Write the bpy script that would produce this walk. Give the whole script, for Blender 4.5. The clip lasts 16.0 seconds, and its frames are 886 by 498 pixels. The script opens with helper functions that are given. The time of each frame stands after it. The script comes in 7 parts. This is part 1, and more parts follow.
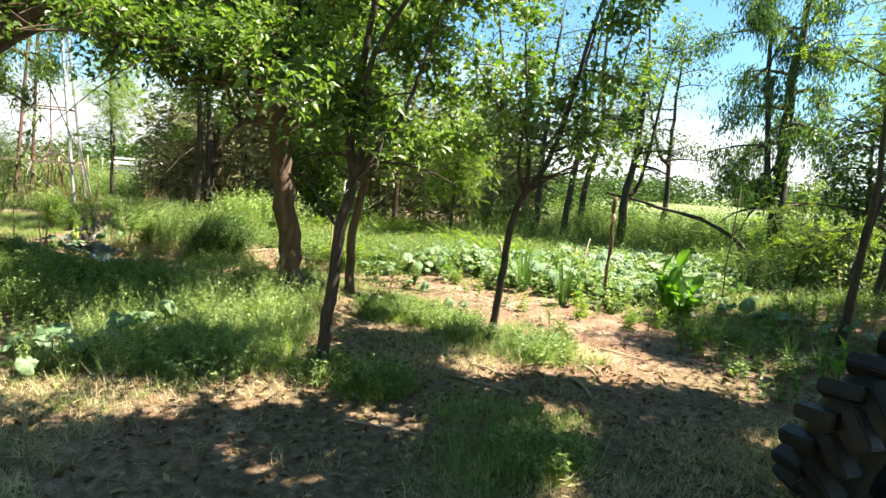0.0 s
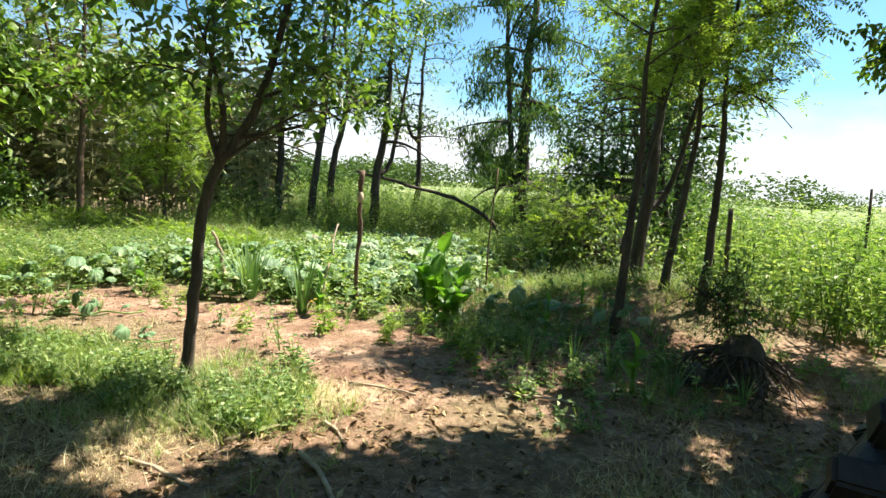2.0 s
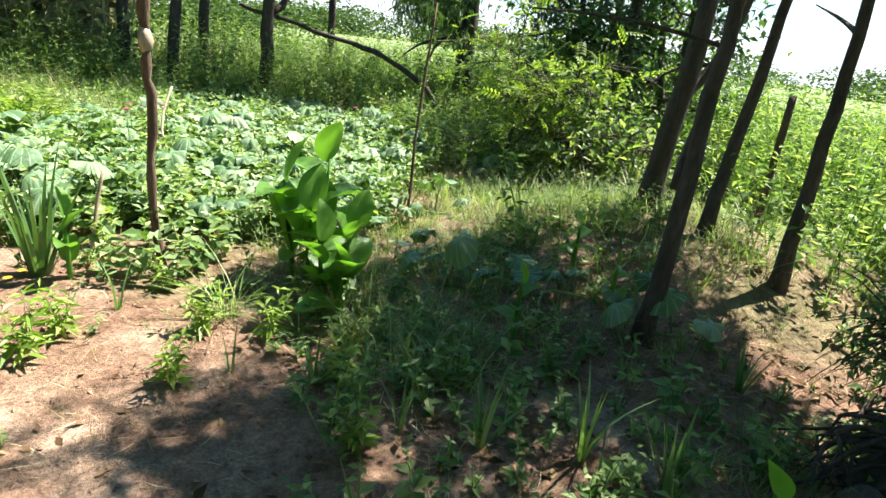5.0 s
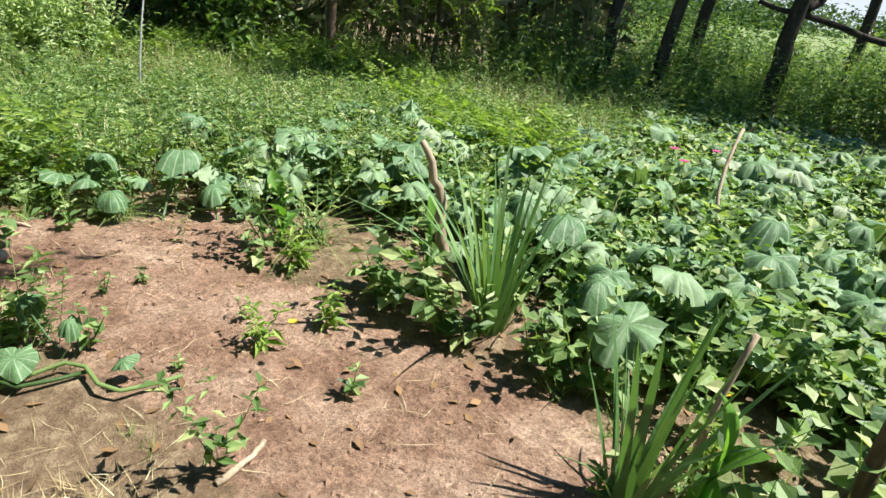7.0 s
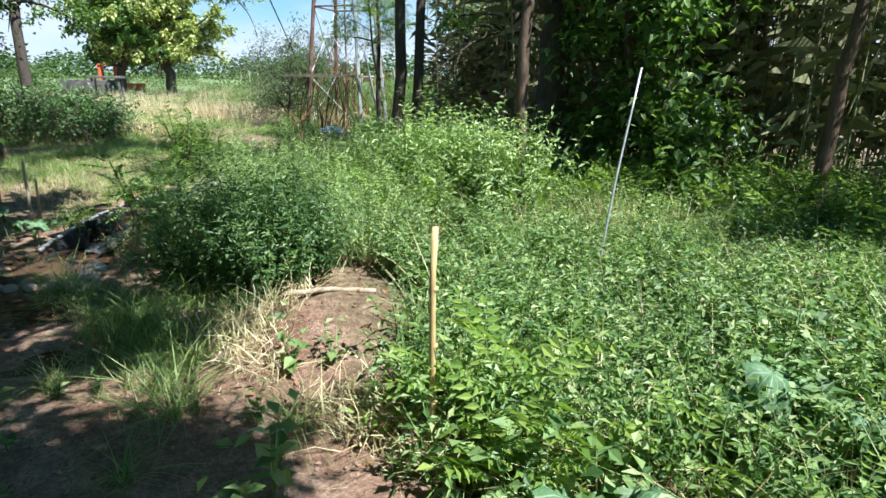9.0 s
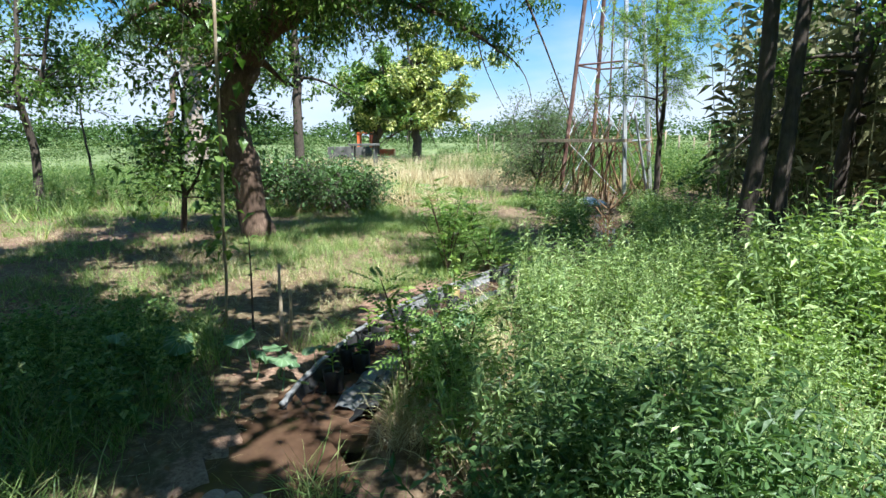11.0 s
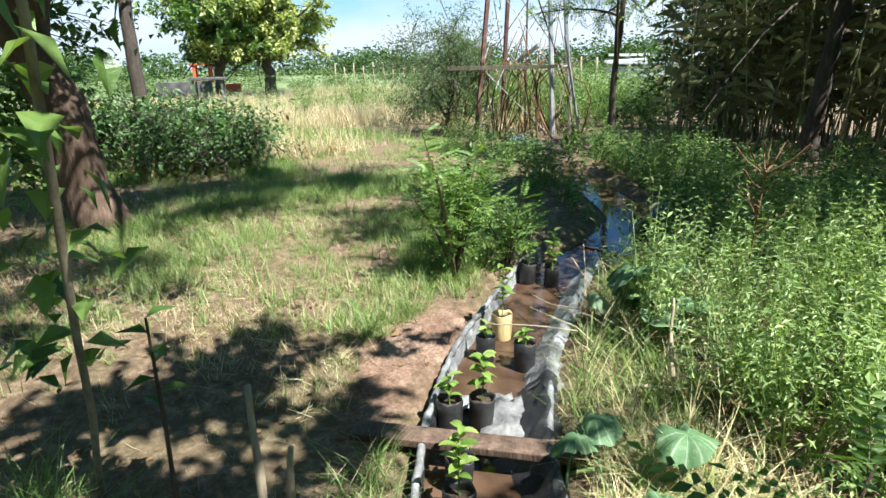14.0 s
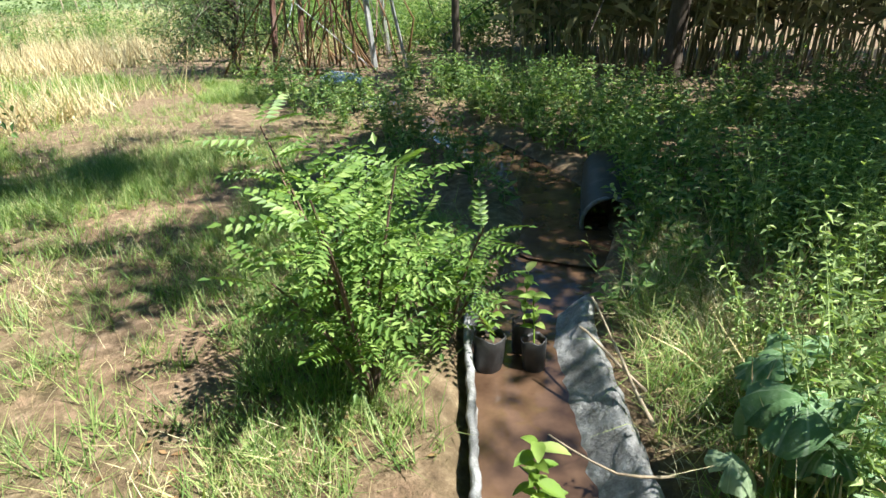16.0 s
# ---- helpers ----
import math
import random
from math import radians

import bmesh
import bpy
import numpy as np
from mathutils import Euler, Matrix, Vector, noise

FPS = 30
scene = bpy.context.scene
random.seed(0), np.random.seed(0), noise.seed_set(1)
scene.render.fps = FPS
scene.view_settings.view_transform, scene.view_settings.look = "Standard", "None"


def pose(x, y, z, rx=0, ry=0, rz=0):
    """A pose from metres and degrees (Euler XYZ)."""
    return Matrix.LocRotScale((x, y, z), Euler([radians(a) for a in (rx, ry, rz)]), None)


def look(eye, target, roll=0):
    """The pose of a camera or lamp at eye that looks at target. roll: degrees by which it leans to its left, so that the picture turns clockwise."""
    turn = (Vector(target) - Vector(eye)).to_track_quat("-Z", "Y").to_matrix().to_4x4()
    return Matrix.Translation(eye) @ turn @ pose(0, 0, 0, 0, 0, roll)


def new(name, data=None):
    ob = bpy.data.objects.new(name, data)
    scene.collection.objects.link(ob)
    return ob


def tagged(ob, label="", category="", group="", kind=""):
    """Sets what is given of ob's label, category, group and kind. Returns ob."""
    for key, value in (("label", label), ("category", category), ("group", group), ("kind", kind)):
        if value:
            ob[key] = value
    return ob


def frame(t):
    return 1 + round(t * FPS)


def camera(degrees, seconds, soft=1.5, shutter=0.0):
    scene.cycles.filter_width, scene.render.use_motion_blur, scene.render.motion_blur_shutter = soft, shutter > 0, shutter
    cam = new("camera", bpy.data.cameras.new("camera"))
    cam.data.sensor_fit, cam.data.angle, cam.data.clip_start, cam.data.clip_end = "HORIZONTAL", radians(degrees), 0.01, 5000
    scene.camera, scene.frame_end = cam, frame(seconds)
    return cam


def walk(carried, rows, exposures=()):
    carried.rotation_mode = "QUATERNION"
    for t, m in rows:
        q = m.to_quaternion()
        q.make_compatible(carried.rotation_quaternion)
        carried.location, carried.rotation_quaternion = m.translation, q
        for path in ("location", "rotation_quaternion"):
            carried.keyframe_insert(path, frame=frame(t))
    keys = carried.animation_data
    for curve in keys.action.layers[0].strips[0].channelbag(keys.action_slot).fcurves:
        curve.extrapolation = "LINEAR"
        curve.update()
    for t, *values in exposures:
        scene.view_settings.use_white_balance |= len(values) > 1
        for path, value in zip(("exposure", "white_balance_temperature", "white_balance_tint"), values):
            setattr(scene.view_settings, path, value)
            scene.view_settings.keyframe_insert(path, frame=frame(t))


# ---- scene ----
cam = camera(75.8, 16.0)
PATH = [
    (0, (0.516, 0.252, 1.619), (0.553, 2.238, 1.379), 3.9),
    (0.5, (0.6, 0.757, 1.542), (0.908, 2.719, 1.311), 3.8),
    (1, (0.727, 1.216, 1.513), (1.255, 3.131, 1.281), 3.4),
    (1.5, (0.942, 1.639, 1.495), (1.675, 3.485, 1.261), 3.6),
    (2, (1.183, 2.062, 1.498), (2.025, 3.86, 1.258), 3.4),
    (2.5, (1.486, 2.495, 1.491), (2.417, 4.248, 1.24), 3.3),
    (3, (1.805, 2.944, 1.459), (2.914, 4.579, 1.15), 3.2),
    (3.2, (1.917, 3.133, 1.417), (3.099, 4.706, 1.06), 3.2),
    (5.3, (2.689, 4.918, 1.445), (3.627, 6.525, 0.712), 7.9),
    (5.5, (2.62, 5.176, 1.425), (3.433, 6.834, 0.655), 8.1),
    (6, (2.41, 5.742, 1.411), (2.913, 7.489, 0.578), 7.6),
    (6.5, (2.146, 6.282, 1.395), (2.346, 8.082, 0.546), 7.3),
    (7, (1.855, 6.772, 1.36), (1.725, 8.586, 0.526), 6.2),
    (7.5, (1.497, 7.238, 1.342), (1.073, 9.027, 0.557), 4.9),
    (8, (1.053, 7.606, 1.352), (0.352, 9.338, 0.637), 3.2),
    (8.5, (0.566, 7.934, 1.347), (-0.389, 9.57, 0.708), 2.2),
    (9, (0.017, 8.268, 1.4), (-1.166, 9.772, 0.819), 0.9),
    (9.5, (-0.566, 8.5, 1.365), (-1.969, 9.832, 0.858), 0.3),
    (10, (-1.13, 8.721, 1.429), (-2.702, 9.867, 0.965), 0.7),
    (12.3, (-3.271, 9.04, 1.5), (-4.999, 9.977, 1.134), -1.0),
    (12.5, (-3.433, 9.025, 1.491), (-5.135, 10.003, 1.106), -0.9),
    (13, (-3.878, 9.039, 1.476), (-5.462, 10.17, 1.014), -1.0),
    (13.5, (-4.337, 9.148, 1.465), (-5.835, 10.37, 0.948), -1.0),
    (14, (-4.788, 9.35, 1.441), (-6.13, 10.699, 0.825), -1.4),
    (14.5, (-5.248, 9.576, 1.424), (-6.4, 11.048, 0.713), -1.9),
    (15, (-5.638, 9.911, 1.414), (-6.593, 11.477, 0.618), -2.2),
    (15.5, (-6.028, 10.31, 1.387), (-6.818, 11.939, 0.538), -2.6),
    (16, (-6.448, 10.704, 1.386), (-7.188, 12.345, 0.514), -2.4),
]
EXPOSURES = [(0.0, 2.15, 7100, 10), (2.0, 1.86, 6900, 10), (3.0, 1.65, 6700, 10), (5.5, 2.15, 6500, 10), (6.0, 1.8, 6450, 10), (6.5, 1.48, 6400, 10), (7.0, 1.35, 6300, 10), (8.0, 1.4, 5900, 8), (10.0, 1.45, 5600, 8), (13.0, 1.55, 5900, 8), (14.5, 1.6, 5900, 8), (16.0, 1.75, 6200, 8)]
walk(cam, [(t, look(*p)) for t, *p in PATH], EXPOSURES)

# ---------------------------------------------------------------- light
world = bpy.data.worlds.new("sky")
scene.world = world
world.use_nodes = True
wn = world.node_tree.nodes
sky = wn.new("ShaderNodeTexSky")
sky.sky_type = "NISHITA"
sky.sun_disc = False
SUN_EL, SUN_AZ = 59.0, 6.0        # degrees; azimuth from +x towards +y
sky.sun_elevation = radians(SUN_EL)
sky.sun_rotation = radians(90.0 - SUN_AZ)
sky.air_density, sky.dust_density, sky.ozone_density = 1.2, 0.7, 3.0
wn["Background"].inputs["Strength"].default_value = 0.05
sky_mix = wn.new("ShaderNodeMix")
sky_mix.data_type, sky_mix.blend_type = "RGBA", "MULTIPLY"
sky_mix.inputs[0].default_value = 1.0
sky_mix.inputs[7].default_value = (0.62, 0.98, 1.22, 1)
world.node_tree.links.new(sky.outputs[0], sky_mix.inputs[6])
wl = world.node_tree.links
sky_at = wn.new("ShaderNodeTexCoord")
flat_at = wn.new("ShaderNodeMapping")
flat_at.inputs["Scale"].default_value = (1.0, 1.0, 3.2)
wl.new(sky_at.outputs["Generated"], flat_at.inputs["Vector"])
cloud = wn.new("ShaderNodeTexNoise")
cloud.inputs["Scale"].default_value, cloud.inputs["Detail"].default_value = 2.6, 7.0
wl.new(flat_at.outputs[0], cloud.inputs["Vector"])
height = wn.new("ShaderNodeSeparateXYZ")
wl.new(sky_at.outputs["Generated"], height.inputs[0])
low = wn.new("ShaderNodeMapRange")
low.inputs["From Min"].default_value, low.inputs["From Max"].default_value = 0.02, 0.36
low.inputs["To Min"].default_value, low.inputs["To Max"].default_value = 0.45, -0.42
wl.new(height.outputs["Z"], low.inputs["Value"])
cover = wn.new("ShaderNodeMath")
cover.operation = "ADD"
wl.new(cloud.outputs["Fac"], cover.inputs[0])
wl.new(low.outputs[0], cover.inputs[1])
thick = wn.new("ShaderNodeMapRange")
thick.inputs["From Min"].default_value, thick.inputs["From Max"].default_value = 0.52, 0.86
wl.new(cover.outputs[0], thick.inputs["Value"])
cloudy = wn.new("ShaderNodeMix")
cloudy.data_type = "RGBA"
cloudy.inputs[7].default_value = (6.6, 7.2, 7.8, 1)
wl.new(thick.outputs[0], cloudy.inputs[0])
wl.new(sky_mix.outputs[2], cloudy.inputs[6])
wl.new(cloudy.outputs[2], wn["Background"].inputs["Color"])
sun_data = bpy.data.lights.new("sun", "SUN")
sun_data.energy, sun_data.angle, sun_data.color = 5.0, radians(0.53), (1.0, 0.95, 0.87)
sun = new("sun", sun_data)
sun_dir = Vector((math.cos(radians(SUN_EL)) * math.cos(radians(SUN_AZ)), math.cos(radians(SUN_EL)) * math.sin(radians(SUN_AZ)), math.sin(radians(SUN_EL))))
sun.matrix_world = look(sun_dir * 50, (0, 0, 0))

# ---------------------------------------------------------------- materials
rng = np.random.default_rng(7)


def nodes_of(name):
    m = bpy.data.materials.new(name)
    m.use_nodes = True
    return m, m.node_tree.nodes, m.node_tree.links


def ramp(n, l, src, stops):
    r = n.new("ShaderNodeValToRGB")
    e = r.color_ramp.elements
    while len(e) < len(stops):
        e.new(0.5)
    for k, (p, c) in enumerate(stops):
        e[k].position, e[k].color = p, (*c, 1)
    l.new(src, r.inputs[0])
    return r.outputs[0]


def noise_tex(n, l, scale, detail=4.0, rough=0.6, coord=None):
    t = n.new("ShaderNodeTexNoise")
    t.inputs["Scale"].default_value, t.inputs["Detail"].default_value, t.inputs["Roughness"].default_value = scale, detail, rough
    if coord is not None:
        l.new(coord, t.inputs["Vector"])
    return t.outputs["Fac"]


def mix_rgb(n, l, fac, a, b, mode="MIX"):
    m = n.new("ShaderNodeMix")
    m.data_type, m.blend_type = "RGBA", mode
    for k, v in ((0, fac), (6, a), (7, b)):
        if isinstance(v, (int, float)):
            m.inputs[k].default_value = v
        elif isinstance(v, tuple):
            m.inputs[k].default_value = (*v, 1)
        else:
            l.new(v, m.inputs[k])
    return m.outputs[2]


def leaf_mat(name, stops, rough=0.45, trans=0.45, tint=(1.2, 1.3, 0.5), spec=0.35, veins=False, depth=0.74):
    """A leaf: colour varied leaf by leaf, glossy skin, light shining through."""
    m, n, l = nodes_of(name)
    geo = n.new("ShaderNodeNewGeometry")
    obi = n.new("ShaderNodeObjectInfo")
    add = n.new("ShaderNodeMath")
    add.operation = "FRACT"
    sm = n.new("ShaderNodeMath")
    l.new(geo.outputs["Random Per Island"], sm.inputs[0])
    l.new(obi.outputs["Random"], sm.inputs[1])
    l.new(sm.outputs[0], add.inputs[0])
    col = ramp(n, l, add.outputs[0], [(q, tuple(v * depth for v in c)) for q, c in stops])
    tc = n.new("ShaderNodeTexCoord")
    nz = noise_tex(n, l, 1.3, 3, 0.6, tc.outputs["Object"])
    col = mix_rgb(n, l, nz, col, (0.62, 0.66, 0.5), "OVERLAY")
    fine = noise_tex(n, l, 60, 2, 0.6, tc.outputs["Object"])
    if veins:
        sep = n.new("ShaderNodeSeparateXYZ")
        l.new(tc.outputs["Object"], sep.inputs[0])
        ang = n.new("ShaderNodeMath")
        ang.operation = "ARCTAN2"
        l.new(sep.outputs[1], ang.inputs[0])
        l.new(sep.outputs[0], ang.inputs[1])
        many = n.new("ShaderNodeMath")
        many.operation = "MULTIPLY_ADD"
        many.inputs[1].default_value = 13.0
        l.new(ang.outputs[0], many.inputs[0])
        l.new(noise_tex(n, l, 14, 3, 0.6, tc.outputs["Object"]), many.inputs[2])
        wave = n.new("ShaderNodeMath")
        wave.operation = "SINE"
        l.new(many.outputs[0], wave.inputs[0])
        line = ramp(n, l, wave.outputs[0], [(0.8, (0, 0, 0)), (0.99, (0.5, 0.5, 0.5))])
        col = mix_rgb(n, l, line, col, (0.36, 0.44, 0.3))
        blot = ramp(n, l, noise_tex(n, l, 22, 4, 0.7, tc.outputs["Object"]), [(0.5, (0, 0, 0)), (0.75, (0.4, 0.4, 0.4))])
        col = mix_rgb(n, l, blot, col, (0.3, 0.37, 0.26))
    b = n["Principled BSDF"]
    l.new(col, b.inputs["Base Color"])
    b.inputs["Roughness"].default_value = rough
    b.inputs["Specular IOR Level"].default_value = spec
    bump = n.new("ShaderNodeBump")
    bump.inputs["Strength"].default_value, bump.inputs["Distance"].default_value = 0.3, 0.01
    l.new(fine, bump.inputs["Height"])
    l.new(bump.outputs[0], b.inputs["Normal"])
    tr = n.new("ShaderNodeBsdfTranslucent")
    tcol = mix_rgb(n, l, 1.0, col, tint, "MULTIPLY")
    l.new(tcol, tr.inputs["Color"])
    mx = n.new("ShaderNodeMixShader")
    mx.inputs[0].default_value = trans
    l.new(b.outputs[0], mx.inputs[1])
    l.new(tr.outputs[0], mx.inputs[2])
    l.new(mx.outputs[0], n["Material Output"].inputs["Surface"])
    return m


def rough_mat(name, stops, scale=8.0, rough=0.85, bump=0.5, dist=0.01, stretch=(1, 1, 1), metal=0.0, spec=0.3, fine=60.0):
    """A mineral, woody or metal surface with two scales of variation and relief."""
    m, n, l = nodes_of(name)
    tc = n.new("ShaderNodeTexCoord")
    mp = n.new("ShaderNodeMapping")
    mp.inputs["Scale"].default_value = stretch
    l.new(tc.outputs["Object"], mp.inputs["Vector"])
    big = noise_tex(n, l, scale, 6, 0.65, mp.outputs[0])
    small = noise_tex(n, l, fine, 5, 0.7, mp.outputs[0])
    col = ramp(n, l, big, stops)
    col = mix_rgb(n, l, 0.55, col, ramp(n, l, small, [(0.3, (0.25, 0.25, 0.25)), (0.7, (0.75, 0.75, 0.75))]), "OVERLAY")
    b = n["Principled BSDF"]
    l.new(col, b.inputs["Base Color"])
    b.inputs["Roughness"].default_value, b.inputs["Metallic"].default_value = rough, metal
    b.inputs["Specular IOR Level"].default_value = spec
    sm = n.new("ShaderNodeMath")
    sm.operation = "MULTIPLY_ADD"
    l.new(small, sm.inputs[0])
    sm.inputs[1].default_value = 0.4
    l.new(big, sm.inputs[2])
    bp = n.new("ShaderNodeBump")
    bp.inputs["Strength"].default_value, bp.inputs["Distance"].default_value = bump, dist
    l.new(sm.outputs[0], bp.inputs["Height"])
    l.new(bp.outputs[0], b.inputs["Normal"])
    return m


M_BARK = rough_mat("bark_brown", [(0.25, (0.05, 0.032, 0.022)), (0.55, (0.13, 0.085, 0.058)), (0.8, (0.24, 0.17, 0.12))], 14, 0.9, 0.9, 0.02, (1, 1, 0.22))
M_BARK_DARK = rough_mat("bark_dark", [(0.25, (0.033, 0.027, 0.021)), (0.6, (0.083, 0.065, 0.050)), (0.85, (0.165, 0.135, 0.105))], 16, 0.9, 0.9, 0.015, (1, 1, 0.25))
M_BARK_PALE = rough_mat("bark_pale", [(0.25, (0.16, 0.12, 0.09)), (0.55, (0.36, 0.29, 0.23)), (0.8, (0.5, 0.44, 0.37))], 5, 0.85, 0.6, 0.02, (1, 1, 0.3))
M_WOOD = rough_mat("weathered_wood", [(0.3, (0.2, 0.15, 0.1)), (0.55, (0.36, 0.29, 0.2)), (0.8, (0.5, 0.42, 0.31))], 10, 0.85, 0.5, 0.006, (1, 1, 0.15))
M_BAMBOO = rough_mat("bamboo_cane", [(0.3, (0.42, 0.29, 0.11)), (0.6, (0.58, 0.43, 0.2)), (0.85, (0.68, 0.55, 0.3))], 12, 0.55, 0.2, 0.003, (1, 1, 0.2))
M_STRAW = leaf_mat("dry_straw", [(0.0, (0.330, 0.240, 0.138)), (0.5, (0.520, 0.420, 0.263)), (1.0, (0.700, 0.600, 0.438))], 0.7, 0.2, (1, 0.95, 0.8), 0.2, depth=0.9)
M_GRASS = leaf_mat("grass_green", [(0.0, (0.09, 0.16, 0.045)), (0.35, (0.19, 0.29, 0.09)), (0.7, (0.32, 0.41, 0.15)), (1.0, (0.5, 0.5, 0.26))], 0.5, 0.4)
M_WEED = leaf_mat("weed_green", [(0.0, (0.05, 0.1, 0.032)), (0.4, (0.135, 0.22, 0.075)), (0.8, (0.26, 0.35, 0.145)), (1.0, (0.42, 0.45, 0.24))], 0.5, 0.4, depth=0.85)
M_WEED_BLUE = leaf_mat("weed_bluegreen", [(0.0, (0.138, 0.213, 0.086)), (0.5, (0.322, 0.425, 0.184)), (1.0, (0.575, 0.655, 0.345))], 0.55, 0.35)
M_TREE_LEAF = leaf_mat("tree_leaf_green", [(0.0, (0.055, 0.110, 0.027)), (0.5, (0.125, 0.215, 0.054)), (1.0, (0.270, 0.370, 0.112))], 0.35, 0.42, spec=0.5)
M_FEATHER_LEAF = leaf_mat("pinnate_leaf_yellowgreen", [(0.0, (0.124, 0.208, 0.044)), (0.5, (0.231, 0.334, 0.076)), (1.0, (0.391, 0.479, 0.129))], 0.45, 0.5)
M_DARK_LEAF = leaf_mat("shrub_leaf_dark", [(0.0, (0.045, 0.095, 0.03)), (0.5, (0.1, 0.18, 0.065)), (1.0, (0.2, 0.3, 0.125))], 0.45, 0.35)
M_GREY_LEAF = leaf_mat("eucalypt_leaf_greygreen", [(0.0, (0.084, 0.131, 0.065)), (0.5, (0.141, 0.203, 0.104)), (1.0, (0.253, 0.319, 0.170))], 0.5, 0.3)
M_YELLOW_LEAF = leaf_mat("blossom_leaf_yellow", [(0.0, (0.09, 0.14, 0.04)), (0.45, (0.3, 0.35, 0.12)), (0.75, (0.6, 0.58, 0.25)), (1.0, (0.85, 0.8, 0.45))], 0.5, 0.4)
M_PUMPKIN = leaf_mat("pumpkin_leaf_greygreen", [(0.0, (0.07, 0.15, 0.06)), (0.5, (0.125, 0.225, 0.105)), (0.85, (0.21, 0.31, 0.17)), (1.0, (0.3, 0.36, 0.25))], 0.6, 0.22, spec=0.35, veins=True, depth=0.76)
M_CANNA = leaf_mat("canna_leaf_bright", [(0.0, (0.108, 0.246, 0.035)), (1.0, (0.191, 0.383, 0.070))], 0.4, 0.5, spec=0.5)
M_SWORD = leaf_mat("sword_leaf_green", [(0.0, (0.084, 0.174, 0.065)), (0.5, (0.141, 0.261, 0.104)), (1.0, (0.239, 0.348, 0.157))], 0.45, 0.3, spec=0.45)
M_CANE = leaf_mat("cane_stalk_drygreen", [(0.0, (0.12, 0.12, 0.06)), (0.5, (0.25, 0.235, 0.13)), (1.0, (0.45, 0.42, 0.27))], 0.6, 0.1)
M_DEAD = leaf_mat("dead_stem_redbrown", [(0.0, (0.136, 0.070, 0.036)), (1.0, (0.291, 0.170, 0.090))], 0.8, 0.1)


M_LITTER = leaf_mat("fallen_leaf_tan", [(0.0, (0.06, 0.035, 0.02)), (0.4, (0.17, 0.1, 0.055)), (0.75, (0.34, 0.23, 0.13)), (1.0, (0.55, 0.43, 0.28))], 0.8, 0.1, (1, 0.9, 0.7), 0.2)

# ---------------------------------------------------------------- mesh tools
def mesh_of(name, V, faces, mat, smooth=False):
    """One mesh out of arrays: V (n, 3) and a list of face arrays (k, 3) or (k, 4)."""
    me = bpy.data.meshes.new(name)
    faces = [np.asarray(f, dtype=np.int32) for f in faces if len(f)]
    V = np.asarray(V, dtype=np.float32)
    me.vertices.add(len(V))
    me.vertices.foreach_set("co", V.ravel())
    loops = np.concatenate([f.ravel() for f in faces])
    sizes = np.concatenate([np.full(len(f), f.shape[1], dtype=np.int32) for f in faces])
    me.loops.add(len(loops))
    me.loops.foreach_set("vertex_index", loops)
    me.polygons.add(len(sizes))
    me.polygons.foreach_set("loop_start", np.concatenate([[0], np.cumsum(sizes)[:-1]]).astype(np.int32))
    me.polygons.foreach_set("use_smooth", np.full(len(sizes), smooth))
    me.update(calc_edges=True)
    for m in (mat if isinstance(mat, (list, tuple)) else [mat]):
        me.materials.append(m)
    return me


def part(name, VF, mat, parent=None, label="", smooth=False):
    ob = new(name, mesh_of(name, VF[0], VF[1], mat, smooth))
    if parent is not None:
        ob.parent = parent
    if label:
        tagged(ob, label)
    return ob


def join(pieces):
    """Several (V, faces) pairs as one."""
    Vs, Fs, k = [], [], 0
    for V, F in pieces:
        Vs.append(np.asarray(V, dtype=np.float64))
        Fs += [np.asarray(f, dtype=np.int64) + k for f in F if len(f)]
        k += len(V)
    return np.concatenate(Vs), Fs


def tube(pts, radii, sides=7, cap=True):
    """A tapered limb along points."""
    P = np.asarray(pts, dtype=float)
    n = len(P)
    R = np.broadcast_to(np.asarray(radii, dtype=float), (n,))
    T = np.gradient(P, axis=0)
    T /= np.linalg.norm(T, axis=1)[:, None] + 1e-9
    ref = np.where(np.abs(T[:, 2:3]) < 0.9, np.array([[0, 0, 1.0]]), np.array([[1.0, 0, 0]]))
    ref = np.broadcast_to(ref[0], T.shape)
    A = np.cross(T, ref)
    A /= np.linalg.norm(A, axis=1)[:, None] + 1e-9
    B = np.cross(T, A)
    a = np.arange(sides) * 2 * np.pi / sides
    V = P[:, None] + R[:, None, None] * (np.cos(a)[None, :, None] * A[:, None] + np.sin(a)[None, :, None] * B[:, None])
    V = V.reshape(-1, 3)
    i, j = np.meshgrid(np.arange(n - 1), np.arange(sides), indexing="ij")
    q = np.stack([i * sides + j, i * sides + (j + 1) % sides, (i + 1) * sides + (j + 1) % sides, (i + 1) * sides + j], -1).reshape(-1, 4)
    F = [q]
    if cap:
        V = np.concatenate([V, P[:1], P[-1:]])
        j = np.arange(sides)
        F.append(np.stack([(j + 1) % sides, j, np.full(sides, n * sides)], -1))
        F.append(np.stack([(n - 1) * sides + j, (n - 1) * sides + (j + 1) % sides, np.full(sides, n * sides + 1)], -1))
    return V, F


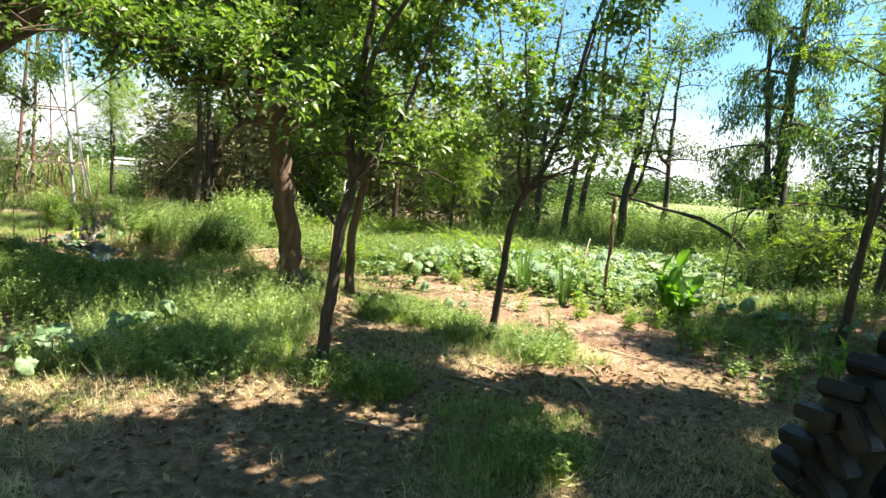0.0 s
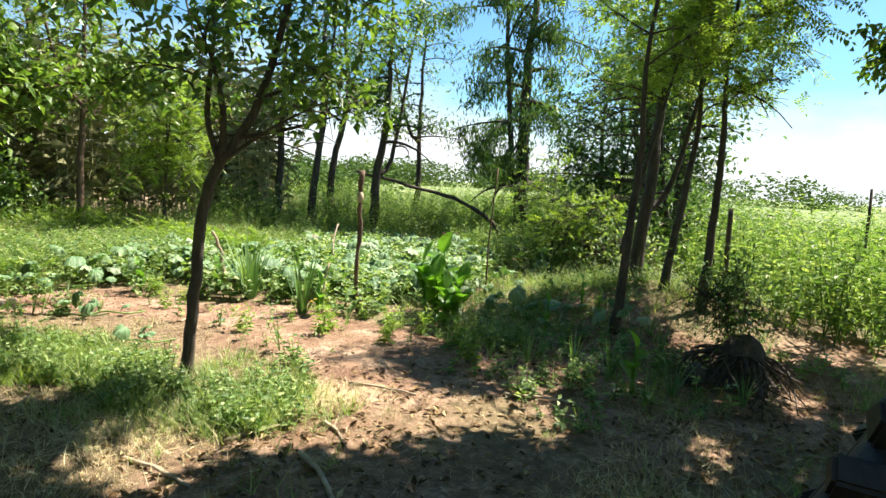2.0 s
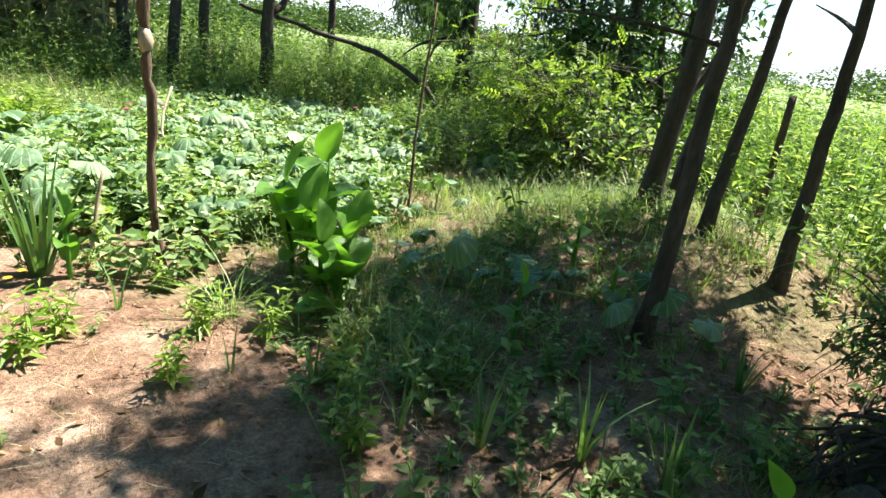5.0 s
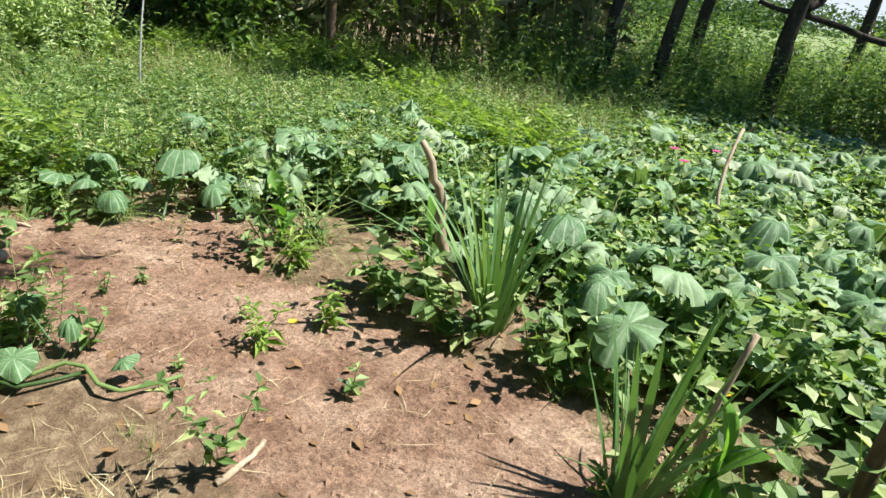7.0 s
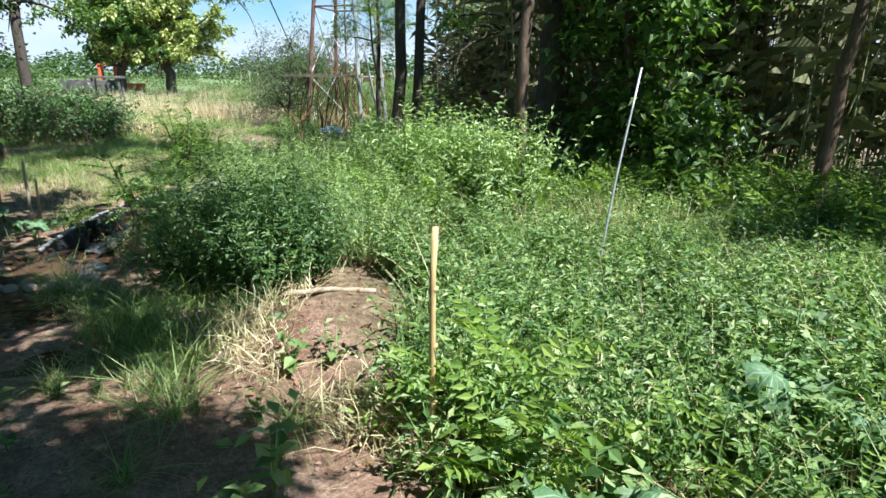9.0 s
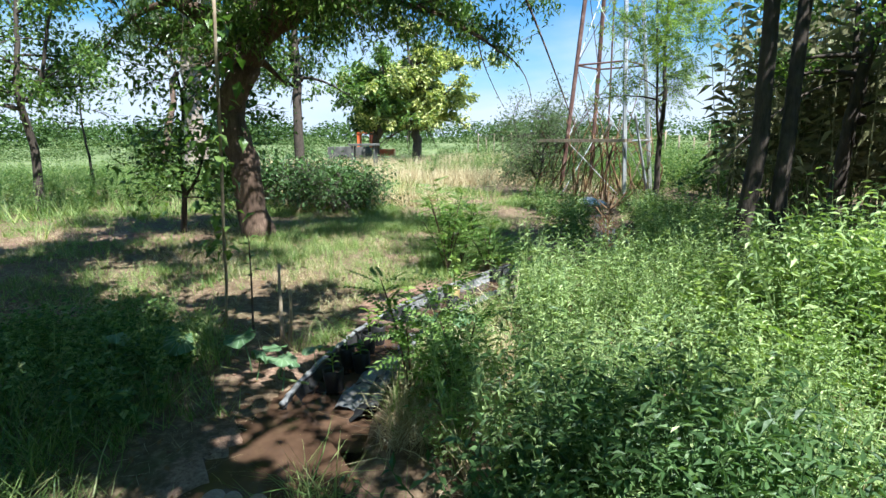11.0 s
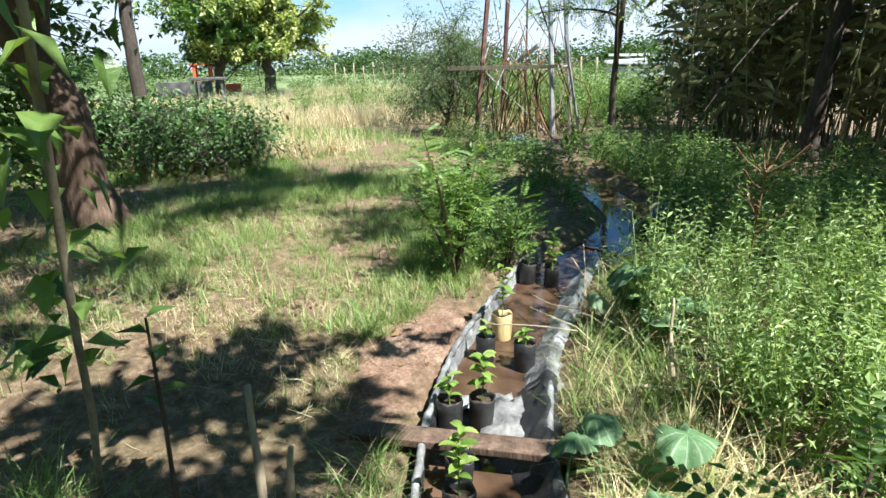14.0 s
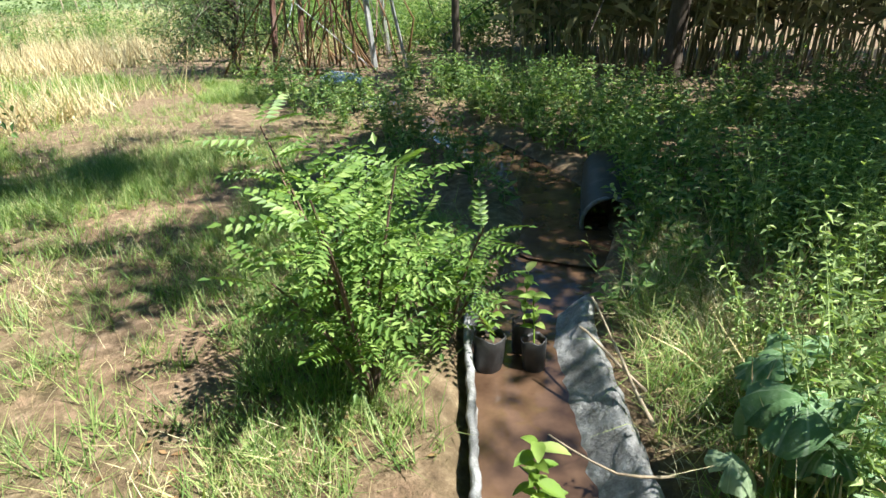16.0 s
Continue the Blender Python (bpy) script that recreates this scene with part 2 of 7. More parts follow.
def spline(ctrl, n):
    """A smooth line through control points."""
    C = np.asarray(ctrl, dtype=float)
    t = np.linspace(0, len(C) - 1, n)
    i = np.clip(t.astype(int), 0, len(C) - 2)
    u = (t - i)[:, None]
    p0, p1, p2, p3 = C[np.maximum(i - 1, 0)], C[i], C[i + 1], C[np.minimum(i + 2, len(C) - 1)]
    return 0.5 * (2 * p1 + (p2 - p0) * u + (2 * p0 - 5 * p1 + 4 * p2 - p3) * u ** 2 + (3 * p1 - p0 - 3 * p2 + p3) * u ** 3)


def turns(yaw, pitch, roll):
    """Rotation matrices (n, 3, 3) that take the template's +y along a heading (yaw), tilted up by pitch, rolled about itself."""
    cy, sy, cp, sp, cr, sr = np.cos(yaw), np.sin(yaw), np.cos(pitch), np.sin(pitch), np.cos(roll), np.sin(roll)
    z, o = np.zeros_like(cy), np.ones_like(cy)
    Z = np.stack([np.stack([cy, -sy, z], -1), np.stack([sy, cy, z], -1), np.stack([z, z, o], -1)], -2)
    X = np.stack([np.stack([o, z, z], -1), np.stack([z, cp, -sp], -1), np.stack([z, sp, cp], -1)], -2)
    Y = np.stack([np.stack([cr, z, sr], -1), np.stack([z, o, z], -1), np.stack([-sr, z, cr], -1)], -2)
    return Z @ X @ Y


def scatter(tmpl, P, R, S):
    """Copies of a template (V, faces) at places P with turns R and sizes S, as arrays."""
    V, F = tmpl
    S = np.asarray(S, dtype=float)
    S = S[:, None] * np.ones(3) if S.ndim == 1 else S
    W = np.einsum("nij,nvj->nvi", R, V[None] * S[:, None, :]) + P[:, None]
    k = np.arange(len(P))[:, None, None] * len(V)
    return W.reshape(-1, 3), [(f[None] + k).reshape(-1, f.shape[1]) for f in F]


def leaf_tmpl(w=0.5, fold=0.12, droop=0.15):
    """A pointed leaf of length 1 along +y, folded along its midrib: four quads' worth in six points."""
    V = np.array([[0, 0, 0], [w / 2, 0.38, fold], [0, 0.45, 0], [-w / 2, 0.38, fold], [0, 1.0, -droop]])
    return V, [np.array([[0, 1, 2], [0, 2, 3], [1, 4, 2], [2, 4, 3]])]


def leaf_two(w=0.5, droop=0.15):
    V = np.array([[0, 0, 0], [w / 2, 0.45, 0.06], [0, 1.0, -droop], [-w / 2, 0.45, 0.06]])
    return V, [np.array([[0, 1, 2], [0, 2, 3]])]


def blade_tmpl(w=0.03, bend=0.35, seg=3):
    """A grass blade of length 1 that rises along +z and bends over to +y."""
    t = np.linspace(0, 1, seg + 1)
    y, z = bend * t ** 2, t * (1 - 0.25 * bend * t)
    hw = w / 2 * (1 - t ** 1.5 * 0.95)
    V = np.concatenate([np.stack([-hw, y, z], -1)[:-1], np.stack([hw, y, z], -1)])
    i = np.arange(seg - 1)
    F = [np.array([[seg - 1, 2 * seg - 1, 2 * seg]])]
    if seg > 1:
        F.append(np.stack([i, i + seg, i + seg + 1, i + 1], -1))
    return V, F


def sprig_tmpl(pairs=6, w=0.4, leaf=0.28):
    """A pinnate leaf of length 1 along +y: leaflets in pairs on a thin stalk."""
    out = []
    L = leaf_two(w, 0.1)
    for k in range(pairs):
        y = 0.18 + 0.8 * k / pairs
        s = leaf * (1 - 0.35 * abs(k / pairs - 0.4))
        yaw = np.array([-1.15, 1.15])
        P = np.array([[0, y, -0.12 * y * y]] * 2)
        out.append(scatter(L, P, turns(yaw, np.array([-0.15, -0.15]), np.array([0.2, -0.2])), np.array([s, s])))
    out.append(scatter(L, np.array([[0, 0.98, -0.12]]), turns(np.zeros(1), np.zeros(1) - 0.2, np.zeros(1)), np.array([leaf])))
    out.append((np.array([[-0.006, 0, 0], [0.006, 0, 0], [0, 1.0, -0.12]]), [np.array([[0, 1, 2]])]))
    return join(out)


LEAF, LEAF_FLAT, LEAF_NARROW = leaf_tmpl(0.58), leaf_two(0.55), leaf_two(0.2, 0.25)
SPRIG = sprig_tmpl(5)


def ground_z(x, y):
    """The lie of the land: almost level, with a low rise by the large tree and small unevenness."""
    x, y = np.asarray(x, dtype=float), np.asarray(y, dtype=float)
    z = 0.3 * np.exp(-(((x + 1.3) / 0.85) ** 2 + ((y - 7.35) / 0.95) ** 2))
    z = z + 0.5 * np.exp(-(((x - 6.3) / 1.4) ** 2 + ((y - 6.9) / 1.4) ** 2))
    z = z + 0.025 * np.sin(1.7 * x + 0.6 * y) * np.sin(1.3 * y - 0.5 * x) + 0.012 * np.sin(5.1 * x + 1) * np.sin(4.3 * y)
    z = z + 0.16 * np.exp(-(((x + 2.3) / 0.55) ** 2 + ((y - 10.3) / 0.45) ** 2))
    near = np.exp(-((x + 2) ** 2 + (y - 9) ** 2) / 900)
    return z * near - trench(x, y)


CHANNEL = spline([(-4.75, 9.72), (-5.25, 10.05), (-5.9, 10.66), (-6.28, 11.17), (-6.47, 11.5), (-6.64, 11.9), (-6.83, 12.35), (-7.0, 12.8), (-7.05, 13.4), (-7.08, 14.0), (-7.4, 14.7), (-8.3, 15.6), (-9.4, 16.5), (-10.6, 17.5)], 90)


def channel_gap(x, y):
    """Distance to the channel's centre line."""
    x, y = np.asarray(x, dtype=float), np.asarray(y, dtype=float)
    d = np.full(x.shape, 1e9)
    for cx, cy in CHANNEL[::1]:
        d = np.minimum(d, (x - cx) ** 2 + (y - cy) ** 2)
    return np.sqrt(d)


def trench(x, y):
    d = channel_gap(x, y)
    return 0.2 / (1 + np.exp(np.clip((d - 0.235) / 0.03, -40, 40)))


def inside(poly, x, y):
    """Which points lie in a polygon."""
    x, y = np.asarray(x), np.asarray(y)
    hit = np.zeros(x.shape, dtype=bool)
    n = len(poly)
    for k in range(n):
        (x0, y0), (x1, y1) = poly[k], poly[(k + 1) % n]
        c = (y0 > y) != (y1 > y)
        with np.errstate(divide="ignore", invalid="ignore"):
            hit ^= c & (x < (x1 - x0) * (y - y0) / (y1 - y0) + x0)
    return hit


def patchy(x, y, s, seed=0):
    """Soft blotches between 0 and 1 over the ground."""
    r = np.random.default_rng(seed)
    v = np.zeros(np.shape(x))
    for k in range(7):
        a, ph, f = r.uniform(0, 6.28), r.uniform(0, 6.28), s * r.uniform(0.6, 1.7)
        v = v + np.sin(f * (x * np.cos(a) + y * np.sin(a)) + ph)
    return 0.5 + 0.5 * np.tanh(v * 0.5)

# ---------------------------------------------------------------- ground
SOIL = [(3.3, 5.5), (3.66, 7.0), (3.45, 7.45), (3.0, 7.8), (2.55, 8.15), (2.4, 8.35), (2.0, 8.75), (1.35, 9.05), (0.85, 9.4), (0.95, 9.65), (0.35, 9.9), (0.0, 9.8), (-0.3, 9.42),
        (-1.0, 9.45), (-1.6, 9.7), (-2.2, 10.3), (-2.7, 10.3), (-2.6, 9.7), (-3.4, 9.3), (-4.2, 9.9), (-5.2, 9.5), (-4.6, 8.9), (-3.0, 8.5), (-1.2, 8.2), (0.5, 8.35), (1.0, 8.05), (1.3, 7.7), (1.7, 7.2), (2.0, 6.6), (2.1, 5.6)]
BANK = [(-5.3, 9.7), (-6.2, 10.4), (-6.75, 11.2), (-7.0, 11.9), (-7.25, 11.7), (-6.95, 10.9), (-6.4, 10.2), (-5.8, 9.4)]
PUMPKINS = [(-0.35, 10.3), (0.4, 9.95), (1.4, 9.9), (1.9, 9.3), (2.5, 8.7), (3.4, 8.35), (4.3, 8.1), (5.2, 9.2), (6.0, 10.2), (6.3, 12.5), (5.5, 14.2), (4.3, 14.5), (3.3, 13.0), (2.2, 11.2), (0.6, 12.0), (-0.5, 11.6)]


def ground_axis(lo, hi, step, far):
    a = list(np.arange(lo, hi + 1e-6, step))
    s = step
    up = hi
    while up < far:
        s *= 1.22
        up += s
        a.append(up)
    s, dn = step, lo
    while dn > -far:
        s *= 1.22
        dn -= s
        a.insert(0, dn)
    return np.array(a)


M_GROUND, n, l = nodes_of("garden_ground")
tc = n.new("ShaderNodeTexCoord")
att = n.new("ShaderNodeAttribute")
att.attribute_name = "bare"
soil_n = noise_tex(n, l, 2.2, 8, 0.65, tc.outputs["Object"])
grain = noise_tex(n, l, 55, 6, 0.75, tc.outputs["Object"])
clod = noise_tex(n, l, 14, 6, 0.7, tc.outputs["Object"])
soil = ramp(n, l, soil_n, [(0.3, (0.145, 0.08, 0.053)), (0.5, (0.25, 0.16, 0.11)), (0.7, (0.39, 0.285, 0.21))])
soil = mix_rgb(n, l, 0.85, soil, ramp(n, l, grain, [(0.32, (0.22, 0.2, 0.19)), (0.68, (0.78, 0.78, 0.76))]), "OVERLAY")
soil = mix_rgb(n, l, 0.7, soil, ramp(n, l, clod, [(0.35, (0.28, 0.27, 0.26)), (0.65, (0.7, 0.7, 0.7))]), "OVERLAY")
duff = ramp(n, l, clod, [(0.25, (0.075, 0.048, 0.03)), (0.5, (0.19, 0.132, 0.08)), (0.72, (0.37, 0.285, 0.18))])
moss = ramp(n, l, grain, [(0.3, (0.05, 0.08, 0.02)), (0.7, (0.13, 0.17, 0.05))])
duff = mix_rgb(n, l, ramp(n, l, noise_tex(n, l, 0.9, 4, 0.6, tc.outputs["Object"]), [(0.5, (0, 0, 0)), (0.8, (0.5, 0.5, 0.5))]), duff, moss)
edge = n.new("ShaderNodeMath")
edge.operation = "MULTIPLY_ADD"
l.new(clod, edge.inputs[0])
edge.inputs[1].default_value = 0.7
l.new(att.outputs["Fac"], edge.inputs[2])
bare = ramp(n, l, edge.outputs[0], [(0.72, (0, 0, 0)), (0.95, (1, 1, 1))])
col = mix_rgb(n, l, bare, duff, soil)
fld = n.new("ShaderNodeAttribute")
fld.attribute_name = "field"
crop = ramp(n, l, noise_tex(n, l, 0.05, 5, 0.6, tc.outputs["Object"]), [(0.3, (0.1, 0.14, 0.05)), (0.7, (0.2, 0.235, 0.1))])
col = mix_rgb(n, l, fld.outputs["Fac"], col, crop)
b = n["Principled BSDF"]
l.new(col, b.inputs["Base Color"])
b.inputs["Roughness"].default_value, b.inputs["Specular IOR Level"].default_value = 0.95, 0.15
hs = n.new("ShaderNodeMath")
hs.operation = "MULTIPLY_ADD"
l.new(grain, hs.inputs[0])
hs.inputs[1].default_value = 0.8
l.new(clod, hs.inputs[2])
bp = n.new("ShaderNodeBump")
bp.inputs["Strength"].default_value, bp.inputs["Distance"].default_value = 0.9, 0.03
l.new(hs.outputs[0], bp.inputs["Height"])
l.new(bp.outputs[0], b.inputs["Normal"])

gx, gy = ground_axis(-11.0, 8.0, 0.095, 900.0), ground_axis(0.0, 18.5, 0.095, 900.0)
GX, GY = np.meshgrid(gx, gy, indexing="ij")
close = (GX > -14) & (GX < 11) & (GY > -3) & (GY < 21)
GZ = np.zeros(GX.shape)
GZ[close] = ground_z(GX[close], GY[close])
rough_lump = np.random.default_rng(3).normal(0, 0.004, GX.shape)
GZ[close] += rough_lump[close]
bareness = np.zeros(GX.shape)
sel = np.where(close)
bx, by = GX[sel], GY[sel]
wob = 0.12 * np.sin(6 * by + 2 * bx) + 0.08 * np.sin(11 * bx - 3 * by)
bb = np.where(inside(SOIL, bx + wob, by + wob) | inside(BANK, bx + 0.5 * wob, by), 0.75, 0.0)
litter = patchy(bx, by, 2.0, 5)
bb = np.maximum(bb, np.where((by < 7.4) & (bx > -3) & (bx < 6), 0.55 * litter, 0))
bb = np.maximum(bb, np.where((bx < -6.3) & (by < 14) & (by > 5), np.where(by < 10.6, 0.72, 0.5) * litter, 0))
bb = np.maximum(bb, np.where((bx > 3.3) & (bx < 5.6) & (by > 4) & (by < 7.6), 0.6, 0))
bb = np.maximum(bb, np.where((bx > 5.4) & (bx < 9) & (by > 3.2) & (by < 5.6), 0.62, 0))
bareness[sel] = bb
for _ in range(3):
    bareness[1:-1, 1:-1] = (bareness[1:-1, 1:-1] * 2 + bareness[:-2, 1:-1] + bareness[2:, 1:-1] + bareness[1:-1, :-2] + bareness[1:-1, 2:]) / 6
nx, ny = len(gx), len(gy)
ii, jj = np.meshgrid(np.arange(nx - 1), np.arange(ny - 1), indexing="ij")
gf = np.stack([ii * ny + jj, (ii + 1) * ny + jj, (ii + 1) * ny + jj + 1, ii * ny + jj + 1], -1).reshape(-1, 4)
ground = part("ground", (np.stack([GX, GY, GZ], -1).reshape(-1, 3), [gf]), M_GROUND, smooth=True)
ga = ground.data.attributes.new("bare", "FLOAT", "POINT")
ga.data.foreach_set("value", bareness.ravel().astype(np.float32))
gd = ground.data.attributes.new("field", "FLOAT", "POINT")
away = np.clip((np.hypot(GX + 2, GY - 9) - 22) / 12, 0, 1)
away = np.maximum(away, 0.8 * np.clip((0.9 - GY) / 1.5, 0, 1))
away = np.maximum(away, 0.75 * np.clip((6.3 - GY) / 1.5, 0, 1) * np.clip((-4.5 - GX) / 1.5, 0, 1))
away = np.maximum(away, 0.75 * np.clip((GX - 7.5) / 1.5, 0, 1))
gd.data.foreach_set("value", away.ravel().astype(np.float32))
tagged(ground, "reddish bare garden soil with litter and thin grass", "ground", kind="structure")


# ---------------------------------------------------------------- trees
def unit(v):
    return v / (np.linalg.norm(v, axis=-1, keepdims=True) + 1e-9)


def tree(name, label, base, stems, limbs=14, limb=1.2, twigs=8, twig=0.5, leaves=3000, size=0.07, mat=None, bark=None, rise=0.5, start=0.45, tmpl=None, seed=1, droop=0.3, hang=0.0, category="tree", sides=8, clump=0.1, zmin=0.0):
    """A tree: hand-drawn stems (control points from the base, start and end radius), grown limbs and twigs, and a crown of single leaves."""
    r = np.random.default_rng(seed)
    bz = float(ground_z(base[0], base[1])) if abs(base[0]) < 25 and abs(base[1]) < 30 else 0.0
    root = tagged(new(name), label, category)
    root.matrix_world = pose(base[0], base[1], bz)
    wood, tips = [], []
    for ctrl, r0, r1 in stems:
        n = max(8, len(ctrl) * 4)
        P = spline(ctrl, n)
        P[1:] += r.normal(0, r0 * 0.12, (n - 1, 3))
        R = np.linspace(r0, r1, n)
        if P[0, 2] < 0.05:
            P[0, 2] = -0.08
            R[0] *= 1.35
            R[1] *= 1.1
        wood.append(tube(P, R, sides))
        first = start if ctrl[0][2] < 0.3 else 0.15
        tips.append((P[-1], unit(P[-1] - P[-2]), r1))
        for k in range(max(2, int(limbs / len(stems)))):
            t = first + (1 - first) * (k + r.uniform(0.1, 0.9)) / max(2, int(limbs / len(stems)))
            i = min(n - 2, int(t * (n - 1)))
            a = r.uniform(0, 2 * np.pi)
            d = unit(np.array([np.cos(a), np.sin(a), rise + r.normal(0, 0.25)]))
            tips.append((P[i], d, R[i] * 0.55))
    tw = []
    for p, d, rad in tips:
        L = limb * r.uniform(0.55, 1.15)
        m = 6
        t = np.linspace(0, 1, m)[:, None]
        side = r.normal(0, 0.25, 3)
        if p[2] + d[2] * L * 0.6 < zmin - 0.25 and r.uniform() < 0.93:
            continue
        Q = p + d * L * t + side * L * t ** 2 + np.array([0, 0, -droop * L]) * t ** 2
        wood.append(tube(Q, np.linspace(max(rad, 0.006), 0.004, m), 5, False))
        for k in range(twigs):
            u = 0.25 + 0.75 * r.uniform()
            i = min(m - 2, int(u * (m - 1)))
            q = Q[i] + (Q[i + 1] - Q[i]) * (u * (m - 1) - i)
            e = unit(d + r.normal(0, 0.75, 3) + np.array([0, 0, -hang]))
            W = q + e * twig * r.uniform(0.5, 1.2) * np.linspace(0, 1, 4)[:, None] + np.array([0, 0, -droop * twig]) * np.linspace(0, 1, 4)[:, None] ** 2
            if W[-1, 2] < zmin - 0.4:
                continue
            wood.append(tube(W, np.linspace(0.006, 0.002, 4), 3, False))
            tw.append(W)
    part("trunk", join(wood), bark or M_BARK_DARK, root, smooth=True)
    tw = np.array(tw)
    k = r.integers(0, len(tw), leaves)
    u = r.uniform(0.1, 1.0, leaves) * 3
    i = np.minimum(u.astype(int), 2)
    P = tw[k, i] + (tw[k, i + 1] - tw[k, i]) * (u - i)[:, None] + r.normal(0, clump, (leaves, 3))
    P = P[P[:, 2] > zmin + r.uniform(-0.3, 0.3, leaves)]
    leaves = len(P)
    R = turns(r.uniform(0, 2 * np.pi, leaves), r.normal(-0.3 - hang * 0.6, 0.45, leaves), r.normal(0, 0.5, leaves))
    part("crown", scatter(tmpl or LEAF_FLAT, P, R, size * r.uniform(0.6, 1.3, leaves)), mat or M_TREE_LEAF, root)
    return root


# the three leaning garden trees and the large one beside the path
tree("garden_tree", "slender forked tree with dark bark and broad green leaves", (-0.34, 4.8),
     [([(0, 0, 0), (0.05, 0.02, 0.6), (0.13, 0.05, 1.3), (0.19, 0.1, 1.62)], 0.055, 0.043),
      ([(0.19, 0.1, 1.6), (0.13, 0.12, 1.9), (0.17, 0.2, 2.4), (0.3, 0.25, 3.3), (0.25, 0.2, 4.2)], 0.045, 0.015),
      ([(0.19, 0.1, 1.6), (0.27, 0.1, 2.0), (0.28, 0.05, 2.5), (0.62, 0.1, 3.2), (0.8, 0.0, 3.9)], 0.035, 0.012),
      ([(0.19, 0.1, 1.6), (0.4, 0.05, 1.85), (0.62, 0.1, 2.3), (0.8, 0.3, 3.0)], 0.03, 0.01)],
     limbs=26, limb=0.8, twigs=9, twig=0.35, leaves=7500, zmin=2.0, size=0.085, mat=M_TREE_LEAF, bark=M_BARK_DARK, rise=0.3, start=0.6, tmpl=LEAF, seed=11)
tree("garden_tree", "slender leaning tree with dark bark, forked above head height", (1.23, 6.37),
     [([(0, 0, 0), (0.05, -0.06, 0.6), (0.1, -0.13, 1.2), (0.2, -0.16, 1.55)], 0.042, 0.034),
      ([(0.2, -0.16, 1.53), (0.4, -0.2, 1.85), (0.56, -0.25, 2.4), (0.72, -0.3, 3.2), (0.95, -0.3, 3.9)], 0.036, 0.012),
      ([(0.2, -0.16, 1.53), (0.12, -0.15, 1.85), (0.16, -0.1, 2.4), (0.1, 0, 3.2)], 0.024, 0.008)],
     limbs=18, limb=0.7, twigs=8, twig=0.35, leaves=4000, zmin=2.0, size=0.085, mat=M_TREE_LEAF, bark=M_BARK_DARK, rise=0.4, start=0.75, tmpl=LEAF, seed=12)
tree("garden_tree", "slender leaning tree with brown bark above tall weeds", (-0.5, 7.3),
     [([(0, 0, 0), (0.0, 0.02, 0.7), (0.1, 0.05, 1.3), (0.18, 0.1, 1.6)], 0.06, 0.045),
      ([(0.18, 0.1, 1.6), (0.25, 0.1, 2.1), (0.3, 0.2, 3.0)], 0.04, 0.012),
      ([(0.18, 0.1, 1.55), (0.5, 0.15, 1.8), (0.9, 0.2, 1.95)], 0.03, 0.01)],
     limbs=16, limb=0.75, twigs=8, twig=0.35, leaves=6000, zmin=1.7, size=0.085, mat=M_TREE_LEAF, bark=M_BARK, rise=0.3, start=0.6, tmpl=LEAF, seed=13)
tree("large_tree", "large tree with thick brown trunk and dense overhanging crown", (-1.12, 6.95),
     [([(0, 0, 0), (-0.06, 0.0, 0.6), (-0.16, 0.0, 1.3), (-0.24, 0.0, 1.9), (-0.28, 0.02, 2.4)], 0.14, 0.11),
      ([(-0.28, 0, 2.35), (-0.55, 0.05, 2.65), (-1.0, 0.0, 3.0), (-1.8, -0.2, 3.4), (-2.8, -0.3, 3.6)], 0.075, 0.02),
      ([(-0.28, 0.02, 2.35), (-0.22, 0.05, 2.8), (-0.1, 0.1, 3.4), (0.1, 0.1, 4.2)], 0.09, 0.025),
      ([(-0.27, 0, 2.3), (-0.8, -0.5, 2.6), (-1.6, -0.9, 2.6), (-2.5, -1.2, 2.5)], 0.03, 0.008),
      # high limbs from here on are added to throw shade over path and soil
      ([(-0.25, 0.05, 2.5), (-0.5, 1.0, 3.3), (-0.9, 2.0, 3.8), (-1.4, 3.0, 4.0)], 0.06, 0.015),
      ([(-0.25, 0.05, 2.5), (-0.2, 0.8, 3.4), (0.0, 1.6, 3.9), (0.1, 2.3, 4.1)], 0.06, 0.015),
      ([(-0.25, 0.05, 2.5), (-0.4, 1.2, 3.5), (-0.6, 2.0, 4.0), (-0.7, 2.9, 4.2)], 0.06, 0.015),
      ([(-0.2, 0.1, 2.6), (0.0, 1.3, 3.7), (0.3, 2.2, 4.3), (0.3, 3.0, 4.4)], 0.06, 0.015),
      ([(-0.2, 0.1, 2.6), (0.6, 1.2, 3.8), (1.2, 2.0, 4.4), (1.6, 2.4, 4.6)], 0.06, 0.015),
      ([(-0.2, 0.1, 2.6), (0.7, 0.8, 3.8), (1.5, 1.3, 4.4), (2.2, 1.7, 4.6)], 0.06, 0.015)],
     limbs=124, limb=1.4, twigs=9, twig=0.5, leaves=47000, clump=0.07, zmin=2.35, size=0.09, mat=M_TREE_LEAF, bark=M_BARK, rise=0.15, start=0.75, tmpl=LEAF_FLAT, seed=14)
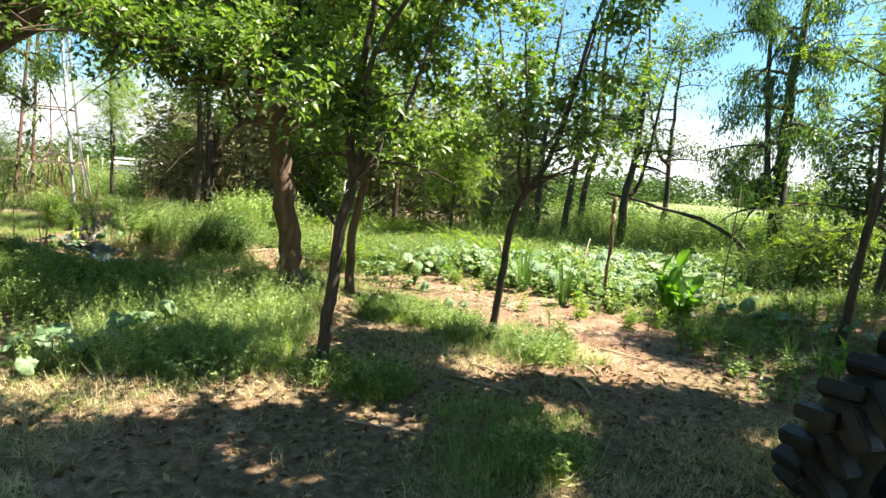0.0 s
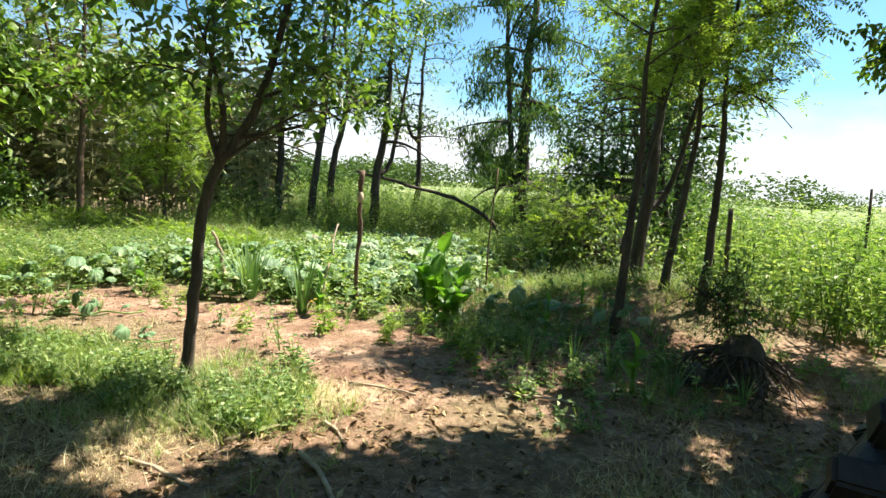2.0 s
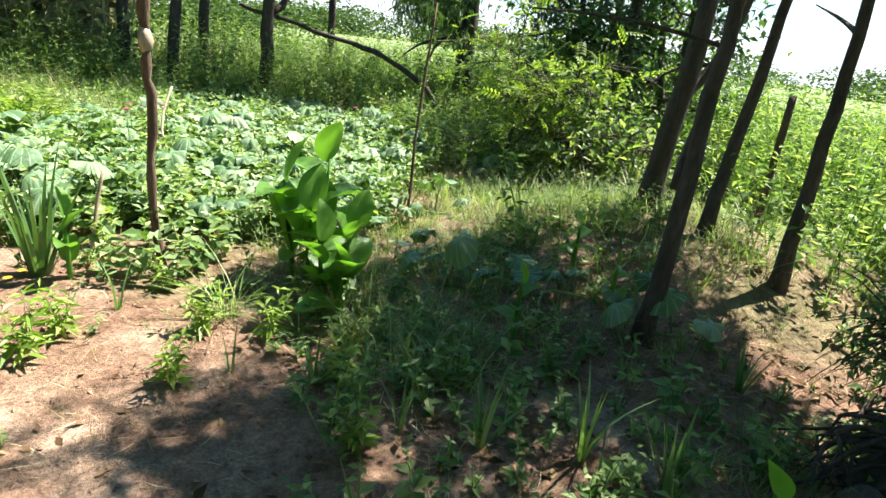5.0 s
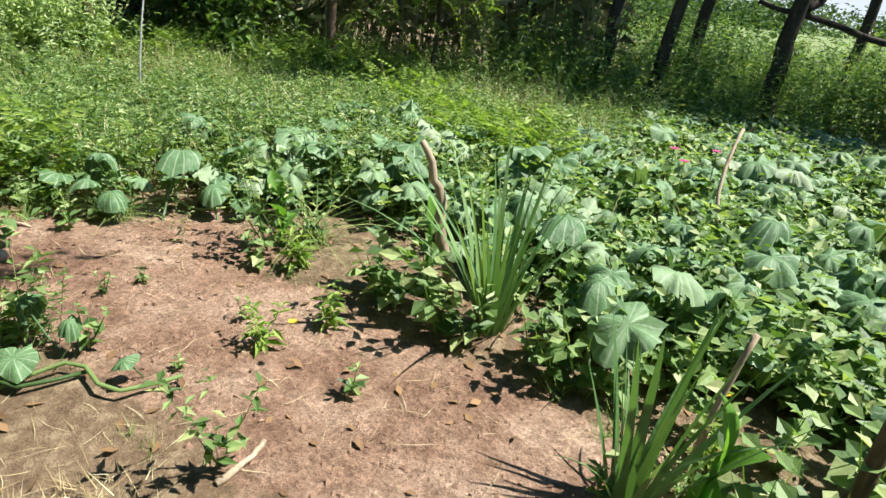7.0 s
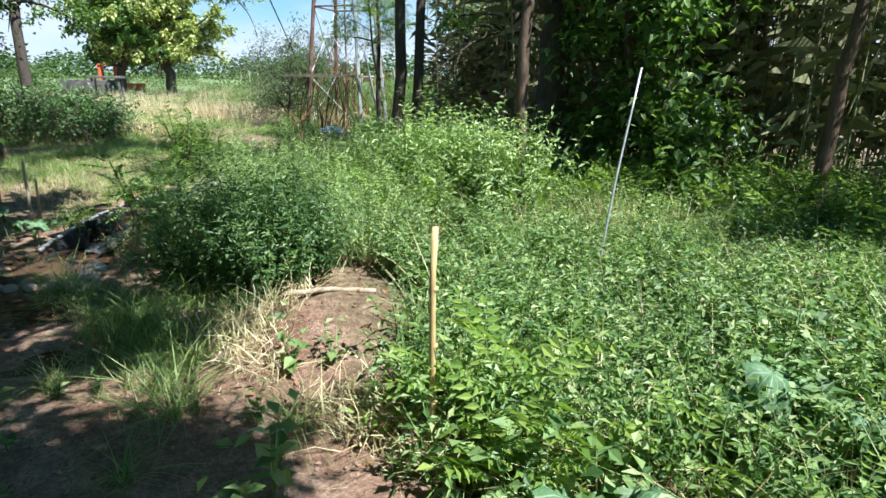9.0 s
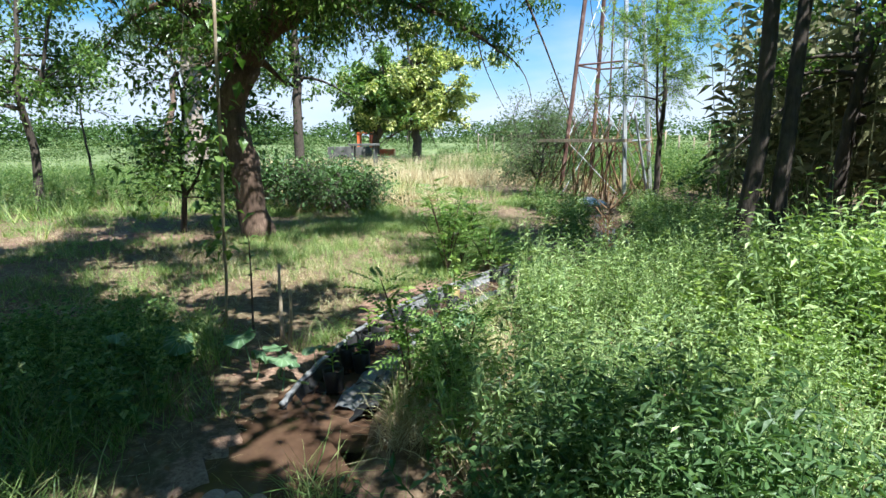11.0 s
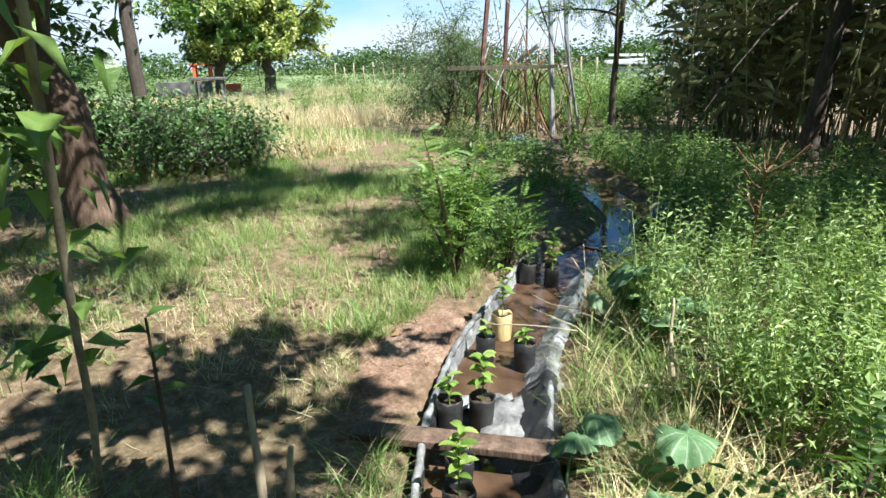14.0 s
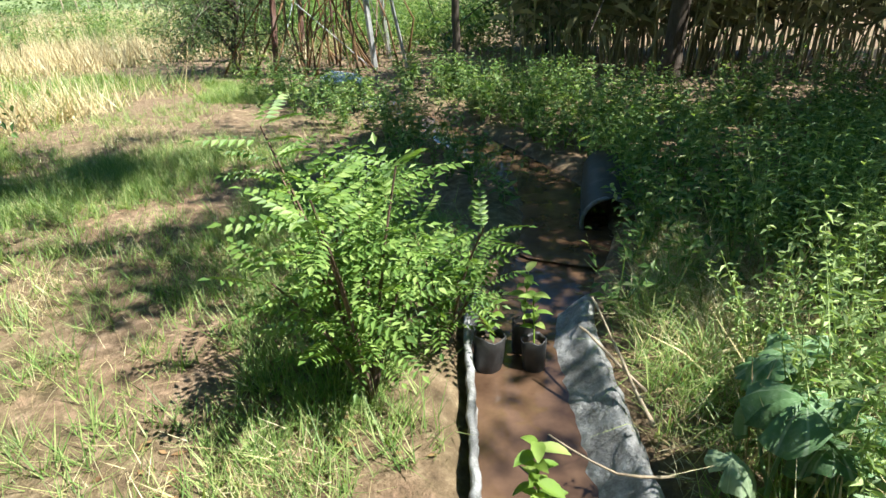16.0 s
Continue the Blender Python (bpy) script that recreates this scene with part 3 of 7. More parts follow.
# the high limbs stay out of view, added to shade the path's start
path_tree = tree("shade_tree", "leafy tree with high unseen branches shading the path", (5.7, 1.7),
     [([(0, 0, 0), (-0.05, 0.1, 1.3), (-0.1, 0.1, 2.7)], 0.16, 0.13),
      ([(-0.1, 0.1, 2.6), (-1.0, 1.2, 4.0), (-2.0, 2.0, 4.5), (-3.2, 2.3, 4.6), (-4.8, 2.2, 4.7)], 0.09, 0.02),
      ([(-0.1, 0.1, 2.6), (-0.8, 0.9, 3.9), (-2.2, 1.3, 4.5), (-3.6, 1.5, 4.7), (-4.9, 1.4, 4.8)], 0.08, 0.02),
      ([(-0.1, 0.1, 2.6), (0.1, 1.2, 3.8), (0.2, 2.4, 4.4), (0.2, 3.7, 4.6)], 0.07, 0.015),
      ([(-0.1, 0.1, 2.6), (-0.4, 1.2, 3.9), (-0.9, 2.4, 4.6), (-1.8, 3.3, 4.8), (-2.6, 3.8, 4.8)], 0.07, 0.015),
      ([(-0.1, 0.1, 2.6), (0.8, 0.9, 3.9), (1.4, 2.2, 4.4), (1.75, 3.7, 4.6)], 0.07, 0.015),
      ([(-0.1, 0.1, 2.6), (1.2, 0.7, 3.9), (2.2, 1.6, 4.4), (2.7, 2.6, 4.5)], 0.07, 0.015)],
     limbs=136, limb=1.1, twigs=9, twig=0.5, leaves=92000, clump=0.08, zmin=3.75, size=0.125, mat=M_TREE_LEAF, bark=M_BARK, rise=0.1, start=0.8, tmpl=LEAF_FLAT, seed=15)
# canopy kept above the view, added to darken the ground by the channel
tree("shade_tree", "leafy tree with high unseen branches shading the clearing", (-5.2, 6.5),
     [([(0, 0, 0), (0.05, 0.0, 1.2), (0.1, 0.1, 2.3)], 0.16, 0.12),
      ([(0.1, 0.1, 2.2), (0.9, 0.9, 3.4), (1.7, 1.7, 4.2), (2.3, 2.3, 4.4), (2.8, 2.8, 4.5)], 0.08, 0.02),
      ([(0.1, 0.1, 2.2), (-0.2, 1.2, 3.5), (-0.4, 2.0, 4.2), (-0.5, 2.6, 4.5)], 0.07, 0.02),
      ([(0.1, 0.1, 2.2), (0.8, 1.1, 3.4), (1.2, 2.0, 4.1), (1.4, 2.7, 4.4)], 0.05, 0.012),
      ([(0.1, 0.1, 2.2), (1.0, 1.4, 3.5), (1.7, 2.6, 4.2), (2.0, 3.5, 4.4)], 0.06, 0.012),
      ([(0.1, 0.1, 2.2), (0.13, 1.44, 3.6), (0.25, 2.69, 4.15), (0.34, 3.59, 4.3)], 0.06, 0.012),
      ([(0.1, 0.1, 2.2), (0.3, 1.5, 3.6), (0.4, 2.3, 4.3), (0.3, 2.9, 4.5)], 0.07, 0.015)],
     limbs=110, limb=0.85, twigs=8, twig=0.5, leaves=25000, clump=0.06, zmin=3.6, size=0.125, mat=M_TREE_LEAF, bark=M_BARK, rise=0.2, start=0.7, tmpl=LEAF_FLAT, seed=16)

# stands wholly out of view, added so the clearing's left lies in shade
tree("shade_tree", "tall unseen leafy tree added to shade the clearing", (-8.3, 7.1),
     [([(0, 0, 0), (0.05, 0.0, 1.4), (0.1, 0.1, 2.9)], 0.17, 0.13),
      ([(0.1, 0.1, 2.8), (0.6, 0.9, 3.7), (1.0, 1.9, 4.2), (1.3, 2.7, 4.3)], 0.08, 0.02),
      ([(0.1, 0.1, 2.8), (-0.7, 0.9, 3.7), (-1.5, 1.7, 4.2), (-2.6, 2.2, 4.4)], 0.08, 0.02),
      ([(0.1, 0.1, 2.8), (0.0, 0.8, 3.9), (-0.3, 1.8, 4.8)], 0.07, 0.02),
      ([(0.1, 0.1, 2.8), (1.2, 0.2, 3.8), (2.2, 0.6, 4.3)], 0.07, 0.02)],
     limbs=70, limb=1.4, twigs=8, twig=0.5, leaves=26000, zmin=3.2, size=0.1, mat=M_TREE_LEAF, bark=M_BARK, rise=0.15, start=0.8, tmpl=LEAF_FLAT, seed=17)

def hanging_branch(root, ctrl, leaves, size, seed, mat):
    """A leafy branch that hangs below the crown of a tree: its wood and its leaves, in the tree's own space."""
    r = np.random.default_rng(seed)
    P = spline(ctrl, 14)
    wood, tw = [tube(P, np.linspace(0.03, 0.006, 14), 6)], []
    for k in range(26):
        i = int(r.integers(5, 14))
        e = unit(np.array([r.normal(0, 0.7), r.normal(0, 0.7), -0.5 + r.normal(0, 0.4)])) * r.uniform(0.25, 0.5)
        Q = P[i] + np.linspace(0, 1, 4)[:, None] * e
        wood.append(tube(Q, np.linspace(0.006, 0.002, 4), 3, False))
        tw.append(Q)
    tw = np.array(tw)
    k, u = r.integers(0, len(tw), leaves), r.integers(0, 4, leaves)
    Q = tw[k, u] + r.normal(0, 0.05, (leaves, 3))
    part("branch", join(wood), M_BARK, root, smooth=True)
    part("branch_leaves", scatter(LEAF, Q, turns(r.uniform(0, 6.28, leaves), r.normal(-0.6, 0.4, leaves), r.normal(0, 0.4, leaves)), size * r.uniform(0.6, 1.2, leaves)), mat, root)


hanging_branch(path_tree, [(0.1, 1.2, 3.8), (0.7, 2.4, 4.0), (1.05, 3.1, 3.5), (1.05, 3.4, 2.85)], 700, 0.1, 501, M_TREE_LEAF)

# light feathery trees past the garden
for bx_, by_, lean, h, sd in ((4.95, 6.15, (0.55, 0.3), 4.4, 21), (6.12, 6.72, (0.95, 0.3), 4.4, 22), (6.05, 6.13, (0.5, 0.3), 4.8, 23)):
    st = [([(0, 0, 0), (lean[0] * 0.2, lean[1] * 0.2, 0.8), (lean[0] * 0.45, lean[1] * 0.5, 1.7), (lean[0] * 0.55, lean[1] * 0.8, 2.6), (lean[0], lean[1], h)], 0.05, 0.012)]
    if sd == 21:
        st.append(([(0.1, 0.1, 0.75), (0.3, 0.2, 1.3), (0.55, 0.3, 1.9), (0.9, 0.4, 2.8)], 0.035, 0.01))
    tree("locust_tree", "slender dark-stemmed tree with light feathery yellow-green leaves", (bx_, by_), st,
         limbs=24, limb=0.95, twigs=8, twig=0.45, leaves=1700 if sd > 21 else 480, size=0.19, zmin=2.4, mat=M_FEATHER_LEAF, bark=M_BARK_DARK, rise=0.35, start=0.42, tmpl=SPRIG, seed=sd, hang=0.15)

# trees that stand round the garden and behind it
def forest_tree(base, h, r0, lean, seed, name="woodland_tree", label="tall dark-stemmed tree at the edge of the thicket", leaves=4500, size=0.1, mat=None, tmpl=None, fork=0.45, limb=1.4, zmin=1.6, hang=0.1, limbs=22, rise=0.35, bark=None, **kw):
    r = np.random.default_rng(seed)
    lx, ly = lean
    w = lambda s: r.normal(0, 0.05 * s)
    st = [([(0, 0, 0), (lx * 0.15 + w(1), ly * 0.15 + w(1), h * 0.25), (lx * 0.4 + w(2), ly * 0.4 + w(2), h * 0.5), (lx * 0.7 + w(2), ly * 0.7 + w(2), h * 0.75), (lx, ly, h)], r0, r0 * 0.25)]
    a = r.uniform(0, 6.28)
    if fork:
        st.append(([(lx * 0.35, ly * 0.35, h * fork), (lx * 0.4 + 0.35 * np.cos(a), ly * 0.4 + 0.35 * np.sin(a), h * fork + 0.5), (lx * 0.5 + 0.8 * np.cos(a), ly * 0.5 + 0.8 * np.sin(a), h * 0.85)], r0 * 0.6, r0 * 0.2))
    return tree(name, label, base, st, limbs=limbs, limb=limb, twigs=8, twig=0.55, leaves=leaves, size=size, mat=mat or M_DARK_LEAF, bark=bark or M_BARK_DARK, rise=rise, start=0.42, tmpl=tmpl or LEAF_FLAT, seed=seed, hang=hang, zmin=zmin, clump=0.14, **kw)


forest_tree((5.4, 15.0), 5.5, 0.13, (0.3, 0.2), 31, label="forked dark tree standing behind the pumpkin patch", leaves=5000, zmin=2.6, mat=M_TREE_LEAF, fork=0.28)
for x_, y_, h_, sd in ((3.2, 15.6, 6.0, 32), (3.9, 15.2, 6.2, 33), (4.5, 15.8, 6.5, 34), (2.2, 16.2, 6.0, 35), (7.0, 16.5, 5.5, 38)):
    forest_tree((x_, y_), h_, 0.1, (np.sin(sd) * 0.6, 0.2), sd, leaves=1500, zmin=2.9, limb=1.0, mat=M_TREE_LEAF if sd % 2 else M_DARK_LEAF)
forest_tree((9.0, 14.3), 7.5, 0.2, (0.3, 0.4), 40, "willow_tree", "dark drooping tree with long hanging leaves", leaves=15000, size=0.15, mat=M_DARK_LEAF, tmpl=LEAF_NARROW, hang=0.9, zmin=1.6, limb=1.9, limbs=34, fork=0.2)
forest_tree((11.0, 12.5), 4.5, 0.12, (0.3, 0.2), 41, leaves=8000, zmin=0.3, limb=1.6, limbs=30, fork=0.15)
forest_tree((8.6, 10.9), 3.6, 0.07, (0.3, 0.3), 42, leaves=5000, zmin=0.2, mat=M_DARK_LEAF, limb=1.1, fork=0.15)
forest_tree((-5.15, 13.75), 7.0, 0.085, (0.35, 0.35), 43, label="tall slim dark tree trunk rising from weeds", mat=M_TREE_LEAF, leaves=3500, zmin=2.9, limb=1.2, fork=0.6)
forest_tree((-5.0, 14.0), 7.0, 0.075, (-0.2, 0.3), 44, label="tall slim dark tree trunk rising from weeds", mat=M_TREE_LEAF, leaves=3500, zmin=2.9, limb=1.2, fork=0.6)
forest_tree((-3.05, 13.45), 6.5, 0.075, (0.0, 0.2), 45, label="slim brown trunk before the dark thicket", leaves=900, zmin=3.4, bark=M_BARK, mat=M_TREE_LEAF, limb=1.5, limbs=28, fork=0.5)
forest_tree((-3.5, 14.8), 7.0, 0.24, (0.3, 0.3), 46, label="stout dark tree in the thicket", mat=M_TREE_LEAF, leaves=7000, zmin=3.3, limb=1.9, limbs=30, fork=0.3)
forest_tree((-2.3, 14.6), 3.8, 0.07, (0.2, 0.0), 47, "ivy_shrub", "dense dark shrub with broad glossy leaves", leaves=6500, size=0.13, zmin=0.2, mat=M_TREE_LEAF, tmpl=LEAF, limb=0.7, limbs=30, fork=0.2, category="shrub")
forest_tree((-0.5, 14.55), 5.5, 0.075, (0.15, 0.1), 48, label="slim brown tree with light feathery leaves", leaves=480, size=0.2, zmin=2.3, mat=M_FEATHER_LEAF, tmpl=SPRIG, bark=M_BARK, limb=1.0)
forest_tree((0.9, 14.3), 3.2, 0.04, (0.1, 0.1), 49, "locust_tree", "young feathery yellow-green locust tree", leaves=1500, size=0.22, zmin=0.4, mat=M_FEATHER_LEAF, tmpl=SPRIG, limb=0.7)
forest_tree((-6.8, 18.8), 5.5, 0.13, (0.6, 0.2), 52, label="dark tree with low arching branches", leaves=8000, zmin=2.4, limb=2.0, fork=0.3, rise=0.2, mat=M_TREE_LEAF)
# added for its shade; the crown hangs above what is in view
forest_tree((-4.7, 16.4), 6.5, 0.11, (-0.9, -0.4), 55, label="leafy tree added with a high crown to shade the far channel", leaves=8500, zmin=3.7, limb=2.0, limbs=34, mat=M_TREE_LEAF)
# another added tree, placed to shade the growth west of the cane
forest_tree((-1.7, 17.3), 7.0, 0.14, (-0.3, -0.2), 56, label="dense leafy tree added behind the cane for shade", leaves=8000, zmin=2.8, limb=2.1, limbs=34, mat=M_TREE_LEAF)
forest_tree((-9.3, 17.7), 4.3, 0.06, (0.0, 0.1), 53, "locust_tree", "small forked tree with light feathery crown", leaves=1700, size=0.22, zmin=2.2, mat=M_FEATHER_LEAF, tmpl=SPRIG, limb=0.9, fork=0.3)
forest_tree((-9.0, 21.5), 2.8, 0.08, (0.1, 0.1), 54, "shrub", "dense dark green shrub beyond the channel", leaves=7000, zmin=0.1, limb=1.5, limbs=36, fork=0.15, category="shrub")

# tall unseen trees behind the first steps and along the walk's other side
# added to block sky light and deepen the garden's shade
for x_, y_, h_, sd in ((-5.5, -1.5, 8.0, 171), (-1.5, -5.0, 8.5, 172), (3.5, -5.5, 9.0, 173), (8.5, -3.5, 8.5, 174), (-8.5, 2.0, 8.0, 175), (-12.0, 3.5, 8.5, 176), (-7.0, -4.5, 8.0, 177), (11.5, -0.5, 8.0, 178), (-11.5, -2.5, 8.0, 179), (0.8, -8.5, 8.5, 180)):
    forest_tree((x_, y_), h_, 0.2, (0.3, 0.2), sd, label="tall unseen tree added to block sky light", leaves=6500, size=0.3, zmin=1.2, limb=2.3, limbs=40, fork=0.25, mat=M_TREE_LEAF)
# the dark thicket past the locust trees
forest_tree((9.5, 9.7), 5.5, 0.12, (0.2, 0.2), 91, label="dense dark tree behind the locust trees", leaves=4200, size=0.12, zmin=0.9, limb=1.3, limbs=40, fork=0.15)
forest_tree((10.0, 11.2), 6.0, 0.13, (0.2, 0.3), 92, label="dense dark tree behind the locust trees", leaves=4600, size=0.13, zmin=0.8, limb=1.4, limbs=40, fork=0.15)
forest_tree((6.2, 7.3), 4.2, 0.085, (0.6, 0.25), 93, label="forked dark tree on the bank behind the locust trees", leaves=550, size=0.2, zmin=2.3, limb=1.0, limbs=20, fork=0.2, mat=M_FEATHER_LEAF, tmpl=SPRIG)
forest_tree((6.5, 9.5), 1.5, 0.02, (0.1, 0.1), 206, "locust_tree", "young bushy locust with bright feathery leaves", leaves=700, size=0.2, zmin=0.2, mat=M_FEATHER_LEAF, tmpl=SPRIG, limb=0.5, limbs=24, fork=0.2)
forest_tree((6.9, 9.0), 0.8, 0.02, (0.1, 0.1), 207, "shrub", "bright green leafy shrub beyond the pumpkin patch", leaves=1800, size=0.09, zmin=0.1, mat=M_WEED, limb=0.5, limbs=26, fork=0.2, category="shrub")
# dark shrubs round the leaning trees of the clearing
for x_, y_, h_, sd in ((-15.4, 12.4, 0.75, 94), (-14.4, 11.6, 0.8, 95), (-16.4, 13.4, 0.6, 96)):
    forest_tree((x_, y_), h_, 0.04, (0.1, 0.1), sd, "shrub", "dark green shrub under the trees of the clearing", leaves=2200, size=0.09, zmin=0.05, limb=0.5, limbs=30, fork=0.2, category="shrub")

# the trees of the clearing by the channel
# two of its high limbs towards +x are added out of view for shade
tree("large_tree", "large tree with thick curved brown trunk and spreading branches", (-10.9, 10.85),
     [([(0, 0, 0), (-0.08, -0.14, 1.05), (-0.16, -0.27, 1.8), (-0.05, -0.09, 2.35), (0.02, 0.03, 2.65), (-0.12, -0.2, 3.0)], 0.22, 0.17),
      ([(-0.12, -0.2, 2.95), (-0.42, -0.73, 3.35), (-0.9, -1.4, 3.9), (-1.8, -2.2, 4.8)], 0.16, 0.05),
      ([(0.02, 0.15, 2.8), (0.4, 0.9, 3.4), (1.0, 1.9, 3.9), (1.7, 2.8, 3.9), (2.0, 3.4, 3.4)], 0.13, 0.02),
      ([(0.02, 0.15, 2.85), (0.5, 0.9, 3.3), (1.2, 1.9, 3.3), (1.7, 2.7, 2.9), (1.9, 3.1, 2.6)], 0.07, 0.012),
      ([(0.02, 0.15, 2.8), (0.2, 0.2, 3.8), (0.3, 0.2, 5.0)], 0.15, 0.04),
      ([(0.1, 0.3, 3.0), (1.2, 0.9, 3.9), (2.4, 1.4, 4.5), (3.4, 1.7, 4.7)], 0.09, 0.02),
      ([(0.1, 0.3, 3.0), (1.2, 0.3, 3.8), (2.6, 0.4, 4.6), (3.8, 0.2, 5.0)], 0.1, 0.02),
      ([(0.1, 0.3, 3.0), (1.3, 1.3, 4.1), (2.6, 2.2, 4.7), (3.8, 2.8, 4.9)], 0.09, 0.02)],
     limbs=84, limb=1.3, twigs=9, twig=0.6, leaves=40000, size=0.1, mat=M_TREE_LEAF, bark=M_BARK, rise=0.1, start=0.8, seed=61, hang=0.35, zmin=2.75, tmpl=leaf_two(0.32, 0.2), sides=12)
forest_tree((-14.3, 12.6), 6.0, 0.13, (-0.4, 0.1), 62, label="dark-stemmed tree with a round leafy crown", leaves=9000, zmin=2.6, limb=1.4, mat=M_TREE_LEAF)
forest_tree((-30.0, 23.4), 6.0, 0.3, (-1.2, 0.3), 63, "blossoming_tree", "leaning tree with round crown of pale yellow blossom", leaves=26000, size=0.24, zmin=2.1, limb=3.2, limbs=60, mat=M_YELLOW_LEAF, fork=0.3)
forest_tree((-31.0, 21.5), 5.0, 0.25, (0.5, 0.3), 64, label="dark green tree beside the blossoming one", leaves=9000, size=0.24, zmin=2.0, limb=2.2, limbs=36, mat=M_TREE_LEAF, fork=0.3)
forest_tree((-16.9, 7.6), 5.0, 0.1, (0.2, 0.2), 65, label="small leafy tree at the edge of the clearing", leaves=9000, size=0.11, zmin=1.6, limb=1.5, limbs=30, mat=M_TREE_LEAF)
forest_tree((-18.5, 8.6), 3.0, 0.04, (0.1, 0.1), 66, "sapling", "thin bare-stemmed sapling beside the dry grass", leaves=500, zmin=2.0, limb=0.6, limbs=8, mat=M_TREE_LEAF, fork=0)
forest_tree((-29.5, 12.3), 12.0, 0.5, (0.4, 0.2), 67, "eucalyptus_tree", "tall pale-barked eucalyptus with hanging grey-green leaves", leaves=9000, size=0.35, zmin=5.0, limb=4.0, limbs=30, mat=M_GREY_LEAF, tmpl=LEAF_NARROW, bark=M_BARK_PALE, hang=0.6, fork=0.35)
forest_tree((-12.2, 9.9), 2.6, 0.05, (0.1, 0.1), 68, "shrub", "leafy green shrub beside the large trunk", leaves=3000, size=0.11, zmin=0.2, limb=0.7, limbs=26, mat=M_TREE_LEAF, tmpl=LEAF, category="shrub", fork=0.2)
for x_, y_, h_, sd in ((-13.6, 13.1, 0.5, 201), (-12.9, 12.7, 0.4, 202)):
    forest_tree((x_, y_), h_, 0.04, (0.1, 0.1), sd, "shrub", "dark green shrub in the shade of the large tree", leaves=2600, size=0.09, zmin=0.05, limb=0.6, limbs=30, fork=0.2, category="shrub")
forest_tree((-13.6, 18.4), 2.0, 0.05, (0.1, 0.1), 69, "shrub", "pale grey-green bush by the tower", leaves=6000, size=0.09, zmin=0.0, limb=1.1, limbs=36, mat=M_GREY_LEAF, tmpl=LEAF_NARROW, category="shrub", fork=0.15)
forest_tree((-16.0, 21.0), 2.2, 0.05, (0.1, 0.1), 70, "shrub", "pale grey-green bush by the tower", leaves=6000, size=0.1, zmin=0.0, limb=1.3, limbs=36, mat=M_GREY_LEAF, tmpl=LEAF_NARROW, category="shrub", fork=0.15)

# ---------------------------------------------------------------- weeds, grass and litter
def weed_tmpl(h, n, leaf, w, seed, spread=0.12, stems=3):
    """A leafy weed of height h: some stems and single leaves all along them."""
    r = np.random.default_rng(seed)
    out = []
    L = leaf_two(w, 0.2)
    for k in range(stems):
        a = r.uniform(0, 6.28)
        top = np.array([np.cos(a) * spread * h * r.uniform(0.3, 1.3) * 2, np.sin(a) * spread * h * 2 * r.uniform(0.3, 1.3), h * r.uniform(0.75, 1.0)])
        P = np.linspace(0, 1, 4)[:, None] * top + np.array([[0, 0, 0], [0.01, 0, 0], [0.0, 0.015, 0], [0, 0, 0]])
        out.append((np.array([[-0.004, 0, 0], [0.004, 0, 0], top * 0.5 + [0.003, 0.003, 0], top]), [np.array([[0, 1, 2], [0, 2, 3]])]))
        m = n // stems
        t = np.sort(r.uniform(0.12, 1.0, m))
        yaw = np.arange(m) * 2.4 + a
        out.append(scatter(L, t[:, None] * top, turns(yaw, r.normal(0.15, 0.35, m), r.normal(0, 0.3, m)), leaf * (1.15 - 0.6 * t) * r.uniform(0.7, 1.2, m)))
    return join(out)


def tuft_tmpl(n, h, w, seed, spread=0.06, bend=0.5, seg=2):
    r = np.random.default_rng(seed)
    B = blade_tmpl(w / h, bend, seg)
    P = np.concatenate([r.normal(0, spread * 0.4, (n, 2)), np.zeros((n, 1))], 1)
    yaw = r.uniform(0, 6.28, n)
    return scatter(B, P, turns(yaw, r.normal(-0.3, 0.22, n), np.zeros(n)), h * r.uniform(0.5, 1.1, n))


def over(n, x0, x1, y0, y1, keep, seed):
    """n random places in a rectangle, thinned by keep(x, y) in 0 to 1; clear of the channel."""
    r = np.random.default_rng(seed)
    x, y = r.uniform(x0, x1, n), r.uniform(y0, y1, n)
    k = keep(x, y) > r.uniform(0, 1, n)
    x, y = x[k], y[k]
    k = channel_gap(x, y) > 0.36
    x, y = x[k], y[k]
    return np.stack([x, y, ground_z(x, y)], -1)


def meadow(name, label, tmpls, P, mat, lo, hi, seed, tilt=0.12, category="plants"):
    """One sheet of uncountable plants out of a few templates."""
    r = np.random.default_rng(seed)
    out = []
    which = r.integers(0, len(tmpls), len(P))
    for k, t in enumerate(tmpls):
        Q = P[which == k]
        if len(Q):
            out.append(scatter(t, Q, turns(r.uniform(0, 6.28, len(Q)), r.normal(0, tilt, len(Q)), r.normal(0, tilt, len(Q))), r.uniform(lo, hi, len(Q))))
    return tagged(part(name, join(out), mat), label, category, kind="stuff")


def soft(v, a, b):
    return np.clip((v - a) / (b - a), 0, 1)


def bare_here(x, y):
    return inside(SOIL, x, y) | inside(BANK, x, y)


def track_gap(x, y):
    """Distance to the trodden line of the walk."""
    d = np.full(np.shape(x), 1e9)
    for px_, py_ in WALKED:
        d = np.minimum(d, (x - px_) ** 2 + (y - py_) ** 2)
    return np.sqrt(d)


WALKED = spline([(0.5, -1.5), (0.55, 0.2), (1.2, 2.0), (1.8, 2.9), (2.4, 4.0), (2.6, 5.1), (2.2, 6.2), (1.4, 7.2), (0.0, 8.2), (-1.1, 8.7), (-2.2, 8.8), (-3.4, 8.9), (-4.3, 9.0), (-5.2, 9.5), (-6.0, 10.2), (-6.5, 10.7)], 80)

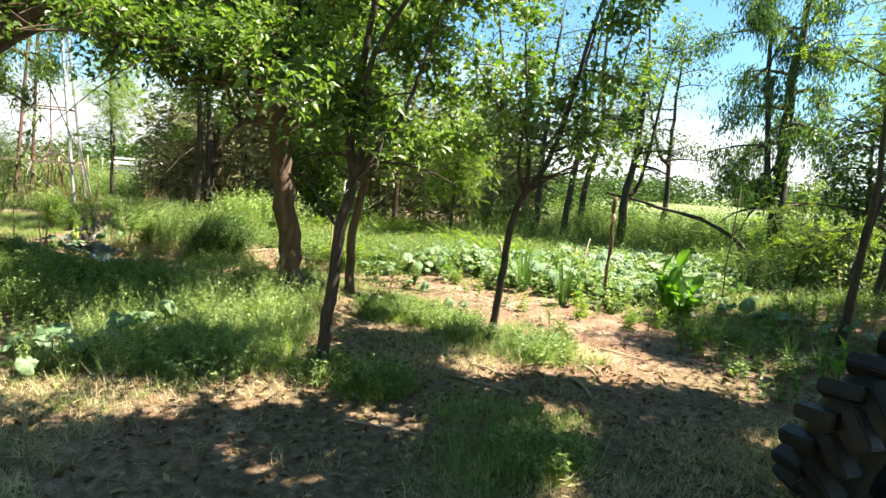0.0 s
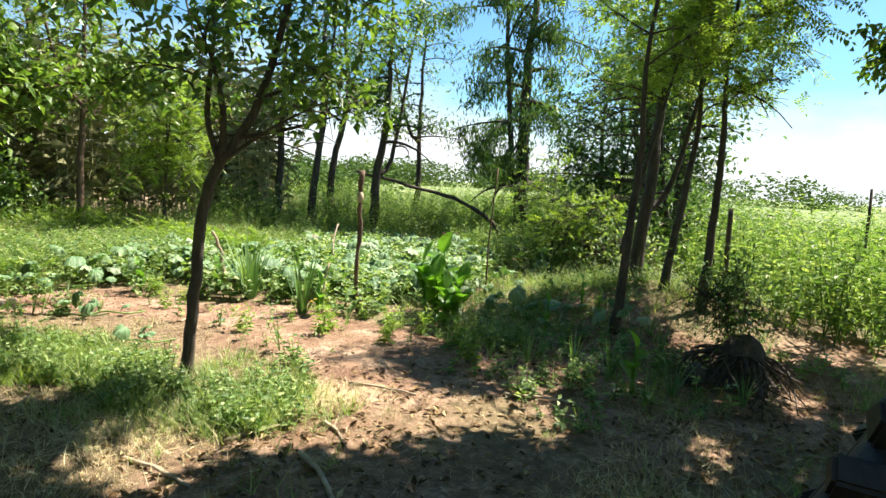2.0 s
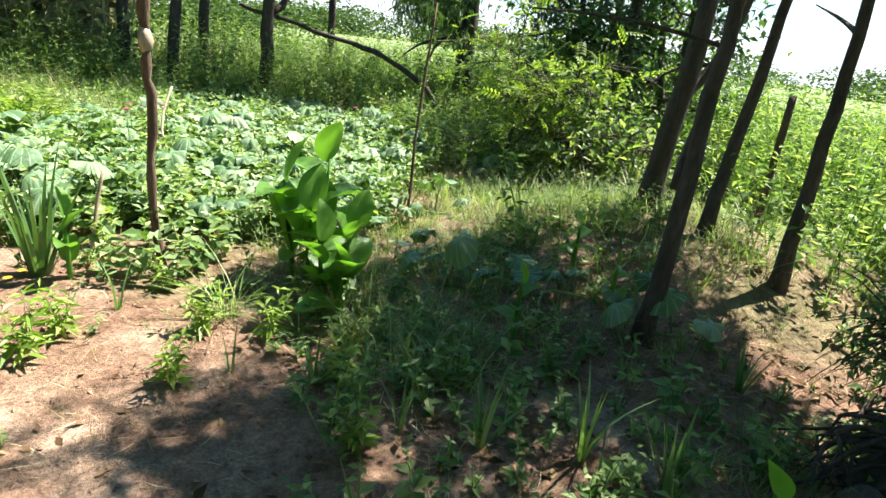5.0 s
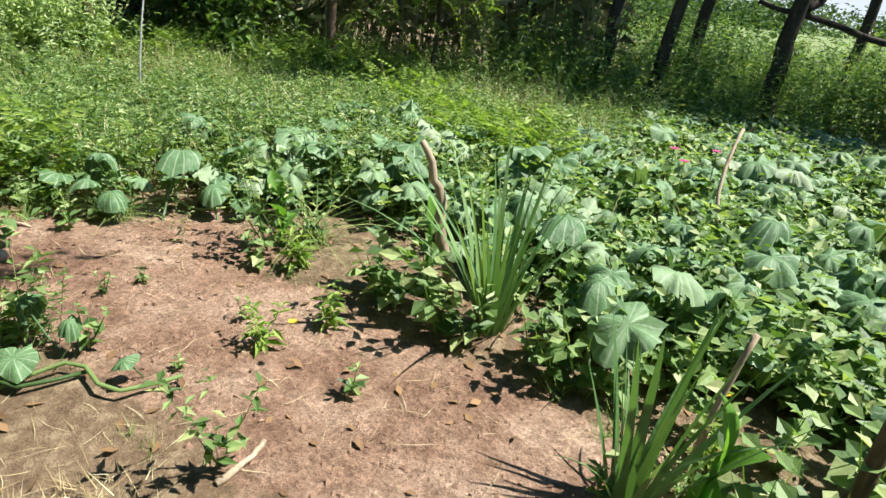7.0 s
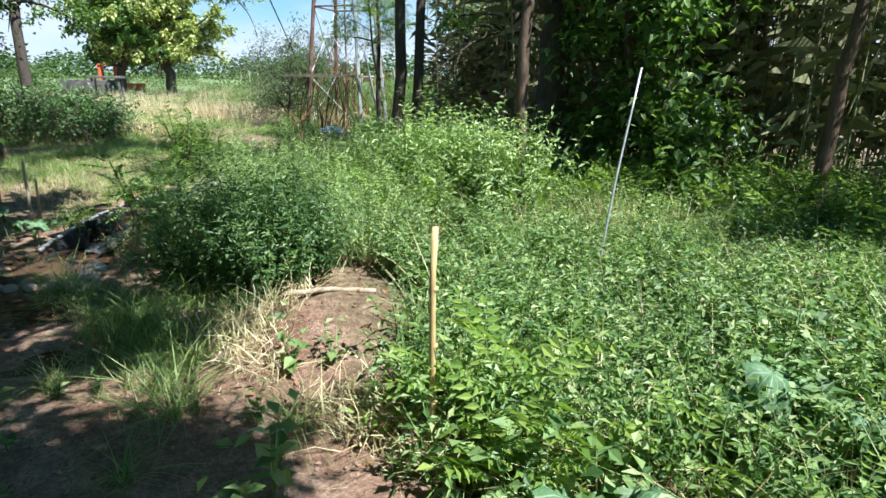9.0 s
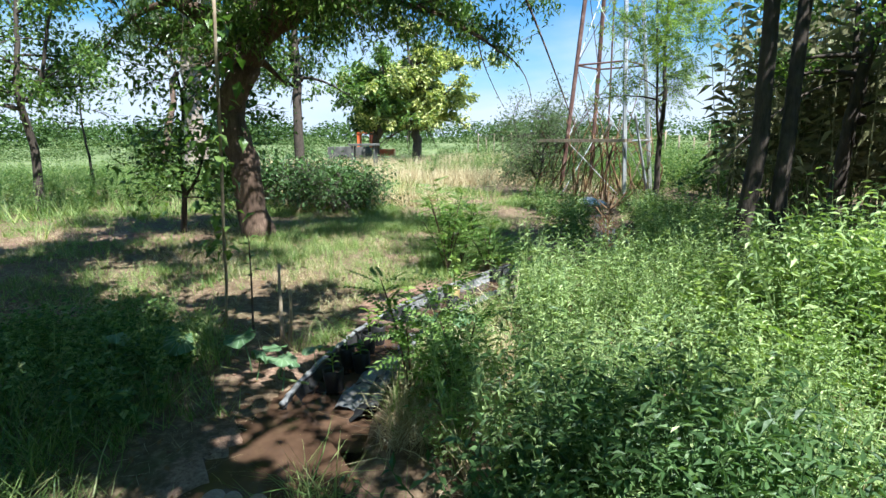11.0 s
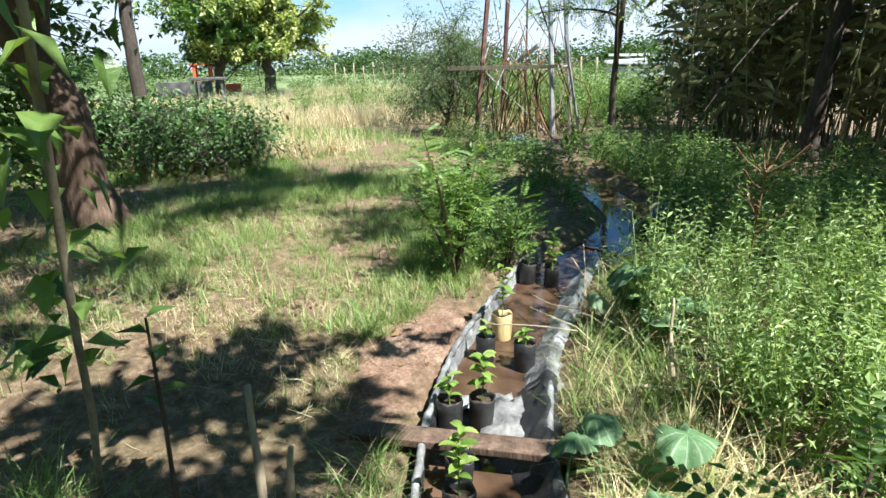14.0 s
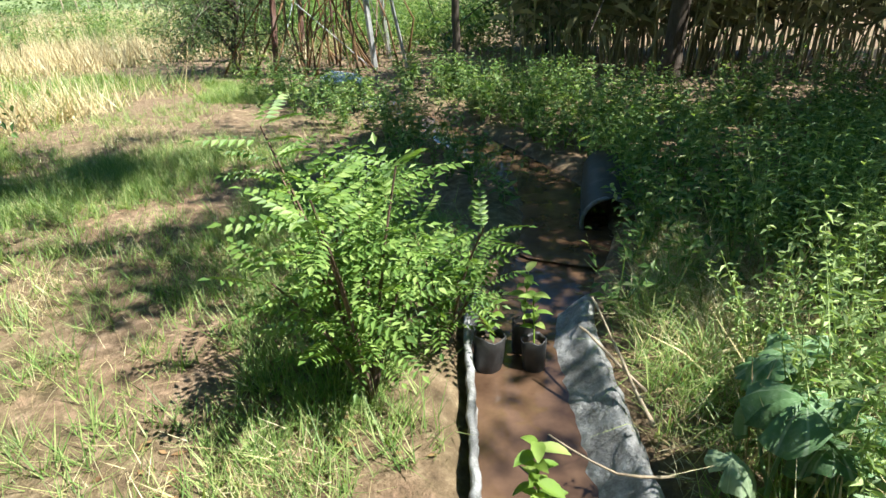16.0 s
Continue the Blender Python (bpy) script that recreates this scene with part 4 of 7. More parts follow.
GRASS_T = [tuft_tmpl(15, 0.2, 0.007, s, 0.09, 0.5, 1) for s in (1, 2, 3)]
LONG_T = [tuft_tmpl(10, 0.42, 0.008, s, 0.1, 0.7) for s in (4, 5, 6)]
FAR_T = [tuft_tmpl(9, 0.42, 0.014, s, 0.12, 0.6, 1) for s in (9, 10)]
STRAW_T = [tuft_tmpl(9, 0.5, 0.012, s, 0.14, 0.3, 1) for s in (7, 8)]
LOW_T = [weed_tmpl(0.22, 15, 0.07, 0.55, s) for s in (11, 12, 13)]
MID_T = [weed_tmpl(0.5, 48, 0.075, 0.4, s, 0.2, 4) for s in (14, 15, 16)]
FINE_T = [weed_tmpl(0.8, 132, 0.056, 0.32, s, 0.17, 6) for s in (23, 24, 25)]
TALL_T = [weed_tmpl(0.8, 96, 0.075, 0.36, s, 0.16, 5) for s in (17, 18, 19)]
BROAD_T = [weed_tmpl(0.38, 26, 0.11, 0.7, s, 0.18, 4) for s in (20, 21, 22)]
FLAT_T_NEAR = [tuft_tmpl(14, 0.2, 0.006, s, 0.14, 0.6, 2) for s in (71, 72)]
FEATHER_T = [scatter(SPRIG, np.array([[0, 0, 0.08 * k] for k in range(6)]), turns(np.arange(6) * 2.4 + s, np.full(6, 0.6), np.zeros(6)), np.linspace(0.35, 0.2, 6)) for s in (0, 1, 2)]

# thin grass on the garden floor
P = over(60000, -3.5, 7.0, 1.0, 8.6, lambda x, y: np.where(bare_here(x, y), 0.0, 0.03 + 0.97 * soft(patchy(x, y, 2.2, 1), 0.55, 0.85)) * np.where((x > 2.9) & (y > 4.4), 0.25, 1) * np.where((x < 0.6) & (y < 4.4), 0.15, 1) * soft(track_gap(x, y), 0.1, 0.7), 101)
meadow("grass", "thin green grass tufts on the shaded garden floor", GRASS_T, P[:6000], M_GRASS, 0.35, 0.95, 1, category="grass")
# the lit bank of long soft grass by the first tree
P = over(1500, -2.6, -0.6, 4.6, 6.9, lambda x, y: soft(patchy(x, y, 1.5, 2), 0.1, 0.5), 102)
meadow("grass", "long pale green grass on the bank below the large tree", LONG_T, P, M_GRASS, 0.5, 0.95, 2, category="grass")
# the clearing beside the channel
P = over(90000, -16.0, -5.2, 7.4, 17.5, lambda x, y: (0.15 + 0.85 * soft(patchy(x, y, 2.2, 3), 0.3, 0.7)) * np.where(bare_here(x, y), 0.0, 1.0) * np.where(channel_gap(x, y) < 0.5, 0.3, 1.0) * np.where(x + 0.0 * y > -5.6 - 0.6 * (y - 10), 0.3, 1) * np.where(y < 10.4, 0.22, 1) * np.where(patchy(x, y, 1.3, 33) < np.where(x < -7.4, 0.3, 0.42), 0.1, 1), 103)
meadow("grass", "sunlit green grass in the clearing by the channel", GRASS_T, P[:12500], M_GRASS, 0.35, 1.0, 3, category="grass")
# dry tall grass further out
P = over(18000, -34.0, -13.0, 12.0, 32.0, lambda x, y: soft(patchy(x, y, 0.5, 4), 0.2, 0.6), 104)
meadow("dry_grass", "tall straw-coloured dry grass beyond the clearing", STRAW_T, P, M_STRAW, 0.8, 1.5, 4, category="grass")
P = over(16000, -34.0, -11.0, 4.0, 30.0, lambda x, y: soft(patchy(x, y, 0.7, 5), 0.3, 0.7) * soft(-x, 12.5, 15.5), 105)
meadow("grass", "long green grass at the edge of the clearing", FAR_T, P, M_GRASS, 0.6, 1.3, 5, category="grass")


def weed_zone(x, y):
    """Where the tall growth stands behind the bare soil."""
    a = inside([(-2.6, 11.0), (-2.0, 10.75), (-1.7, 10.2), (-1.5, 9.9), (-0.9, 9.55), (-0.3, 9.9), (0.6, 10.1), (1.6, 10.2), (2.4, 11.2), (3.3, 13.0), (4.4, 14.4), (3.0, 15.4), (-5.0, 15.2), (-4.6, 12.2)], x, y)
    return a.astype(float)


P = over(9000, -5.5, 5.0, 9.2, 15.5, lambda x, y: weed_zone(x, y) * (0.4 + 0.6 * patchy(x, y, 1.2, 6)), 111)
meadow("weeds", "dense green knee-high weeds behind the bare soil", MID_T, P[:2600], M_WEED, 0.6, 1.1, 11, category="weeds")
P = over(9000, -5.5, 5.0, 9.2, 15.5, lambda x, y: weed_zone(x, y) * soft(patchy(x, y, 1.6, 7), 0.3, 0.7), 112)
meadow("grass", "long grass growing among the weeds", LONG_T, P[:2000], M_GRASS, 0.7, 1.3, 12, category="grass")
P = over(3000, -5.5, 5.0, 9.2, 15.5, lambda x, y: weed_zone(x, y) * soft(patchy(x, y, 1.1, 8), 0.5, 0.9), 113)
meadow("weeds", "feathery bright green weeds among the grass", FEATHER_T, P[:900], M_FEATHER_LEAF, 0.7, 1.3, 13, category="weeds")
P = over(5000, -5.5, 5.0, 9.2, 14.5, lambda x, y: weed_zone(x, y) * soft(patchy(x, y, 1.3, 61), 0.35, 0.7), 161)
meadow("weeds", "broad-leaved green weeds spreading behind the soil", BROAD_T, P[:700], M_WEED, 0.5, 0.95, 61, category="weeds")
P = over(5000, -6.0, 5.5, 13.6, 17.5, lambda x, y: 0.4 + 0.6 * patchy(x, y, 0.8, 9), 114)
meadow("weeds", "tall shaded weeds at the edge of the thicket", TALL_T, P[:650], M_WEED, 0.6, 1.15, 14, category="weeds")
P = over(2500, -3.8, 2.5, 12.4, 14.6, lambda x, y: soft(patchy(x, y, 1.5, 66), 0.45, 0.75), 165)
meadow("dry_grass", "pale straw-coloured grass along the edge of the thicket", STRAW_T, P[:520], M_STRAW, 0.7, 1.2, 66, 0.25, category="grass")
P = over(2500, -4.0, 3.0, 11.8, 14.8, lambda x, y: 0.3 + 0.7 * patchy(x, y, 1.3, 67), 166)
meadow("grass", "sunlit long grass before the thicket", LONG_T, P[:900], M_GRASS, 0.7, 1.25, 67, category="grass")
# beside the channel
P = over(5000, -6.3, -2.6, 9.6, 14.6, lambda x, y: inside([(-2.9, 9.9), (-4.4, 10.2), (-5.2, 10.65), (-5.75, 11.3), (-5.95, 12.0), (-6.2, 12.6), (-6.0, 14.4), (-4.0, 13.6), (-3.0, 12.0)], x, y) * np.where(channel_gap(x, y) > 0.85 + 0.25 * np.sin(3 * y), 1.0, 0.04), 115)
meadow("weeds", "bushy grey-green weeds along the channel bank", FINE_T, P[:520], M_WEED_BLUE, 0.5, 1.15, 15, category="weeds")
P = over(6000, -6.6, -4.6, 10.0, 14.0, lambda x, y: (channel_gap(x, y) < 0.85) * (x > -6.4 - 0.2 * (y - 11)) * soft(patchy(x, y, 2.2, 10), 0.0, 0.4), 116)
meadow("grass", "pale green grass hanging over the channel edge", LONG_T, P[:650], M_GRASS, 0.3, 0.8, 16, category="grass")
P = over(6000, -6.6, -4.4, 10.0, 14.0, lambda x, y: (channel_gap(x, y) < 1.1) * (x > -6.4 - 0.2 * (y - 11)) * soft(patchy(x, y, 2.0, 47), 0.2, 0.6), 157)
meadow("dry_grass", "dry straw-coloured grass beside the channel sheet", LONG_T, P[:1300], M_STRAW, 0.25, 0.7, 57, 0.35, category="grass")
# under the locust trees
P = over(9000, 3.4, 12.5, 5.8, 14.5, lambda x, y: np.where(inside(PUMPKINS, x, y) | bare_here(x, y), 0, 1) * soft(x + y, 11.6, 13.0) * patchy(x, y, 1.1, 11), 117)
meadow("grass", "long dry-tipped grass below the locust trees", LONG_T, P[:1700], M_GRASS, 0.4, 0.95, 17, category="grass")
P = over(6000, 4.6, 14.0, 5.8, 16.0, lambda x, y: np.where(inside(PUMPKINS, x, y), 0, 1) * soft(x + y, 12.0, 14.0) * patchy(x, y, 0.9, 12), 118)
meadow("weeds", "tangled green weeds below the trees", MID_T, P[:1100], M_WEED, 0.8, 1.6, 18, category="weeds")
P = over(3000, 6.9, 16.0, 3.6, 10.0, lambda x, y: soft(x - 0.5 * y, 3.2, 5.0) * (0.3 + 0.7 * patchy(x, y, 0.9, 13)), 119)
meadow("weeds", "tall sunlit yellow-green weeds by the field", TALL_T, P[:480], M_WEED, 1.2, 2.0, 19, category="weeds")
# the verge at the path's outer side and the hollow of the large tree
P = over(3000, -6.0, -0.9, 5.5, 11.0, lambda x, y: soft(-x - 0.2 * y, -0.2, 1.2) * soft(8.4 - y + 0.0 * x, 0.0, 0.6) * patchy(x, y, 1.2, 14), 120)
meadow("weeds", "mixed green weeds under the large tree", MID_T, P[:700], M_WEED, 0.5, 1.0, 20, category="weeds")
P = over(3000, -14.0, -2.0, 11.0, 18.0, lambda x, y: soft(x + 1.3 * y, 9.5, 11.5) * soft(y - 12.8 - 0.3 * (x + 7) + 0.0, -0.5, 1.0) * patchy(x, y, 0.9, 15), 121)
meadow("weeds", "shaded green weeds along the far channel", MID_T, P[:900], M_WEED, 0.7, 1.3, 21, category="weeds")
P = over(4000, -25.0, -13.0, 6.0, 13.0, lambda x, y: soft(-x - 13.5 - 0.2 * y, 0.0, 1.0) * patchy(x, y, 0.8, 16), 122)
meadow("weeds", "shaded tall weeds behind the large tree", TALL_T, P[:700], M_WEED, 0.8, 1.3, 22, category="weeds")
# low green growth between the pumpkins
P = over(8000, -0.8, 6.6, 8.0, 14.6, lambda x, y: inside(PUMPKINS, x, y) * 1.0, 123)
meadow("weeds", "low bright green plants between the pumpkins", BROAD_T, P[:1700], M_WEED, 0.5, 1.15, 23, category="weeds")
P = over(6000, -2.8, 5.5, 5.8, 10.2, lambda x, y: np.where(bare_here(x, y), 0.02, 0.0) + np.where(bare_here(x, y) != bare_here(x + 0.12, y - 0.12), 0.6, 0), 124)
meadow("weeds", "small seedlings along the edge of the bare soil", LOW_T + MID_T[:1], P[:800], M_WEED, 0.4, 1.2, 24, category="weeds")
# darker tufts on the garden floor and the weedy bank by the first tree
TUFTS = ((0.2, 6.95, 0.55), (0.8, 6.6, 0.35), (1.55, 5.65, 0.4), (0.15, 4.5, 0.3), (-0.3, 4.72, 0.28), (1.0, 6.0, 0.25), (1.2, 3.4, 0.3))


def tufted(x, y):
    v = np.zeros(np.shape(x))
    for cx_, cy_, rad in TUFTS:
        v = np.maximum(v, 1.25 - ((x - cx_) ** 2 + (y - cy_) ** 2) / rad ** 2)
    return np.clip(v, 0, 1)


P = over(60000, -0.8, 4.0, 2.8, 7.7, tufted, 162)
meadow("grass", "dark green grass tufts on the garden floor", GRASS_T, P[:1500], M_GRASS, 0.6, 1.25, 62, category="grass")
meadow("weeds", "low leafy weeds in tufts on the garden floor", LOW_T, P[1500:2000], M_WEED, 0.5, 1.1, 63, category="weeds")
P = over(5000, -3.2, -0.7, 4.3, 6.8, lambda x, y: 0.25 + 0.75 * patchy(x, y, 1.8, 64), 163)
meadow("weeds", "fuzzy pale green weeds on the bank below the large tree", FINE_T + BROAD_T, P[:420], M_WEED_BLUE, 0.3, 0.7, 64, category="weeds")
# straw and dead leaves on the ground
def straw_tmpl(seed):
    r = np.random.default_rng(seed)
    V = np.array([[-0.5, -0.006, 0], [0.1, 0.03, 0.02], [0.5, -0.004, 0.02], [0.1, 0.044, 0.02]])
    return V, [np.array([[0, 1, 2, 3]])]


P = over(60000, -13.0, 7.0, 1.0, 14.0, lambda x, y: np.where(bare_here(x, y), 0.4, 0.35 + 0.65 * soft(patchy(x, y, 2.0, 5), 0.4, 0.8)) * np.where((y > 9.7) & (x > -5), 0.25, 1) * np.where(x < -5.2, 0.5, 1), 125)
P[:, 2] += 0.008
meadow("straw_litter", "scattered dry straw and dead stalks on the soil", [straw_tmpl(1)], P[:34000], M_STRAW, 0.04, 0.17, 25, 0.12, category="litter")
P = over(30000, -8.0, 7.0, 1.0, 12.0, lambda x, y: np.where(bare_here(x, y), 0.22, 0.3 + 0.7 * patchy(x, y, 1.7, 18)), 126)
P[:, 2] += 0.006
meadow("leaf_litter", "brown dead leaves scattered under the trees", [leaf_two(0.5, -0.1)], P[:12000], M_DEAD, 0.025, 0.065, 26, 0.3, category="litter")

# crumbs and clods of the dug soil
CLOD = (np.array([[1, 0, 0], [-1, 0.1, 0], [0, 0.8, 0], [0.1, -0.9, 0], [0.1, 0.1, 0.6], [0, 0, -0.5]]), [np.array([[0, 2, 4], [2, 1, 4], [1, 3, 4], [3, 0, 4], [2, 0, 5], [1, 2, 5], [3, 1, 5], [0, 3, 5]])])
P = over(60000, -7.2, 5.6, 3.0, 11.5, lambda x, y: np.where(bare_here(x, y), 0.35 + 0.65 * patchy(x, y, 3.0, 44), 0.06), 154)
P = P[:13000]
rc = np.random.default_rng(54)
clods = scatter(CLOD, P, turns(rc.uniform(0, 6.28, len(P)), rc.normal(0, 0.4, len(P)), rc.normal(0, 0.4, len(P))), 0.004 + 0.016 * rc.uniform(0, 1, len(P)) ** 3)
M_CLOD = rough_mat("crumbly_reddish_soil", [(0.3, (0.12, 0.065, 0.042)), (0.5, (0.2, 0.125, 0.085)), (0.7, (0.32, 0.22, 0.16))], 3, 0.95, 0.5, 0.004, spec=0.15)
tagged(part("soil_crumbs", clods, M_CLOD), "small crumbs and clods of dry reddish soil", "soil", kind="stuff")
# grass on the banks where the water spills
P = over(6000, -7.0, -2.6, 7.3, 9.6, lambda x, y: soft(track_gap(x, y), 0.35, 0.6) * (0.3 + 0.7 * patchy(x, y, 1.6, 45)), 155)
meadow("grass", "long shaded grass on the bank of the overflow", LONG_T, P[:2100], M_GRASS, 0.45, 0.95, 55, 0.2, category="grass")

P = over(3000, -7.4, -3.4, 7.6, 9.3, lambda x, y: soft(track_gap(x, y), 0.4, 0.6) * soft(patchy(x, y, 1.7, 65), 0.3, 0.6), 164)
meadow("weeds", "leafy green weeds in the shade beside the overflow", BROAD_T + MID_T, P[:260], M_WEED, 0.5, 0.95, 65, category="weeds")
P = over(4000, -4.2, -0.6, 8.7, 10.6, lambda x, y: soft(patchy(x, y, 2.6, 68), 0.5, 0.8) * soft(track_gap(x, y), 0.15, 0.45), 167)
meadow("grass", "short green grass sprouting on the wet soil", GRASS_T, P[:330], M_GRASS, 0.4, 1.0, 68, 0.2, category="grass")
P = over(4000, -2.7, -1.0, 9.6, 10.9, lambda x, y: soft(patchy(x, y, 2.2, 69), 0.3, 0.6), 168)
meadow("dry_grass", "trampled straw-coloured grass round the pale log", FLAT_T_NEAR, P[:260], M_STRAW, 0.7, 1.5, 69, 0.4, category="grass")
# a patch of loose straw mulch on the floor
P = over(40000, 0.2, 3.2, 4.2, 6.4, lambda x, y: np.clip(1.3 - ((x - 1.55) / 1.0) ** 2 - ((y - 5.35) / 0.75) ** 2, 0, 1) * soft(patchy(x, y, 2.4, 46), 0.2, 0.6), 156)
P[:, 2] += 0.012
meadow("straw_mulch", "loose yellow straw strewn thickly on the garden floor", [straw_tmpl(1)], P[:7000], M_STRAW, 0.06, 0.26, 56, 0.2, category="straw")

# flattened straw-coloured grass on the garden floor and in the clearing
FLAT_T = [tuft_tmpl(16, 0.15, 0.005, s, 0.16, 0.5, 1) for s in (61, 62, 63)]
P = over(40000, -3.5, 5.6, 1.4, 7.8, lambda x, y: np.where(bare_here(x, y), 0.02, 0.03 + 0.97 * soft(patchy(x, y, 2.3, 41), 0.5, 0.8)) * np.where((x > 2.9) & (y > 4.4), 0.3, 1), 151)
meadow("dry_grass", "thin flattened straw-coloured grass on the garden floor", FLAT_T, P[:3600], M_STRAW, 0.4, 1.0, 51, 0.5, category="grass")
P = over(40000, -13.0, -5.0, 7.0, 15.0, lambda x, y: np.where(bare_here(x, y), 0.0, 0.05 + 0.95 * soft(patchy(x, y, 1.8, 42), 0.45, 0.75)) * np.where(x + 0.0 * y > -5.6 - 0.6 * (y - 10), 0.2, 1), 152)
meadow("dry_grass", "trodden straw-coloured grass in the clearing", FLAT_T, P[:2400], M_STRAW, 0.4, 1.0, 52, 0.5, category="grass")
P = over(9000, -5.5, 5.0, 9.4, 15.4, lambda x, y: weed_zone(x, y) * soft(patchy(x, y, 1.4, 43), 0.3, 0.7), 153)
meadow("dry_grass", "pale dry grass standing among the green weeds", LONG_T, P[:800], M_STRAW, 0.7, 1.2, 53, 0.25, category="grass")

P = over(16000, -2.5, 5.6, 2.2, 6.2, lambda x, y: 0.35 + 0.65 * patchy(x, y, 2.5, 48), 158)
P[:, 2] += 0.008
meadow("leaf_litter", "curled pale and brown fallen leaves on the shaded floor", [leaf_tmpl(0.5, 0.2, -0.15)], P[:5000], M_LITTER, 0.03, 0.075, 58, 0.35, category="litter")

# giant cane thicket behind the weeds
def cane_tmpl(seed):
    r = np.random.default_rng(seed)
    h = 3.4
    top = np.array([r.normal(0, 0.25), r.normal(0, 0.25), h])
    pts = np.linspace(0, 1, 5)[:, None] * top
    out = [tube(pts, np.linspace(0.014, 0.006, 5), 4, False)]
    m = 22
    t = np.linspace(0.2, 1.0, m)
    out.append(scatter(leaf_two(0.04, 0.5), t[:, None] * top, turns(r.uniform(0, 6.28, m), r.normal(0.3, 0.3, m), np.zeros(m)), r.uniform(0.22, 0.42, m)))
    return join(out)


P = over(4000, -4.4, 3.4, 15.2, 18.5, lambda x, y: 0.5 + 0.5 * patchy(x, y, 0.8, 19), 127)
meadow("cane_thicket", "dense thicket of tall dry-stemmed giant cane", [cane_tmpl(s) for s in range(5)], P[:430], M_CANE, 0.75, 1.2, 27, 0.06, category="cane")
P = over(3000, -9.0, -2.5, 19.0, 22.5, lambda x, y: 0.5 + 0.5 * patchy(x, y, 0.8, 20), 128)
meadow("cane_thicket", "dense thicket of tall dry-stemmed giant cane", [cane_tmpl(s) for s in range(5)], P[:420], M_CANE, 0.75, 1.2, 28, 0.06, category="cane")

# the ragged hedge behind the pumpkins
P = over(5000, 1.6, 13.5, 14.6, 19.0, lambda x, y: 0.4 + 0.6 * patchy(x, y, 0.7, 21), 129)
meadow("hedge", "ragged dark green hedge of tall weeds and shoots", TALL_T, P[:1000], M_WEED, 0.9, 1.9, 29, 0.15, category="hedge")
P = over(4000, 7.5, 13.0, 9.5, 15.0, lambda x, y: soft(x + 0.3 * y, 12.0, 13.5) * patchy(x, y, 0.7, 22), 130)
meadow("hedge", "ragged dark green hedge of tall weeds and shoots", TALL_T, P[:420], M_DARK_LEAF, 1.1, 2.2, 30, 0.15, category="hedge")
P = over(5000, -22.0, -8.0, 17.0, 26.0, lambda x, y: soft(y - 0.35 * x, 23.5, 26.0) * patchy(x, y, 0.6, 23), 131)
meadow("hedge", "tangle of bright green weeds and pale brush round the tower", TALL_T, P[:550], M_WEED, 1.0, 1.8, 31, 0.15, category="hedge")

# dry stalks and pale stems mixed into the green
P = over(5000, -5.5, 6.0, 9.4, 15.5, lambda x, y: 0.5 * weed_zone(x, y) + 0.25 * inside(PUMPKINS, x, y), 132)
meadow("dry_stems", "sparse dry yellow stems among the weeds", [tuft_tmpl(4, 0.6, 0.006, 51, 0.1, 0.3, 2)], P[:700], M_STRAW, 0.6, 1.2, 32, 0.2, category="weeds")
P = over(3000, -6.2, -3.0, 9.9, 14.0, lambda x, y: soft(channel_gap(x, y), 0.3, 0.5), 133)
meadow("dry_stems", "sparse dry yellow stems along the channel bank", [tuft_tmpl(5, 0.5, 0.006, 52, 0.1, 0.4, 2)], P[:420], M_STRAW, 0.6, 1.2, 33, 0.2, category="weeds")
P = over(900, -4.3, -2.5, 12.0, 13.6, lambda x, y: np.clip(1.2 - ((x + 3.4) / 0.75) ** 2 - ((y - 12.8) / 0.6) ** 2, 0, 1), 134)
meadow("weeds", "tall mound of pale blue-green weeds before the thicket", TALL_T, P[:110], M_WEED_BLUE, 1.2, 1.6, 34, 0.2, category="weeds")
# undergrowth in the shaded bed
P = over(3000, 3.2, 6.2, 4.6, 7.6, lambda x, y: 0.6 * patchy(x, y, 2.4, 34) + 0.1, 135)
meadow("weeds", "low dark green growth in the shaded flower bed", LOW_T, P[:260], M_WEED, 0.6, 1.2, 35, category="weeds")
P = over(3000, 3.6, 6.4, 6.2, 9.4, lambda x, y: patchy(x, y, 2.0, 35) * np.where(inside(PUMPKINS, x, y), 0.2, 1), 136)
meadow("grass", "tufts of long grass between the bed and the trees", LONG_T, P[:420], M_GRASS, 0.5, 0.95, 36, category="grass")

# ---------------------------------------------------------------- more materials
M_WATER, n, l = nodes_of("muddy_water")
tc = n.new("ShaderNodeTexCoord")
b = n["Principled BSDF"]
l.new(ramp(n, l, noise_tex(n, l, 5, 4, 0.6, tc.outputs["Object"]), [(0.3, (0.04, 0.023, 0.014)), (0.7, (0.11, 0.066, 0.04))]), b.inputs["Base Color"])
b.inputs["Roughness"].default_value, b.inputs["IOR"].default_value = 0.03, 1.33
bp = n.new("ShaderNodeBump")
bp.inputs["Strength"].default_value, bp.inputs["Distance"].default_value = 0.12, 0.01
l.new(noise_tex(n, l, 18, 2, 0.5, tc.outputs["Object"]), bp.inputs["Height"])
l.new(bp.outputs[0], b.inputs["Normal"])
M_LINER = rough_mat("grey_plastic_liner", [(0.3, (0.05, 0.05, 0.05)), (0.55, (0.2, 0.195, 0.185)), (0.8, (0.45, 0.44, 0.41))], 7, 0.42, 0.9, 0.02, spec=0.5, fine=35)
